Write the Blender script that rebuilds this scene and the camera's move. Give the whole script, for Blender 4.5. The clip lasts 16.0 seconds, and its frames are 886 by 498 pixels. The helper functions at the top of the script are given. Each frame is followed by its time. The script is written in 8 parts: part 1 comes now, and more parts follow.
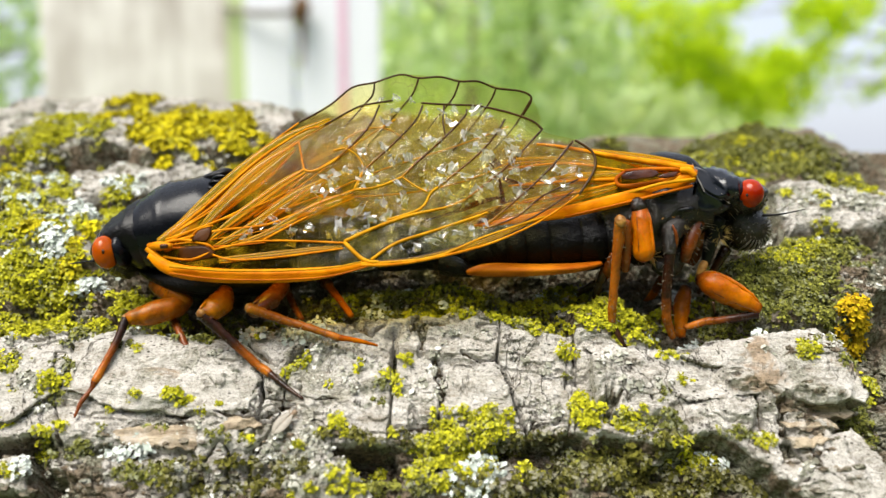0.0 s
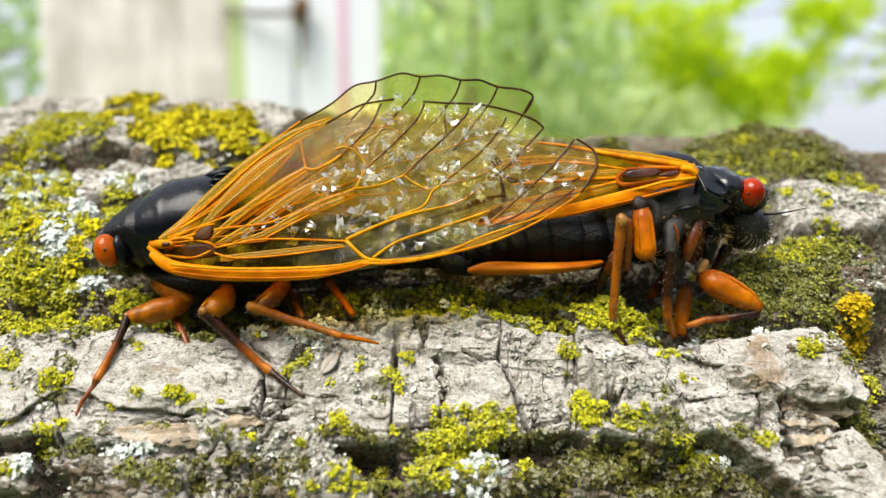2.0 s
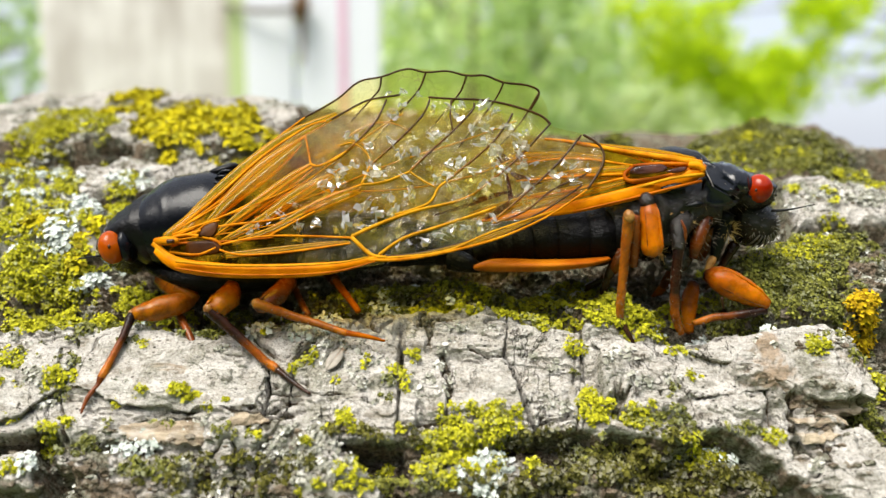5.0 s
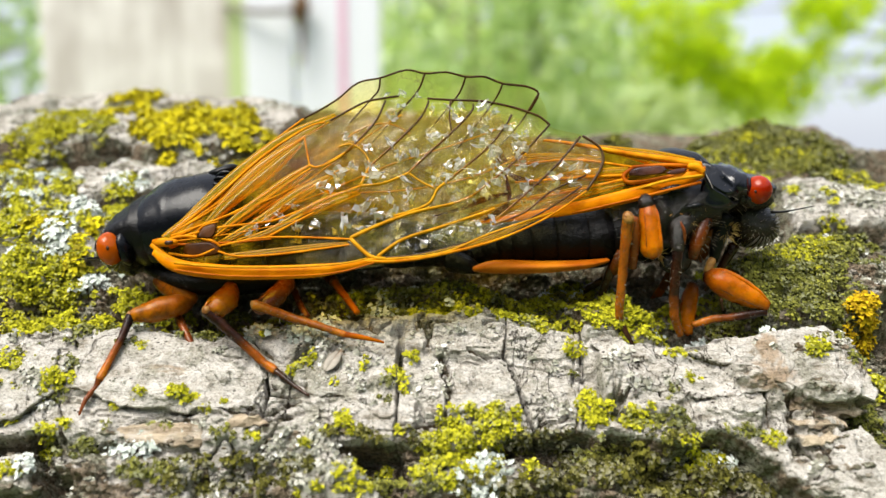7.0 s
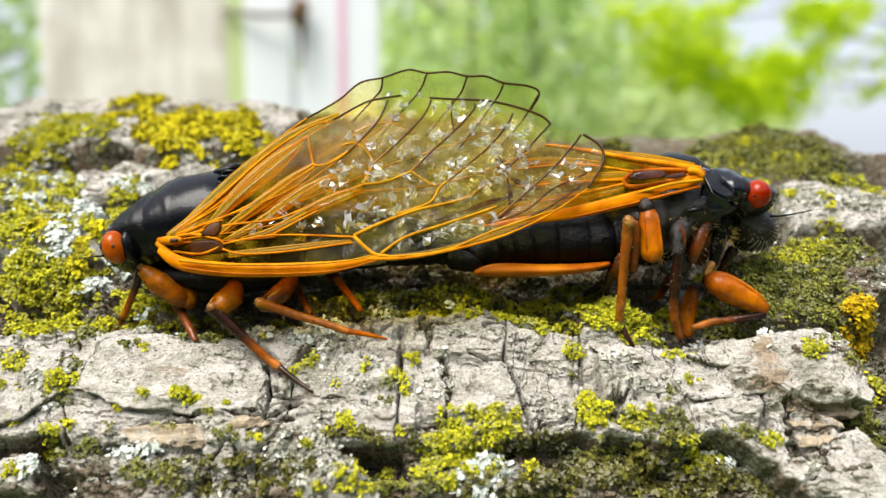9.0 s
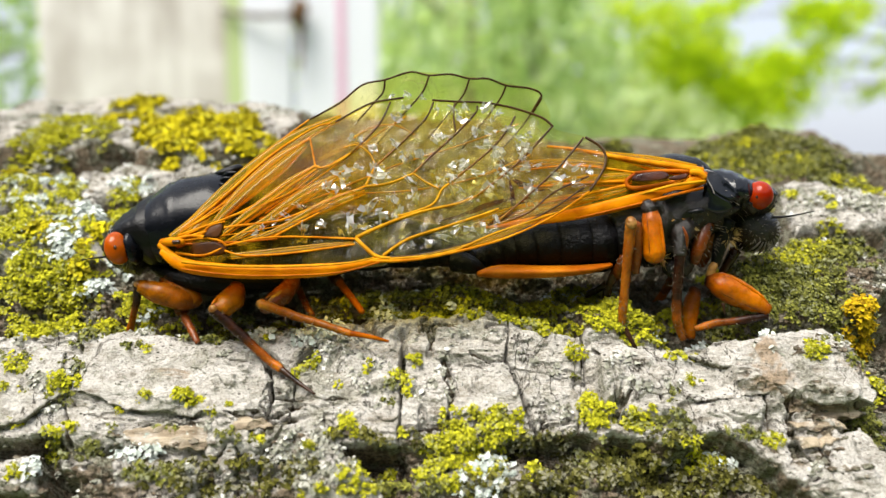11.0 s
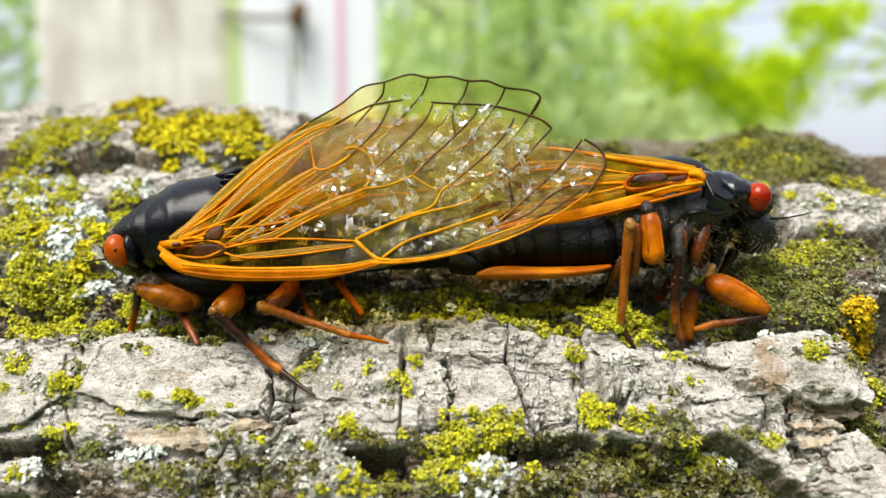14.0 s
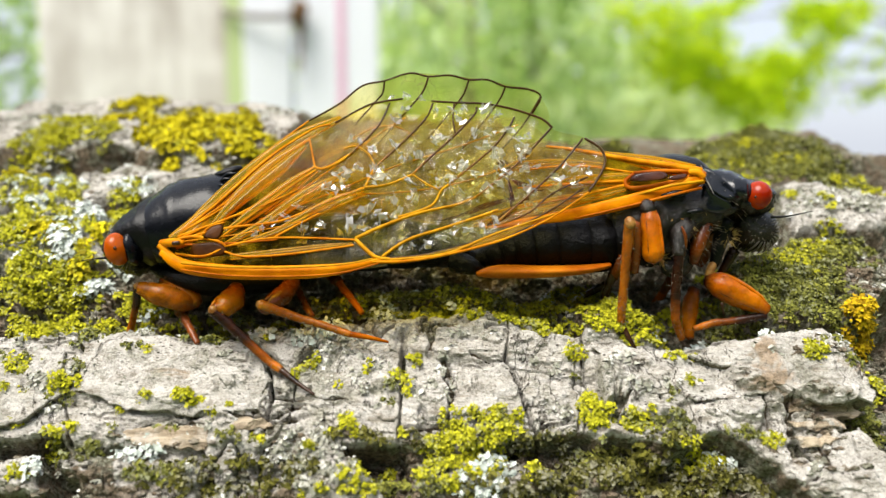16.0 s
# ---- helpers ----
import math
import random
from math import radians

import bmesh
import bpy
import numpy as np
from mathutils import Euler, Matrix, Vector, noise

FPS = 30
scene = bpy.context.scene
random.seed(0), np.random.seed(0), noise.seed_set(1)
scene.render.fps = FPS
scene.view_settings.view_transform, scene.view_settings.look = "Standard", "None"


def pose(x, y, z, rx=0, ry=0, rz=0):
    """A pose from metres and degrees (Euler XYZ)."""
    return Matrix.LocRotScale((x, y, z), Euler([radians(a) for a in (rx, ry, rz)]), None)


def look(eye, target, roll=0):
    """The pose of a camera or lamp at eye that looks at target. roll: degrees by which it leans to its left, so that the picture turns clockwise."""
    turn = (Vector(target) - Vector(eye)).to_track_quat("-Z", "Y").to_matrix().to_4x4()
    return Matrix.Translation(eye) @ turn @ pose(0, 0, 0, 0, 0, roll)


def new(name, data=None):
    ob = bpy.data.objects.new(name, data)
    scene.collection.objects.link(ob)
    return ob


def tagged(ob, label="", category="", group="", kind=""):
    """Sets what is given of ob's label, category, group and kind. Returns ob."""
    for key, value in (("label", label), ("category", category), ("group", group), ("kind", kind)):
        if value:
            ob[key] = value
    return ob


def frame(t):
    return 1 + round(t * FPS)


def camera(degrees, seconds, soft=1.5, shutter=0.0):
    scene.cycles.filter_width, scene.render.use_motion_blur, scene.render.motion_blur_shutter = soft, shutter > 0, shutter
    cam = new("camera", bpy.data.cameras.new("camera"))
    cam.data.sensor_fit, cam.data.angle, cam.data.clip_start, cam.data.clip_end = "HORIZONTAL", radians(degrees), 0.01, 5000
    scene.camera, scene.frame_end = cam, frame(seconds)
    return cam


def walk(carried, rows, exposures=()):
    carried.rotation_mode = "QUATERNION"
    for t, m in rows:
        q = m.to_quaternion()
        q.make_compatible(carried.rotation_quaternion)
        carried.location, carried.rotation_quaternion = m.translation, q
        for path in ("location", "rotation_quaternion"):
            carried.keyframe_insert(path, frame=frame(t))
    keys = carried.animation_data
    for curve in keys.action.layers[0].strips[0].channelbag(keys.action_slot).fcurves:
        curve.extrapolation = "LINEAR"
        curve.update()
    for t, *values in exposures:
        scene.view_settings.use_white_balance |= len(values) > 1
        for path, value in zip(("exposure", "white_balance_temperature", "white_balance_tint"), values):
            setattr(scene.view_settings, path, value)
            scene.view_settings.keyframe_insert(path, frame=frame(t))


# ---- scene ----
cam = camera(60, 16.0, 1.35, 0.4)
cam.data.dof.use_dof, cam.data.dof.focus_distance, cam.data.dof.aperture_fstop = True, 0.056, 27.0

walk(cam, [
    (0.0, pose(0.00000, -0.05757, 0.15446, 83.000, 0.000, -0.000)),
    (0.5, pose(-0.00004, -0.05774, 0.15448, 83.009, -0.022, -0.011)),
    (1.0, pose(-0.00008, -0.05767, 0.15446, 83.010, -0.035, -0.011)),
    (1.5, pose(-0.00003, -0.05745, 0.15441, 83.007, -0.020, -0.009)),
    (2.0, pose(-0.00011, -0.05762, 0.15435, 83.006, -0.046, -0.008)),
    (2.5, pose(-0.00050, -0.05733, 0.15427, 82.890, -0.028, -0.009)),
    (3.0, pose(-0.00049, -0.05750, 0.15429, 82.895, -0.022, -0.010)),
    (3.5, pose(-0.00049, -0.05756, 0.15429, 82.889, -0.037, -0.016)),
    (4.0, pose(-0.00051, -0.05726, 0.15428, 82.778, -0.022, 0.003)),
    (6.5, pose(-0.00053, -0.05741, 0.15425, 82.894, -0.034, -0.007)),
    (7.0, pose(-0.00047, -0.05722, 0.15428, 82.890, -0.037, -0.016)),
    (7.5, pose(-0.00045, -0.05760, 0.15428, 83.009, -0.045, -0.016)),
    (8.0, pose(-0.00053, -0.05772, 0.15428, 83.135, -0.081, -0.088)),
    (8.5, pose(-0.00050, -0.05775, 0.15434, 83.140, -0.087, -0.088)),
    (9.0, pose(-0.00058, -0.05773, 0.15430, 83.138, -0.068, -0.087)),
    (11.5, pose(-0.00078, -0.05776, 0.15438, 83.184, 0.006, -0.147)),
    (12.0, pose(-0.00078, -0.05768, 0.15437, 83.189, 0.011, -0.147)),
    (12.5, pose(-0.00082, -0.05775, 0.15437, 83.242, 0.014, -0.209)),
    (13.0, pose(-0.00080, -0.05775, 0.15439, 83.241, 0.018, -0.204)),
    (13.5, pose(-0.00080, -0.05784, 0.15436, 83.302, 0.008, -0.211)),
    (14.0, pose(-0.00081, -0.05791, 0.15438, 83.298, 0.035, -0.203)),
    (14.5, pose(-0.00085, -0.05794, 0.15435, 83.302, 0.010, -0.213)),
    (15.0, pose(-0.00084, -0.05796, 0.15435, 83.236, 0.026, -0.149)),
    (15.5, pose(-0.00077, -0.05765, 0.15426, 83.232, 0.060, -0.143)),
    (16.0, pose(-0.00076, -0.05784, 0.15433, 83.239, 0.024, -0.141)),
])

# ---- light ----
SUN_HEIGHT, SUN_TURN = 62, 222
world = bpy.data.worlds.new("sky")
scene.world = world
world.use_nodes = True
sky = world.node_tree.nodes.new("ShaderNodeTexSky")
sky.sky_type, sky.sun_disc = "NISHITA", False
sky.sun_elevation, sky.sun_rotation = radians(SUN_HEIGHT), radians(SUN_TURN)
sky.air_density, sky.dust_density, sky.ozone_density = 1.0, 4.0, 1.0
back = world.node_tree.nodes["Background"]
back.inputs["Strength"].default_value = 0.11
# a bright veil of cloud over the blue
veil = world.node_tree.nodes.new("ShaderNodeMixRGB")
veil.inputs[0].default_value, veil.inputs[2].default_value = 0.7, (4.5, 4.75, 5.3, 1)
world.node_tree.links.new(sky.outputs[0], veil.inputs[1])
world.node_tree.links.new(veil.outputs[0], back.inputs[0])
sun = new("sun", bpy.data.lights.new("sun", "SUN"))
sun.data.energy, sun.data.angle, sun.data.color = 3.3, radians(40), (1.0, 0.96, 0.88)
sun.matrix_world = look(Vector((math.sin(radians(SUN_TURN)) * math.cos(radians(SUN_HEIGHT)), math.cos(radians(SUN_TURN)) * math.cos(radians(SUN_HEIGHT)), math.sin(radians(SUN_HEIGHT)))) * 10, (0, 0, 0))
scene.view_settings.exposure = 0.98

# ---- materials ----


class Shade:
    """A principled node material with a few shorthands."""

    def __init__(self, name, rough=0.6, metal=0.0, coords="Object"):
        self.mat = bpy.data.materials.new(name)
        self.mat.use_nodes = True
        self.tree = self.mat.node_tree
        self.out = self.tree.nodes["Material Output"]
        self.bsdf = self.tree.nodes["Principled BSDF"]
        self.bsdf.inputs["Roughness"].default_value = rough
        self.bsdf.inputs["Metallic"].default_value = metal
        self.co = self.node("ShaderNodeTexCoord").outputs[coords]

    def node(self, kind):
        return self.tree.nodes.new(kind)

    def link(self, a, b):
        self.tree.links.new(a, b)

    def stretch(self, sx, sy, sz):
        n = self.node("ShaderNodeMapping")
        n.inputs["Scale"].default_value = (sx, sy, sz)
        self.link(self.co, n.inputs[0])
        return n.outputs[0]

    def noise(self, scale, detail=4, rough=0.55, vec=None, warp=0.0):
        n = self.node("ShaderNodeTexNoise")
        for key, v in (("Scale", scale), ("Detail", detail), ("Roughness", rough), ("Distortion", warp)):
            n.inputs[key].default_value = v
        self.link(vec or self.co, n.inputs["Vector"])
        return n.outputs["Fac"]

    def cells(self, scale, feature="F1", vec=None, out="Distance"):
        n = self.node("ShaderNodeTexVoronoi")
        n.feature = feature
        n.inputs["Scale"].default_value = scale
        self.link(vec or self.co, n.inputs["Vector"])
        return n.outputs[out]

    def ramp(self, fac, *stops):
        n = self.node("ShaderNodeValToRGB")
        e = n.color_ramp.elements
        while len(e) < len(stops):
            e.new(0.5)
        for el, (p, c) in zip(e, stops):
            el.position = p
            el.color = (c, c, c, 1) if isinstance(c, (int, float)) else (*c, 1)
        self.link(fac, n.inputs[0])
        return n.outputs["Color"]

    def mix(self, fac, a, b, how="MIX"):
        n = self.node("ShaderNodeMixRGB")
        n.blend_type = how
        for socket, v in zip(n.inputs, (fac, a, b)):
            if isinstance(v, (int, float)):
                socket.default_value = v if socket.type == "VALUE" else (v, v, v, 1)
            elif isinstance(v, tuple):
                socket.default_value = (*v, 1)
            else:
                self.link(v, socket)
        return n.outputs[0]

    def attribute(self, name):
        n = self.node("ShaderNodeAttribute")
        n.attribute_name = name
        return n.outputs["Fac"]

    def island(self):
        return self.node("ShaderNodeNewGeometry").outputs["Random Per Island"]

    def any_object(self):
        return self.node("ShaderNodeObjectInfo").outputs["Random"]

    def bump(self, height, strength=0.5, size=0.0005, below=None):
        n = self.node("ShaderNodeBump")
        n.inputs["Strength"].default_value, n.inputs["Distance"].default_value = strength, size
        self.link(height, n.inputs["Height"])
        if below:
            self.link(below, n.inputs["Normal"])
        self.link(n.outputs[0], self.bsdf.inputs["Normal"])
        return n.outputs[0]

    def set(self, **values):
        for key, v in values.items():
            socket = self.bsdf.inputs[key.replace("_", " ")]
            if isinstance(v, (int, float)):
                socket.default_value = v
            elif isinstance(v, tuple):
                socket.default_value = (*v, 1)
            else:
                self.link(v, socket)
        return self


def make_bark():
    s = Shade("bark", 0.9)
    fine = s.noise(2600, 6, 0.75)
    grit = s.noise(5200, 3, 0.7)
    fibre = s.noise(1500, 6, 0.72, s.stretch(0.16, 1, 1), 0.3)
    # weathered brown-grey bark between the plates
    bare = s.mix(s.ramp(fine, (0.38, 0.0), (0.62, 1.0)), (0.06, 0.045, 0.027), (0.28, 0.215, 0.15))
    bare = s.mix(s.ramp(s.noise(430, 6, 0.72), (0.46, 0.0), (0.55, 0.9)), bare, s.mix(s.ramp(fine, (0.42, 0.0), (0.58, 1.0)), (0.07, 0.07, 0.04), (0.33, 0.33, 0.25)))
    bare = s.mix(s.ramp(s.noise(560, 6, 0.72, s.stretch(0.5, 1, 1)), (0.55, 0.0), (0.6, 0.9)), bare, s.mix(fibre, (0.2, 0.165, 0.12), (0.4, 0.36, 0.29)))
    # pale crust of the plates, with fibres, flake edges, grey films, tan scars and black grains
    crust = s.mix(s.ramp(fibre, (0.34, 0.0), (0.48, 1.0)), (0.24, 0.205, 0.155), (0.49, 0.46, 0.405))
    crust = s.mix(s.ramp(s.noise(700, 4, 0.6), (0.4, 0.0), (0.55, 0.85)), crust, (0.64, 0.61, 0.56))
    crust = s.mix(s.ramp(s.noise(1150, 7, 0.74, s.stretch(0.7, 1, 1)), (0.36, 0.7), (0.47, 0.0)), crust, s.mix(grit, (0.13, 0.115, 0.085), (0.36, 0.33, 0.27)))
    crust = s.mix(s.ramp(s.noise(210, 7, 0.72), (0.54, 0.0), (0.6, 0.75)), crust, s.mix(s.ramp(fine, (0.4, 0.0), (0.56, 1.0)), (0.13, 0.125, 0.085), (0.36, 0.35, 0.28)))
    crust = s.mix(s.ramp(s.noise(130, 6, 0.65, s.stretch(0.5, 1, 1), 1.0), (0.64, 0.0), (0.68, 0.7)), crust, s.mix(fibre, (0.22, 0.13, 0.06), (0.46, 0.33, 0.2)))
    steps = s.node("ShaderNodeMath")
    steps.operation = "FRACT"
    scaled = s.node("ShaderNodeMath")
    scaled.operation, scaled.inputs[1].default_value = "MULTIPLY", 9.0
    s.link(s.noise(230, 7, 0.62, s.stretch(0.55, 1, 1)), scaled.inputs[0])
    s.link(scaled.outputs[0], steps.inputs[0])
    flakes = s.mix(1.0, s.ramp(steps.outputs[0], (0.0, 1.0), (0.09, 0.0)), s.ramp(s.noise(340, 4, 0.65), (0.47, 0.0), (0.58, 1.0)), "MULTIPLY")
    crust = s.mix(s.mix(1.0, flakes, 0.6, "MULTIPLY"), crust, s.mix(grit, (0.04, 0.03, 0.018), (0.18, 0.14, 0.09)))
    coarse = s.noise(150, 6, 0.68)
    where = s.mix(0.7, s.attribute("crust"), coarse, "OVERLAY")
    colour = s.mix(s.ramp(where, (0.4, 0.0), (0.5, 1.0)), bare, crust)
    specks = s.ramp(s.cells(2300, "F1", s.stretch(0.6, 1, 1)), (0.13, 1.0), (0.2, 0.0))
    colour = s.mix(s.mix(1.0, s.ramp(s.noise(260, 4, 0.6), (0.46, 0.0), (0.53, 0.9)), specks, "MULTIPLY"), colour, (0.05, 0.045, 0.035))
    colour = s.mix(s.ramp(grit, (0.34, 0.45), (0.5, 0.0)), colour, (0.12, 0.1, 0.075))
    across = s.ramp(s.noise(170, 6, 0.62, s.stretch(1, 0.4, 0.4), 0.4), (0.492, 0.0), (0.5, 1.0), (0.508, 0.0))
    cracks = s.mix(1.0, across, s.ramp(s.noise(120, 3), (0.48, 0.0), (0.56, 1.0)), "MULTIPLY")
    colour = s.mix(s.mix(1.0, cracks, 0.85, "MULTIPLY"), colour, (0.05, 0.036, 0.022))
    s.set(Base_Color=colour, Specular_IOR_Level=0.12)
    low = s.bump(s.mix(1.0, fibre, s.mix(1.0, cracks, 0.6, "MULTIPLY"), "SUBTRACT"), 0.9, 0.0004)
    low = s.bump(s.ramp(steps.outputs[0], (0.0, 0.0), (0.12, 1.0)), 0.5, 0.00015, low)
    s.bump(grit, 1.0, 0.0002, low)
    return s.mat


def make_torn():
    """Freshly torn tan wood, fibrous along the log."""
    s = Shade("torn_wood", 0.85)
    fibre = s.noise(1300, 7, 0.72, s.stretch(0.12, 1, 1), 0.4)
    c = s.mix(s.ramp(fibre, (0.36, 0.0), (0.6, 1.0)), (0.17, 0.125, 0.08), (0.52, 0.43, 0.31))
    c = s.mix(s.ramp(s.noise(420, 5, 0.65), (0.52, 0.0), (0.62, 0.7)), c, (0.55, 0.5, 0.43))
    s.set(Base_Color=c, Specular_IOR_Level=0.12)
    s.bump(fibre, 1.0, 0.0004)
    return s.mat


def make_lichen(name, dark, mid, light, other=None, share=0.56):
    """Lobes of mixed tone; other is a second tone that takes over in patches."""
    s = Shade(name, 0.85)
    c = s.ramp(s.island(), (0.0, dark), (0.45, mid), (1.0, light))
    if other:
        c = s.mix(s.ramp(s.mix(0.3, s.noise(420, 4, 0.7), s.island()), (share, 0.0), (share + 0.08, 0.85)), c, other)
    c = s.mix(s.ramp(s.noise(2600, 4, 0.7), (0.3, 0.5), (0.52, 0.0)), c, dark)
    s.set(Base_Color=c, Specular_IOR_Level=0.1)
    s.bump(s.noise(4500, 3), 0.6, 0.00012)
    return s.mat


def make_shell(name, a, b, rough=0.3, scale=500, coat=0.3, bump=0.15, coat_rough=0.15, gloss=0.2, lumps=0.0):
    s = Shade(name, rough)
    c = s.mix(s.ramp(s.noise(scale, 4), (0.3, 0.0), (0.7, 1.0)), a, b)
    s.set(Base_Color=c, Coat_Weight=coat, Coat_Roughness=coat_rough, Specular_IOR_Level=gloss,
          Roughness=s.mix(s.noise(scale * 3, 3), rough * 0.7, rough * 1.4))
    low = s.bump(s.noise(4200, 3), bump, 0.00008)
    if lumps:
        s.bump(s.noise(1300, 5, 0.7), lumps, 0.0003, low)
    return s.mat


def make_membrane():
    s = Shade("wing_membrane", 0.1)
    tint = s.ramp(s.attribute("reach"), (0.0, (0.88, 0.43, 0.012)), (0.2, (0.92, 0.62, 0.035)), (0.4, (0.95, 0.81, 0.2)), (0.62, (0.97, 0.94, 0.5)), (1.0, (0.98, 0.97, 0.74)))
    clear = s.node("ShaderNodeBsdfTransparent")
    s.link(s.mix(s.noise(400, 2), tint, s.mix(0.8, tint, (0.95, 0.85, 0.5), "MULTIPLY")), clear.inputs[0])
    gloss = s.node("ShaderNodeBsdfGlossy")
    gloss.inputs["Roughness"].default_value = 0.1
    film = s.node("ShaderNodeBsdfTranslucent")
    s.link(s.mix(1.0, tint, (1.0, 0.95, 0.5), "MULTIPLY"), film.inputs[0])
    fresnel = s.node("ShaderNodeFresnel")
    fresnel.inputs[0].default_value = 1.42
    skin = s.node("ShaderNodeBsdfDiffuse")
    s.link(s.mix(1.0, tint, (0.95, 0.92, 0.5), "MULTIPLY"), skin.inputs[0])
    milky = s.node("ShaderNodeMixShader")
    s.link(film.outputs[0], milky.inputs[1])
    s.link(skin.outputs[0], milky.inputs[2])
    dent = s.node("ShaderNodeBump")
    dent.inputs["Strength"].default_value, dent.inputs["Distance"].default_value = 0.5, 0.0002
    s.link(s.noise(1300, 3), dent.inputs["Height"])
    s.link(s.node("ShaderNodeNewGeometry").outputs["True Normal"], dent.inputs["Normal"])
    s.link(dent.outputs[0], gloss.inputs["Normal"])
    one = s.node("ShaderNodeMixShader")
    haze = s.ramp(s.noise(330, 5, 0.7), (0.44, 0.06), (0.62, 1.0))
    wander = s.node("ShaderNodeTexNoise")
    wander.inputs["Scale"].default_value, wander.inputs["Detail"].default_value = 500, 3
    s.link(s.co, wander.inputs["Vector"])
    bend = wander.outputs["Color"]
    fold = s.mix(1.0, s.ramp(s.cells(620, "DISTANCE_TO_EDGE", s.mix(0.0035, s.co, bend, "ADD")), (0.0, 1.0), (0.04, 0.0)), s.ramp(s.noise(420, 3), (0.46, 0.0), (0.58, 1.6)), "MULTIPLY")
    haze = s.mix(1.0, haze, s.mix(1.0, fold, s.ramp(s.attribute("reach"), (0.25, 0.0), (0.45, 1.0)), "MULTIPLY"), "ADD")
    s.link(s.mix(1.0, s.ramp(s.attribute("reach"), (0.0, 0.42), (0.2, 0.22), (0.42, 0.1), (0.7, 0.13), (1.0, 0.13)), haze, "MULTIPLY"), one.inputs[0])
    s.link(clear.outputs[0], one.inputs[1])
    s.link(milky.outputs[0], one.inputs[2])
    two = s.node("ShaderNodeMixShader")
    s.link(s.mix(1.0, fresnel.outputs[0], s.ramp(s.attribute("reach"), (0.25, 0.02), (0.5, 0.5)), "MULTIPLY"), two.inputs[0])
    s.link(one.outputs[0], two.inputs[1])
    s.link(gloss.outputs[0], two.inputs[2])
    s.link(two.outputs[0], s.out.inputs[0])
    s.tree.nodes.remove(s.bsdf)
    return s.mat


def make_leaf(name, dark, light):
    s = Shade(name, 0.5)
    c = s.mix(s.island(), dark, light)
    s.set(Base_Color=c)
    thin = s.node("ShaderNodeBsdfTranslucent")
    s.link(s.mix(1.0, c, (1.0, 1.0, 0.55), "MULTIPLY"), thin.inputs[0])
    both = s.node("ShaderNodeMixShader")
    both.inputs[0].default_value = 0.6
    s.link(s.bsdf.outputs[0], both.inputs[1])
    s.link(thin.outputs[0], both.inputs[2])
    s.link(both.outputs[0], s.out.inputs[0])
    return s.mat


def make_paint(name, a, b, rough=0.6, scale=6):
    s = Shade(name, rough)
    streaks = s.noise(scale * 3, 5, 0.6, s.stretch(1, 1, 0.12))
    c = s.mix(s.ramp(s.mix(0.5, s.noise(scale, 4), streaks), (0.38, 0.0), (0.62, 1.0)), a, b)
    s.set(Base_Color=c)
    s.bump(s.noise(60, 4, 0.6, s.stretch(1, 1, 0.1)), 0.3, 0.003)
    return s.mat


BARK = make_bark()
TORN = make_torn()
LICHEN_GREEN = make_lichen("lichen_green", (0.13, 0.135, 0.01), (0.38, 0.37, 0.016), (0.6, 0.57, 0.025), (0.3, 0.31, 0.16), 0.6)
LICHEN_OCHRE = make_lichen("lichen_ochre", (0.16, 0.13, 0.006), (0.48, 0.41, 0.008), (0.74, 0.64, 0.012), (0.3, 0.3, 0.03), 0.58)
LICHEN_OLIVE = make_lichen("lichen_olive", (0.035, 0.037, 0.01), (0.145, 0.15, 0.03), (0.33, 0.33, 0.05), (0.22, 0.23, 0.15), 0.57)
LICHEN_MOSS = make_lichen("lichen_moss", (0.02, 0.02, 0.006), (0.085, 0.08, 0.014), (0.2, 0.19, 0.03), (0.24, 0.23, 0.17), 0.55)
LICHEN_GOLD = make_lichen("lichen_gold", (0.2, 0.11, 0.005), (0.5, 0.33, 0.008), (0.66, 0.48, 0.012))
LICHEN_GREY = make_lichen("lichen_grey", (0.14, 0.135, 0.1), (0.36, 0.36, 0.29), (0.58, 0.57, 0.5), (0.7, 0.7, 0.66), 0.58)
LICHEN_PALE = make_lichen("lichen_pale", (0.3, 0.34, 0.29), (0.58, 0.63, 0.58), (0.78, 0.8, 0.77))
BLACK = make_shell("black_shell", (0.0015, 0.0015, 0.002), (0.005, 0.0045, 0.005), 0.34, 400, 0.0, 0.5, 0.15, 0.2, 0.2)
GLOSS_BLACK = make_shell("glossy_black_shell", (0.0015, 0.002, 0.0035), (0.004, 0.0045, 0.0065), 0.26, 300, 0.0, 0.15, 0.15, 0.22)
DUSTY = make_shell("dusty_black_shell", (0.0015, 0.002, 0.003), (0.007, 0.009, 0.014), 0.17, 900, 0.0, 0.3, 0.15, 0.5, 0.15)
BROWN_GLOSS = make_shell("glossy_brown_cell", (0.012, 0.004, 0.003), (0.07, 0.02, 0.008), 0.13, 900, 0.0, 0.2, 0.15, 0.5, 0.25)
CELL = make_shell("dark_cell", (0.02, 0.006, 0.001), (0.1, 0.032, 0.003), 0.3, 500, 0.0, 0.3, 0.15, 0.12)
FACE = make_shell("face_shell", (0.0012, 0.0012, 0.0014), (0.02, 0.014, 0.01), 0.15, 1100, 0.0, 1.0, 0.15, 0.5, 1.0)
MATTE_BLACK = make_shell("matte_black_shell", (0.0008, 0.0008, 0.001), (0.003, 0.0028, 0.003), 0.3, 900, 0.0, 0.6, 0.15, 0.12, 0.8)
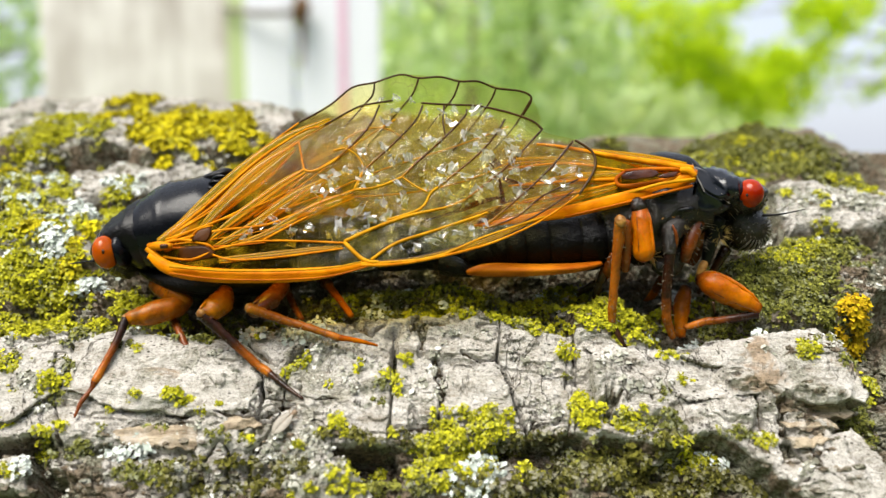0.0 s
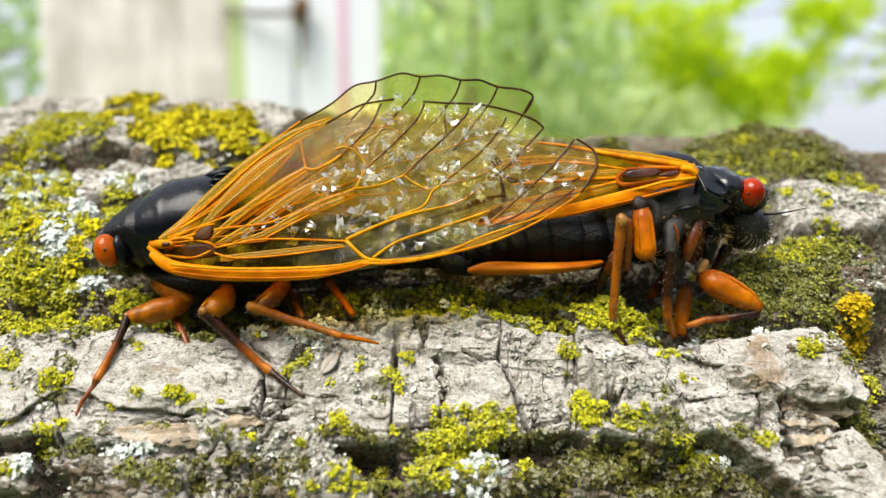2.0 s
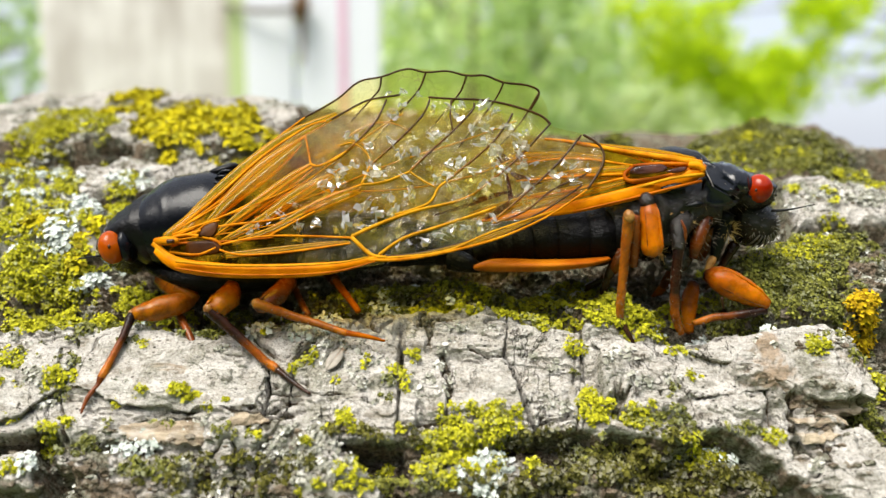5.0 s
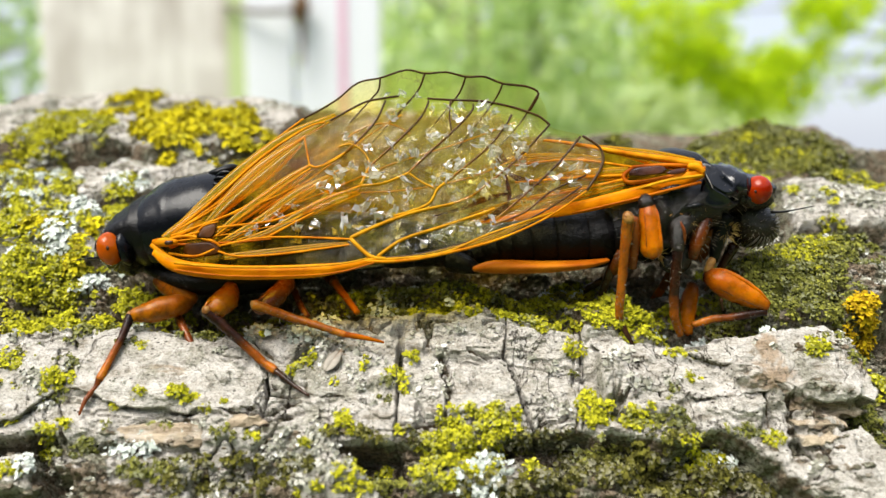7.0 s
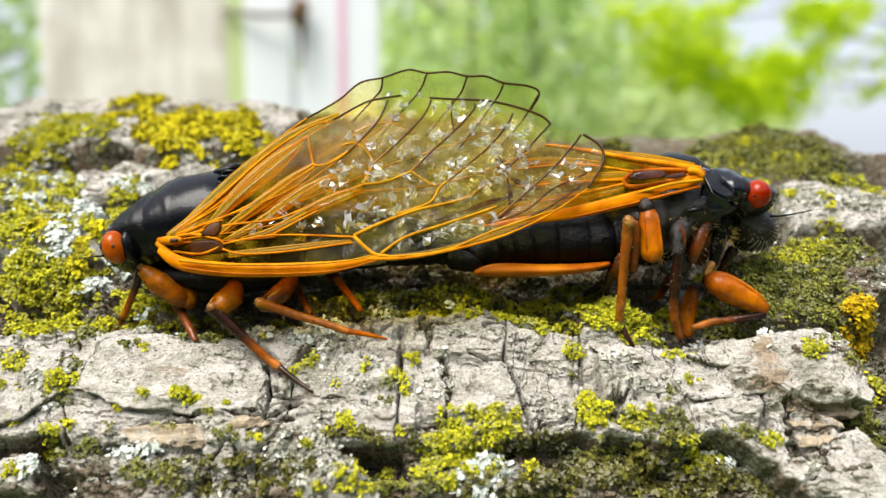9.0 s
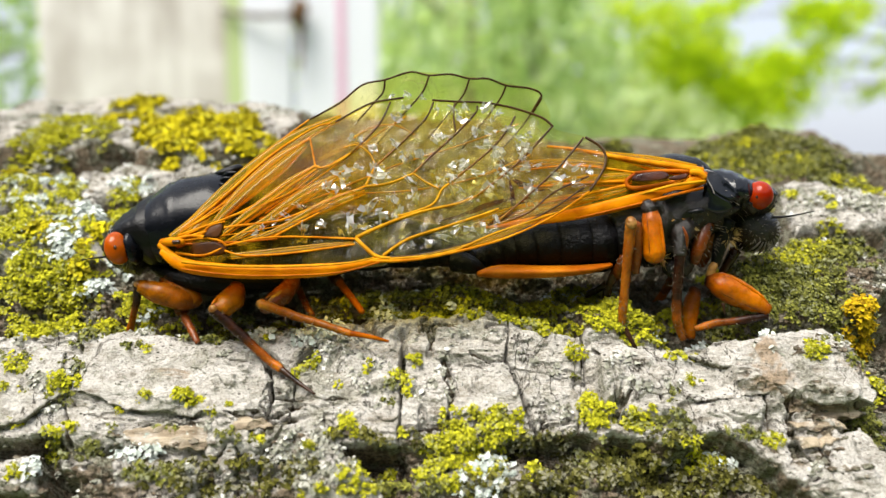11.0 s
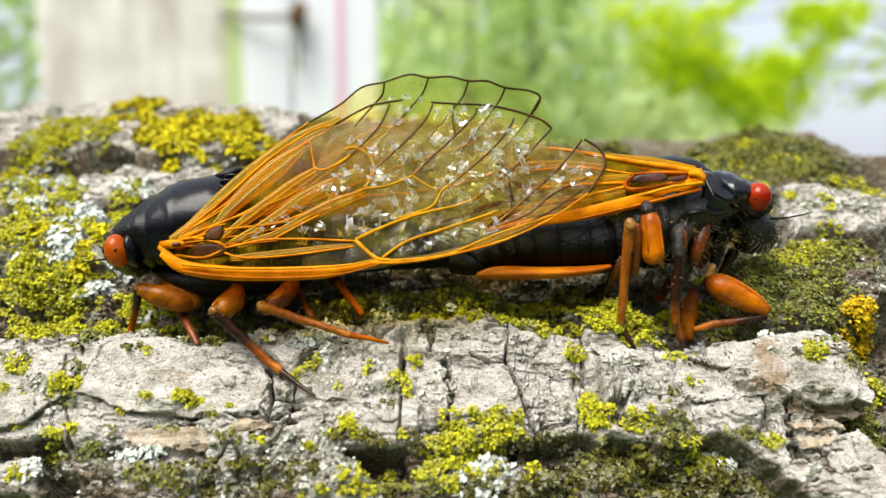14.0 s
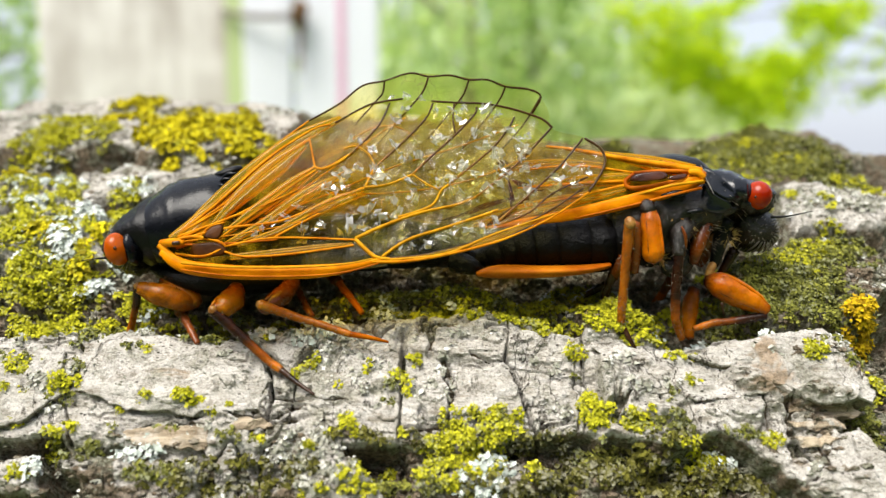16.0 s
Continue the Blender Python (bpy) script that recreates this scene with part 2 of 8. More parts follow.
ORANGE = make_shell("orange_shell", (0.22, 0.04, 0.0006), (0.52, 0.14, 0.0015), 0.34, 450, 0.0, 0.15, 0.15, 0.05, 0.2)
BELLY = make_shell("belly_skin", (0.2, 0.03, 0.001), (0.5, 0.16, 0.006), 0.34, 260, 0.0, 0.3, 0.15, 0.06, 0.4)
COSTAL = make_shell("orange_edge", (0.4, 0.09, 0.0006), (0.74, 0.25, 0.002), 0.36, 600, 0.0, 0.15, 0.15, 0.03, 0.15)
AMBER = make_shell("amber_vein", (0.38, 0.105, 0.001), (0.74, 0.29, 0.005), 0.36, 900, 0.0, 0.3, 0.15, 0.03, 0.25)
RUST = make_shell("rust_shell", (0.045, 0.01, 0.002), (0.22, 0.05, 0.004), 0.26, 500, 0.0, 0.2, 0.15, 0.35, 0.2)
DARK_LEG = make_shell("dark_leg_shell", (0.01, 0.005, 0.003), (0.06, 0.02, 0.006), 0.24, 500, 0.0, 0.2, 0.15, 0.35)


def make_limb(name, *stops, mottle=0.75):
    """Leg shell whose colour changes from the body end to the foot end."""
    s = Shade(name, 0.4)
    c = s.ramp(s.mix(0.25, s.attribute("along"), s.noise(700, 4, 0.7)), *stops)
    c = s.mix(s.ramp(s.noise(900, 6, 0.75), (0.45, 0.0), (0.68, mottle)), c, (0.05, 0.013, 0.003))
    s.set(Base_Color=c, Roughness=s.mix(s.noise(1200, 3), 0.16, 0.4), Specular_IOR_Level=0.2, Subsurface_Weight=0.2, Subsurface_Scale=0.0004)
    s.bump(s.noise(1800, 5, 0.7), 0.3, 0.0002)
    return s.mat


SHIN_FADE = make_limb("shin_fade", (0.1, (0.008, 0.004, 0.004)), (0.42, (0.02, 0.008, 0.005)), (0.56, (0.26, 0.065, 0.004)), (0.8, (0.46, 0.14, 0.005)), (0.95, (0.12, 0.03, 0.004)))
SHIN_RUST = make_limb("shin_rust", (0.12, (0.4, 0.14, 0.008)), (0.3, (0.24, 0.065, 0.004)), (0.85, (0.44, 0.14, 0.007)))
THIGH_ORANGE = make_limb("thigh_orange", (0.12, (0.03, 0.008, 0.003)), (0.3, (0.38, 0.085, 0.0004)), (0.7, (0.5, 0.14, 0.0004)), (0.92, (0.2, 0.045, 0.001)), mottle=0.55)
THIGH_AMBER = make_limb("thigh_amber", (0.1, (0.07, 0.016, 0.001)), (0.35, (0.28, 0.072, 0.0005)), (0.7, (0.4, 0.125, 0.0006)), (0.92, (0.12, 0.03, 0.001)), mottle=0.7)
BROWN_VEIN = make_shell("brown_vein", (0.03, 0.014, 0.004), (0.075, 0.036, 0.008), 0.3, 500, 0.0, 0.2, 0.15, 0.15)
RED_EYE = make_shell("red_eye", (0.2, 0.008, 0.001), (0.42, 0.045, 0.001), 0.14, 500, 0.0, 0.03, 0.15, 0.25)
ORANGE_EYE = make_shell("orange_eye", (0.24, 0.03, 0.001), (0.42, 0.08, 0.001), 0.13, 700, 0.0, 0.03, 0.15, 0.2)
PALE_RIDGE = make_shell("ridge_shell", (0.12, 0.11, 0.1), (0.24, 0.22, 0.2), 0.5, 700, 0.1, 0.4)
HAIR = make_shell("pale_hair", (0.1, 0.085, 0.06), (0.24, 0.21, 0.16), 0.6, 700, 0.0, 0.0)
CREAM = make_shell("cream_joint", (0.12, 0.035, 0.005), (0.5, 0.26, 0.06), 0.3, 1300, 0.0, 0.6, 0.15, 0.3, 0.6)
# white that stands in for glints along the wing folds
GLINT_WHITE = make_shell("glint_white", (0.5, 0.48, 0.4), (0.75, 0.74, 0.68), 0.2, 900, 0.3, 0.3)
GOLDEN_HAIR = make_shell("golden_hair", (0.3, 0.2, 0.05), (0.5, 0.36, 0.12), 0.5, 700, 0.0, 0.0)
GOLD_VEIN = make_shell("gold_vein", (0.32, 0.13, 0.002), (0.62, 0.3, 0.008), 0.36, 900, 0.0, 0.3, 0.15, 0.04, 0.25)
VEIN_FADE = make_limb("vein_fade", (0.05, (0.45, 0.2, 0.003)), (0.3, (0.12, 0.05, 0.006)), (0.6, (0.045, 0.02, 0.006)), mottle=0.3)
MEMBRANE = make_membrane()


def make_film(name, tint, body, gloss_share, rough):
    """Thin see-through film that is partly tinted and partly shiny."""
    s = Shade(name, rough)
    clear = s.node("ShaderNodeBsdfTransparent")
    clear.inputs[0].default_value = (*(k ** 0.5 for k in tint), 1)
    gloss = s.node("ShaderNodeBsdfGlossy")
    gloss.inputs["Roughness"].default_value = rough
    skin = s.node("ShaderNodeBsdfTranslucent")
    s.link(s.mix(s.noise(900, 4), tint, tuple(0.6 * k for k in tint)), skin.inputs[0])
    flat = s.node("ShaderNodeBsdfDiffuse")
    s.link(s.mix(s.noise(900, 4), tint, tuple(0.6 * k for k in tint)), flat.inputs[0])
    tinted, one, two = (s.node("ShaderNodeMixShader") for _ in range(3))
    s.link(skin.outputs[0], tinted.inputs[1])
    s.link(flat.outputs[0], tinted.inputs[2])
    one.inputs[0].default_value, two.inputs[0].default_value = body, gloss_share
    s.link(clear.outputs[0], one.inputs[1])
    s.link(tinted.outputs[0], one.inputs[2])
    s.link(one.outputs[0], two.inputs[1])
    s.link(gloss.outputs[0], two.inputs[2])
    s.link(two.outputs[0], s.out.inputs[0])
    s.tree.nodes.remove(s.bsdf)
    return s.mat


STREAK = make_film("amber_fold", (0.97, 0.58, 0.012), 0.5, 0.01, 0.25)
PLEAT = make_film("golden_pleat", (0.97, 0.7, 0.035), 0.32, 0.02, 0.25)
SMUDGE = make_film("brown_fold", (0.4, 0.16, 0.04), 0.2, 0.01, 0.25)
# clear film whose white body carries painted glints besides its real gloss
GLINT_FILM = make_film("crumpled_glint_film", (0.97, 0.96, 0.84), 0.38, 0.2, 0.18)

# ---- mesh helpers ----
from mathutils import geometry

MM = 0.001


def mesh_object(name, verts, faces, material, parent=None, label="", smooth=True, scale=MM):
    """One mesh object from points in millimetres."""
    me = bpy.data.meshes.new(name)
    me.from_pydata([tuple(c * scale for c in v) for v in verts], [], faces)
    me.materials.append(material)
    if smooth:
        me.polygons.foreach_set("use_smooth", [True] * len(me.polygons))
    me.update()
    ob = new(name, me)
    if parent:
        ob.parent = parent
    if label:
        ob["label"] = label
    return ob


def spline(points, steps):
    """Points on a smooth curve through the given tuples (any number of values each)."""
    p = [np.array(q, float) for q in points]
    if len(p) < 3:
        return [p[0] + (p[-1] - p[0]) * k / steps for k in range(steps + 1)]
    out = []
    for i in range(len(p) - 1):
        a, b, c, d = p[max(i - 1, 0)], p[i], p[i + 1], p[min(i + 2, len(p) - 1)]
        for k in range(steps):
            t = k / steps
            out.append(0.5 * (2 * b + (c - a) * t + (2 * a - 5 * b + 4 * c - d) * t * t + (3 * b - a - 3 * c + d) * t ** 3))
    return out + [p[-1]]


def loft(points, radii, sides=12, steps=5, rough=0.0, seed=1, rounded=True):
    """A smooth closed tube through points; each radius is one number or (across, deep), deep along w."""
    rows = [tuple(q) + ((r, r) if isinstance(r, (int, float)) else tuple(r)) for q, r in zip(points, radii)]
    line = spline(rows, steps)
    verts, faces = [], []
    n = len(line)
    side = Vector((0, 0, 1))
    rnd = random.Random(seed)
    for i, q in enumerate(line):
        tang = Vector(line[min(i + 1, n - 1)][:3] - line[max(i - 1, 0)][:3])
        tang = tang.normalized() if tang.length > 1e-9 else Vector((1, 0, 0))
        if abs(tang.dot(side)) > 0.9:
            side = Vector((0, 1, 0))
        deep = (side - tang * side.dot(tang)).normalized()
        across = tang.cross(deep)
        for k in range(sides):
            a = math.tau * k / sides
            j = 1 + rough * rnd.uniform(-1, 1)
            verts.append(tuple(Vector(q[:3]) + (across * (math.cos(a) * max(q[3], 0.002)) + deep * (math.sin(a) * max(q[4], 0.002))) * j))
    for i in range(n - 1):
        for k in range(sides):
            k2 = (k + 1) % sides
            faces.append((i * sides + k, i * sides + k2, (i + 1) * sides + k2, (i + 1) * sides + k))
    for end, ring in ((0, 0), (n - 1, (n - 1) * sides)):
        r = line[end][3]
        tang = Vector(line[1][:3] - line[0][:3]) * -1 if end == 0 else Vector(line[-1][:3] - line[-2][:3])
        tang = tang.normalized() if tang.length > 1e-9 else Vector((1, 0, 0))
        verts.append(tuple(Vector(line[end][:3]) + tang * (r * 0.5 if rounded else 0)))
        tip = len(verts) - 1
        for k in range(sides):
            k2 = (k + 1) % sides
            faces.append((tip, ring + k2, ring + k) if end == 0 else (tip, ring + k, ring + k2))
    return verts, faces


def tube(name, points, radii, material, parent, label="", sides=10, steps=5, rough=0.0):
    v, f = loft(points, radii, sides, steps, rough)
    ob = mesh_object(name, v, f, material, parent, label)
    rows = (len(v) - 2) // sides
    at = ob.data.attributes.new("along", "FLOAT", "POINT")
    at.data.foreach_set("value", [k // sides / (rows - 1) for k in range(rows * sides)] + [0.0, 1.0])
    return ob


def join(*pieces):
    verts, faces = [], []
    for v, f in pieces:
        o = len(verts)
        verts += list(v)
        faces += [tuple(i + o for i in q) for q in f]
    return verts, faces


def ball(centre, radii, turn=0.0, rings=14, sides=20):
    """An ellipsoid of three radii, turned in the u-v plane."""
    verts, faces = [], []
    c, s = math.cos(radians(turn)), math.sin(radians(turn))
    for i in range(rings + 1):
        b = math.pi * i / rings
        for k in range(sides):
            a = math.tau * k / sides
            x, y, z = math.cos(b) * radii[0], math.sin(b) * math.cos(a) * radii[1], math.sin(b) * math.sin(a) * radii[2]
            verts.append((centre[0] + x * c - y * s, centre[1] + x * s + y * c, centre[2] + z))
    for i in range(rings):
        for k in range(sides):
            k2 = (k + 1) % sides
            faces.append((i * sides + k, (i + 1) * sides + k, (i + 1) * sides + k2, i * sides + k2))
    return verts, faces


def lattice(x, y, seed):
    """Smooth value noise in -1..1 on arrays."""
    xi, yi = np.floor(x).astype(np.int64), np.floor(y).astype(np.int64)
    fx, fy = x - xi, y - yi
    fx, fy = fx * fx * (3 - 2 * fx), fy * fy * (3 - 2 * fy)

    def corner(i, j):
        n = (i * 374761393 + j * 668265263 + seed * 982451653) & 0x7FFFFFFF
        n = ((n ^ (n >> 13)) * 1274126177) & 0x7FFFFFFF
        return ((n ^ (n >> 16)) & 0xFFFF) / 32767.5 - 1
    a, b = corner(xi, yi), corner(xi + 1, yi)
    c, d = corner(xi, yi + 1), corner(xi + 1, yi + 1)
    return (a * (1 - fx) + b * fx) * (1 - fy) + (c * (1 - fx) + d * fx) * fy


def fractal(x, y, seed, octaves=4, gain=0.5):
    total, amp = 0, 1
    for k in range(octaves):
        total = total + amp * lattice(x * 2 ** k + 17.3 * k, y * 2 ** k - 9.1 * k, seed + k)
        amp *= gain
    return total


def edge_distance(x, y, line, closed):
    """Distance to a polyline and, for a closed one, negative inside."""
    best = np.full(x.shape, 1e9)
    inside = np.zeros(x.shape, bool)
    pairs = list(zip(line, line[1:] + line[:1])) if closed else list(zip(line, line[1:]))
    for (ax, ay), (bx, by) in pairs:
        ex, ey = bx - ax, by - ay
        t = np.clip(((x - ax) * ex + (y - ay) * ey) / (ex * ex + ey * ey + 1e-9), 0, 1)
        best = np.minimum(best, np.hypot(x - ax - t * ex, y - ay - t * ey))
        if closed:
            inside ^= ((ay > y) != (by > y)) & (x < ex * (y - ay) / (by - ay + 1e-12) + ax)
    return np.where(inside, -best, best) if closed else best


# ---- the log ----
RADIUS, LOG_Y, LOG_Z = 0.08, 0.0516, 0.08
# pale plates of bark: outline along the log and round it from its top, height and edge width, all in mm
PLATES = []


def plate(line, height, edge, pale=1.0):
    PLATES.append((line, height, edge, pale))


plate([(-36.0, 58.2), (-27.6, 57.2), (-23.6, 57.0), (-19.0, 57.7), (-14.4, 57.6), (-9.5, 56.4), (-3.6, 56.1), (2.8, 55.3), (4.9, 56.2), (9.1, 57.2), (15.2, 58.6), (20.7, 58.2), (27.5, 57.6), (29.4, 59.6), (28.4, 63.0), (23.3, 63.7), (22.3, 66.7), (20.6, 66.7), (17.5, 65.6), (15.6, 65.8), (11.1, 65.7), (5.1, 66.2), (-0.1, 66.6), (-3.5, 66.6), (-6.1, 66.2), (-7.9, 66.4), (-6.6, 67.4), (-5.2, 68.8), (-3.7, 70.3), (-9.2, 72.3), (-10.0, 69.6), (-11.5, 68.1), (-14.2, 67.3), (-17.5, 67.0), (-21.1, 66.7), (-24.3, 66.5), (-27.2, 65.8), (-32.3, 66.1)], 2.0, 0.35)
plate([(-6.5, 61.8), (-4.3, 59.6), (-0.2, 60.0), (2.7, 60.3), (4.8, 61.8), (5.2, 63.1), (-0.2, 63.8), (-3.7, 64.0)], 2.35, 0.25)
plate([(-11.6, 59.6), (-9.5, 57.1), (-4.4, 57.1), (-3.9, 59.6), (-4.5, 62.3), (-8.8, 62.8), (-11.3, 61.8)], 2.4, 0.3)
plate([(19.1, 59.6), (22.6, 58.6), (27.5, 57.7), (28.1, 60.8), (28.1, 63.3), (27.3, 63.8), (23.0, 63.4), (21.7, 62.7), (19.5, 62.1)], 3.0, 0.25)
plate([(-25.0, 58.6), (-20.2, 57.9), (-14.5, 59.6), (-13.7, 62.3), (-19.0, 63.1), (-24.8, 62.3)], 2.35, 0.35)
plate([(10.1, 59.6), (16.1, 60.0), (18.1, 62.3), (15.4, 64.2), (10.8, 63.8)], 2.5, 0.4)
plate([(21.4, 63.7), (25.5, 64.2), (26.5, 65.8), (26.5, 67.8), (27.4, 68.8), (30.0, 69.8), (29.2, 71.9), (25.5, 70.5), (22.9, 69.3), (20.7, 67.0)], 2.0, 0.3)
plate([(-26.3, 65.6), (-10.7, 66.2), (-9.0, 70.0), (-24.1, 71.0)], 1.1, 0.9, 0.45)
plate([(-27.0, 66.6), (-24.8, 66.4), (-23.7, 67.5), (-26.2, 68.0)], 1.0, 0.4, 0.75)
plate([(-20.5, 66.9), (-17.1, 66.8), (-16.3, 68.1), (-17.9, 68.7), (-19.8, 68.3)], 0.8, 0.4, 0.8)
plate([(-16.6, 68.5), (-13.5, 68.1), (-12.9, 69.9), (-16.1, 70.0)], 0.7, 0.4, 0.75)
plate([(-32.0, 66.4), (-28.2, 66.2), (-27.0, 67.5), (-27.0, 69.0), (-30.9, 69.3)], 1.0, 0.4, 0.95)
plate([(-22.8, 66.8), (-21.1, 66.6), (-20.4, 68.2), (-21.9, 68.8)], 0.8, 0.4, 0.85)
plate([(-24.6, 68.2), (-22.8, 68.1), (-22.2, 68.8), (-24.4, 69.0)], 0.6, 0.3, 0.6)
plate([(-13.2, 67.7), (-11.7, 67.6), (-11.5, 68.2), (-12.9, 68.5)], 0.5, 0.3, 0.6)
plate([(-22.3, 64.9), (-18.7, 64.8), (-16.8, 65.3), (-18.4, 66.1), (-21.6, 66.0)], 1.75, 0.2, 0.5)
plate([(-3.2, 66.7), (4.4, 66.4), (8.0, 67.9), (4.2, 70.0), (-2.3, 70.0)], 0.9, 0.7, 0.5)
plate([(-11.5, 54.2), (-6.4, 53.3), (0.7, 52.8), (5.1, 54.2), (-2.8, 55.3), (-10.4, 56.0)], 1.0, 0.6, 0.35)
plate([(4.2, 54.7), (6.5, 53.0), (10.1, 52.2), (13.6, 53.0), (9.7, 55.3), (5.0, 55.6)], 0.7, 0.6, 0.35)
plate([(14.9, 55.5), (17.7, 52.1), (22.8, 48.2), (25.4, 48.9), (22.2, 53.9), (19.0, 56.3)], -0.7, 0.7, 0.35)
plate([(-45.6, 36.2), (-40.6, 36.4), (-39.1, 37.7), (-31.8, 37.1), (-31.2, 35.5), (-24.9, 35.0), (-18.2, 38.0), (-18.7, 40.5), (-23.2, 41.1), (-37.2, 40.5), (-43.4, 40.5)], 1.7, 0.9)
plate([(-53.8, 23.6), (-42.7, 8.2), (-18.8, 17.7), (-14.7, 26.8), (-16.8, 34.5), (-26.3, 35.7), (-34.1, 33.8), (-47.6, 34.5)], 2.6, 1.2, 0.55)
plate([(8, -25), (40, -25), (40, 20), (35.5, 20.5), (30, 23.5), (26.5, 27), (23.5, 30.5), (21, 30.5), (19.5, 23), (8, 22)], -3.4, 1.8, 0.3)
plate([(10, -25), (20, -25), (20, 20), (10, 20)], -4.4, 1.6, 0.4)
plate([(39, -25), (80, -25), (80, 40), (50, 38), (40, 25)], -2.4, 2.0, 0.35)
plate([(50, -25), (80, -25), (80, 36), (60, 32), (50, 22)], -7.0, 3.0, 0.3)
plate([(24.8, 28.6), (35.6, 21.0), (40.0, 29.5), (36.2, 35.7), (23.9, 36.9)], 0.2, 1.8, 0.35)
plate([(21.9, 51.5), (28.8, 47.1), (34.8, 47.5), (36.0, 53.3), (30.2, 57.1), (21.9, 56.7)], 1.9, 0.8, 0.35)
plate([(8.6, 55.5), (12.9, 54.7), (15.9, 57.1), (14.6, 59.6), (9.3, 58.8)], 2.5, 0.8, 0.35)
plate([(-44.1, 39.0), (-31.1, 39.0), (-26.2, 48.9), (-33.2, 50.2), (-39.3, 48.9)], 1.4, 1.0)
plate([(30.1, 39.0), (44.8, 39.0), (41.6, 45.2), (29.7, 46.0)], 1.6, 1.0, 0.8)
FISSURES = []


def fissure(line, height, edge):
    FISSURES.append((line, height, edge))


fissure([(4.1, 55.5), (4.2, 57.6), (3.8, 60.0), (4.6, 61.8), (5.1, 64.0), (5.9, 66.0)], 2.6, 0.2)
fissure([(-3.5, 57.6), (-3.5, 61.8), (-3.6, 66.0), (-3.1, 68.2)], 2.4, 0.2)
fissure([(-13.0, 60.5), (-12.4, 63.1), (-12.7, 64.8)], 2.0, 0.22)
fissure([(-2.3, 56.8), (0.7, 57.0), (2.2, 56.3)], 0.8, 0.3)
fissure([(8.7, 61.4), (14.8, 60.9), (18.4, 60.7), (20.8, 61.2)], 0.6, 0.16)
fissure([(0.6, 63.8), (2.6, 63.1), (4.8, 62.6)], 0.6, 0.16)
fissure([(18.5, 60.5), (21.9, 61.4), (23.3, 62.3)], 0.8, 0.22)
fissure([(6.0, 64.6), (8.4, 64.2)], 0.5, 0.18)
fissure([(-39.6, 36.4), (-36.6, 35.8), (-32.9, 34.8), (-31.4, 33.9)], 6.0, 0.75)
fissure([(-17.8, 57.6), (-14.8, 57.9), (-12.4, 60.0)], 0.9, 0.26)
fissure([(23.3, 63.4), (25.3, 63.5), (27.5, 63.7)], 1.8, 0.3)
fissure([(23.0, 64.4), (25.4, 64.5)], 1.3, 0.22)
fissure([(22.9, 65.4), (25.0, 65.5)], 1.1, 0.22)
fissure([(22.8, 66.3), (23.9, 66.5)], 1.0, 0.2)
fissure([(22.7, 67.0), (23.7, 67.1)], 0.9, 0.16)
fissure([(9.5, 57.6), (9.3, 61.4), (8.5, 65.2)], 0.9, 0.3)
fissure([(-27.4, 57.6), (-26.3, 60.0), (-26.9, 63.1), (-25.6, 66.0)], 0.7, 0.2)
fissure([(-3.2, 65.2), (-0.9, 65.0), (0.6, 65.4)], 0.6, 0.2)
fissure([(22.1, 62.4), (23.1, 63.6), (22.9, 65.2)], 0.5, 0.13)


fissure([(18.1, 59.6), (18.5, 60.6), (18.3, 62.3), (20.2, 61.8)], 0.9, 0.16)
fissure([(1.3, 59.6), (2.7, 60.3), (3.9, 60.1)], 0.8, 0.15)
fissure([(-2.0, 56.3), (-1.4, 57.6), (-1.6, 59.6)], 0.8, 0.15)
fissure([(6.1, 64.6), (5.7, 66.4), (6.2, 67.9)], 0.9, 0.18)
fissure([(-9.4, 57.6), (-10.0, 59.6), (-11.6, 60.1)], 0.8, 0.15)
fissure([(-11.3, 61.7), (-8.8, 62.8), (-5.7, 62.9), (-3.8, 61.8)], 0.5, 0.12)
fissure([(15.1, 59.1), (14.0, 61.4), (14.4, 63.1)], 0.8, 0.15)
fissure([(8.8, 61.8), (9.3, 63.6), (8.9, 65.2)], 1.0, 0.18)
fissure([(-20.2, 58.2), (-17.3, 60.0), (-13.9, 60.5)], 0.6, 0.14)
fissure([(-22.5, 64.8), (-18.8, 64.2), (-14.1, 64.5)], 0.8, 0.18)
fissure([(21.0, 58.6), (21.7, 60.5), (21.5, 63.1), (21.8, 64.8)], 0.7, 0.15)
fissure([(-6.9, 57.6), (-5.9, 59.6), (-6.3, 61.8)], 0.6, 0.13)
fissure([(-0.6, 60.0), (0.0, 62.3), (-0.3, 64.4)], 0.7, 0.14)
fissure([(12.1, 60.0), (12.0, 62.3), (11.1, 64.4)], 0.6, 0.14)

fissure([(22.7, 50.1), (26.0, 48.4), (29.4, 48.1)], 2.2, 0.7)
fissure([(24.9, 57.5), (24.7, 55.4), (26.7, 53.2), (28.9, 52.0)], 2.4, 0.7)
fissure([(30.2, 53.2), (29.0, 55.4), (29.5, 57.5)], 2.4, 0.6)
fissure([(21.6, 55.4), (23.1, 56.2), (24.9, 57.5), (27.3, 57.8)], 2.2, 0.7)
fissure([(-37.2, 48.7), (-34.6, 48.2), (-31.0, 49.1)], 2.0, 0.6)
fissure([(-31.2, 41.6), (-29.3, 45.0), (-28.6, 48.0)], 2.6, 0.8)
fissure([(-34.0, 53.1), (-31.2, 53.6), (-28.8, 52.9)], 1.6, 0.5)
fissure([(-39.4, 43.8), (-36.3, 42.9), (-34.0, 43.8)], 1.4, 0.5)
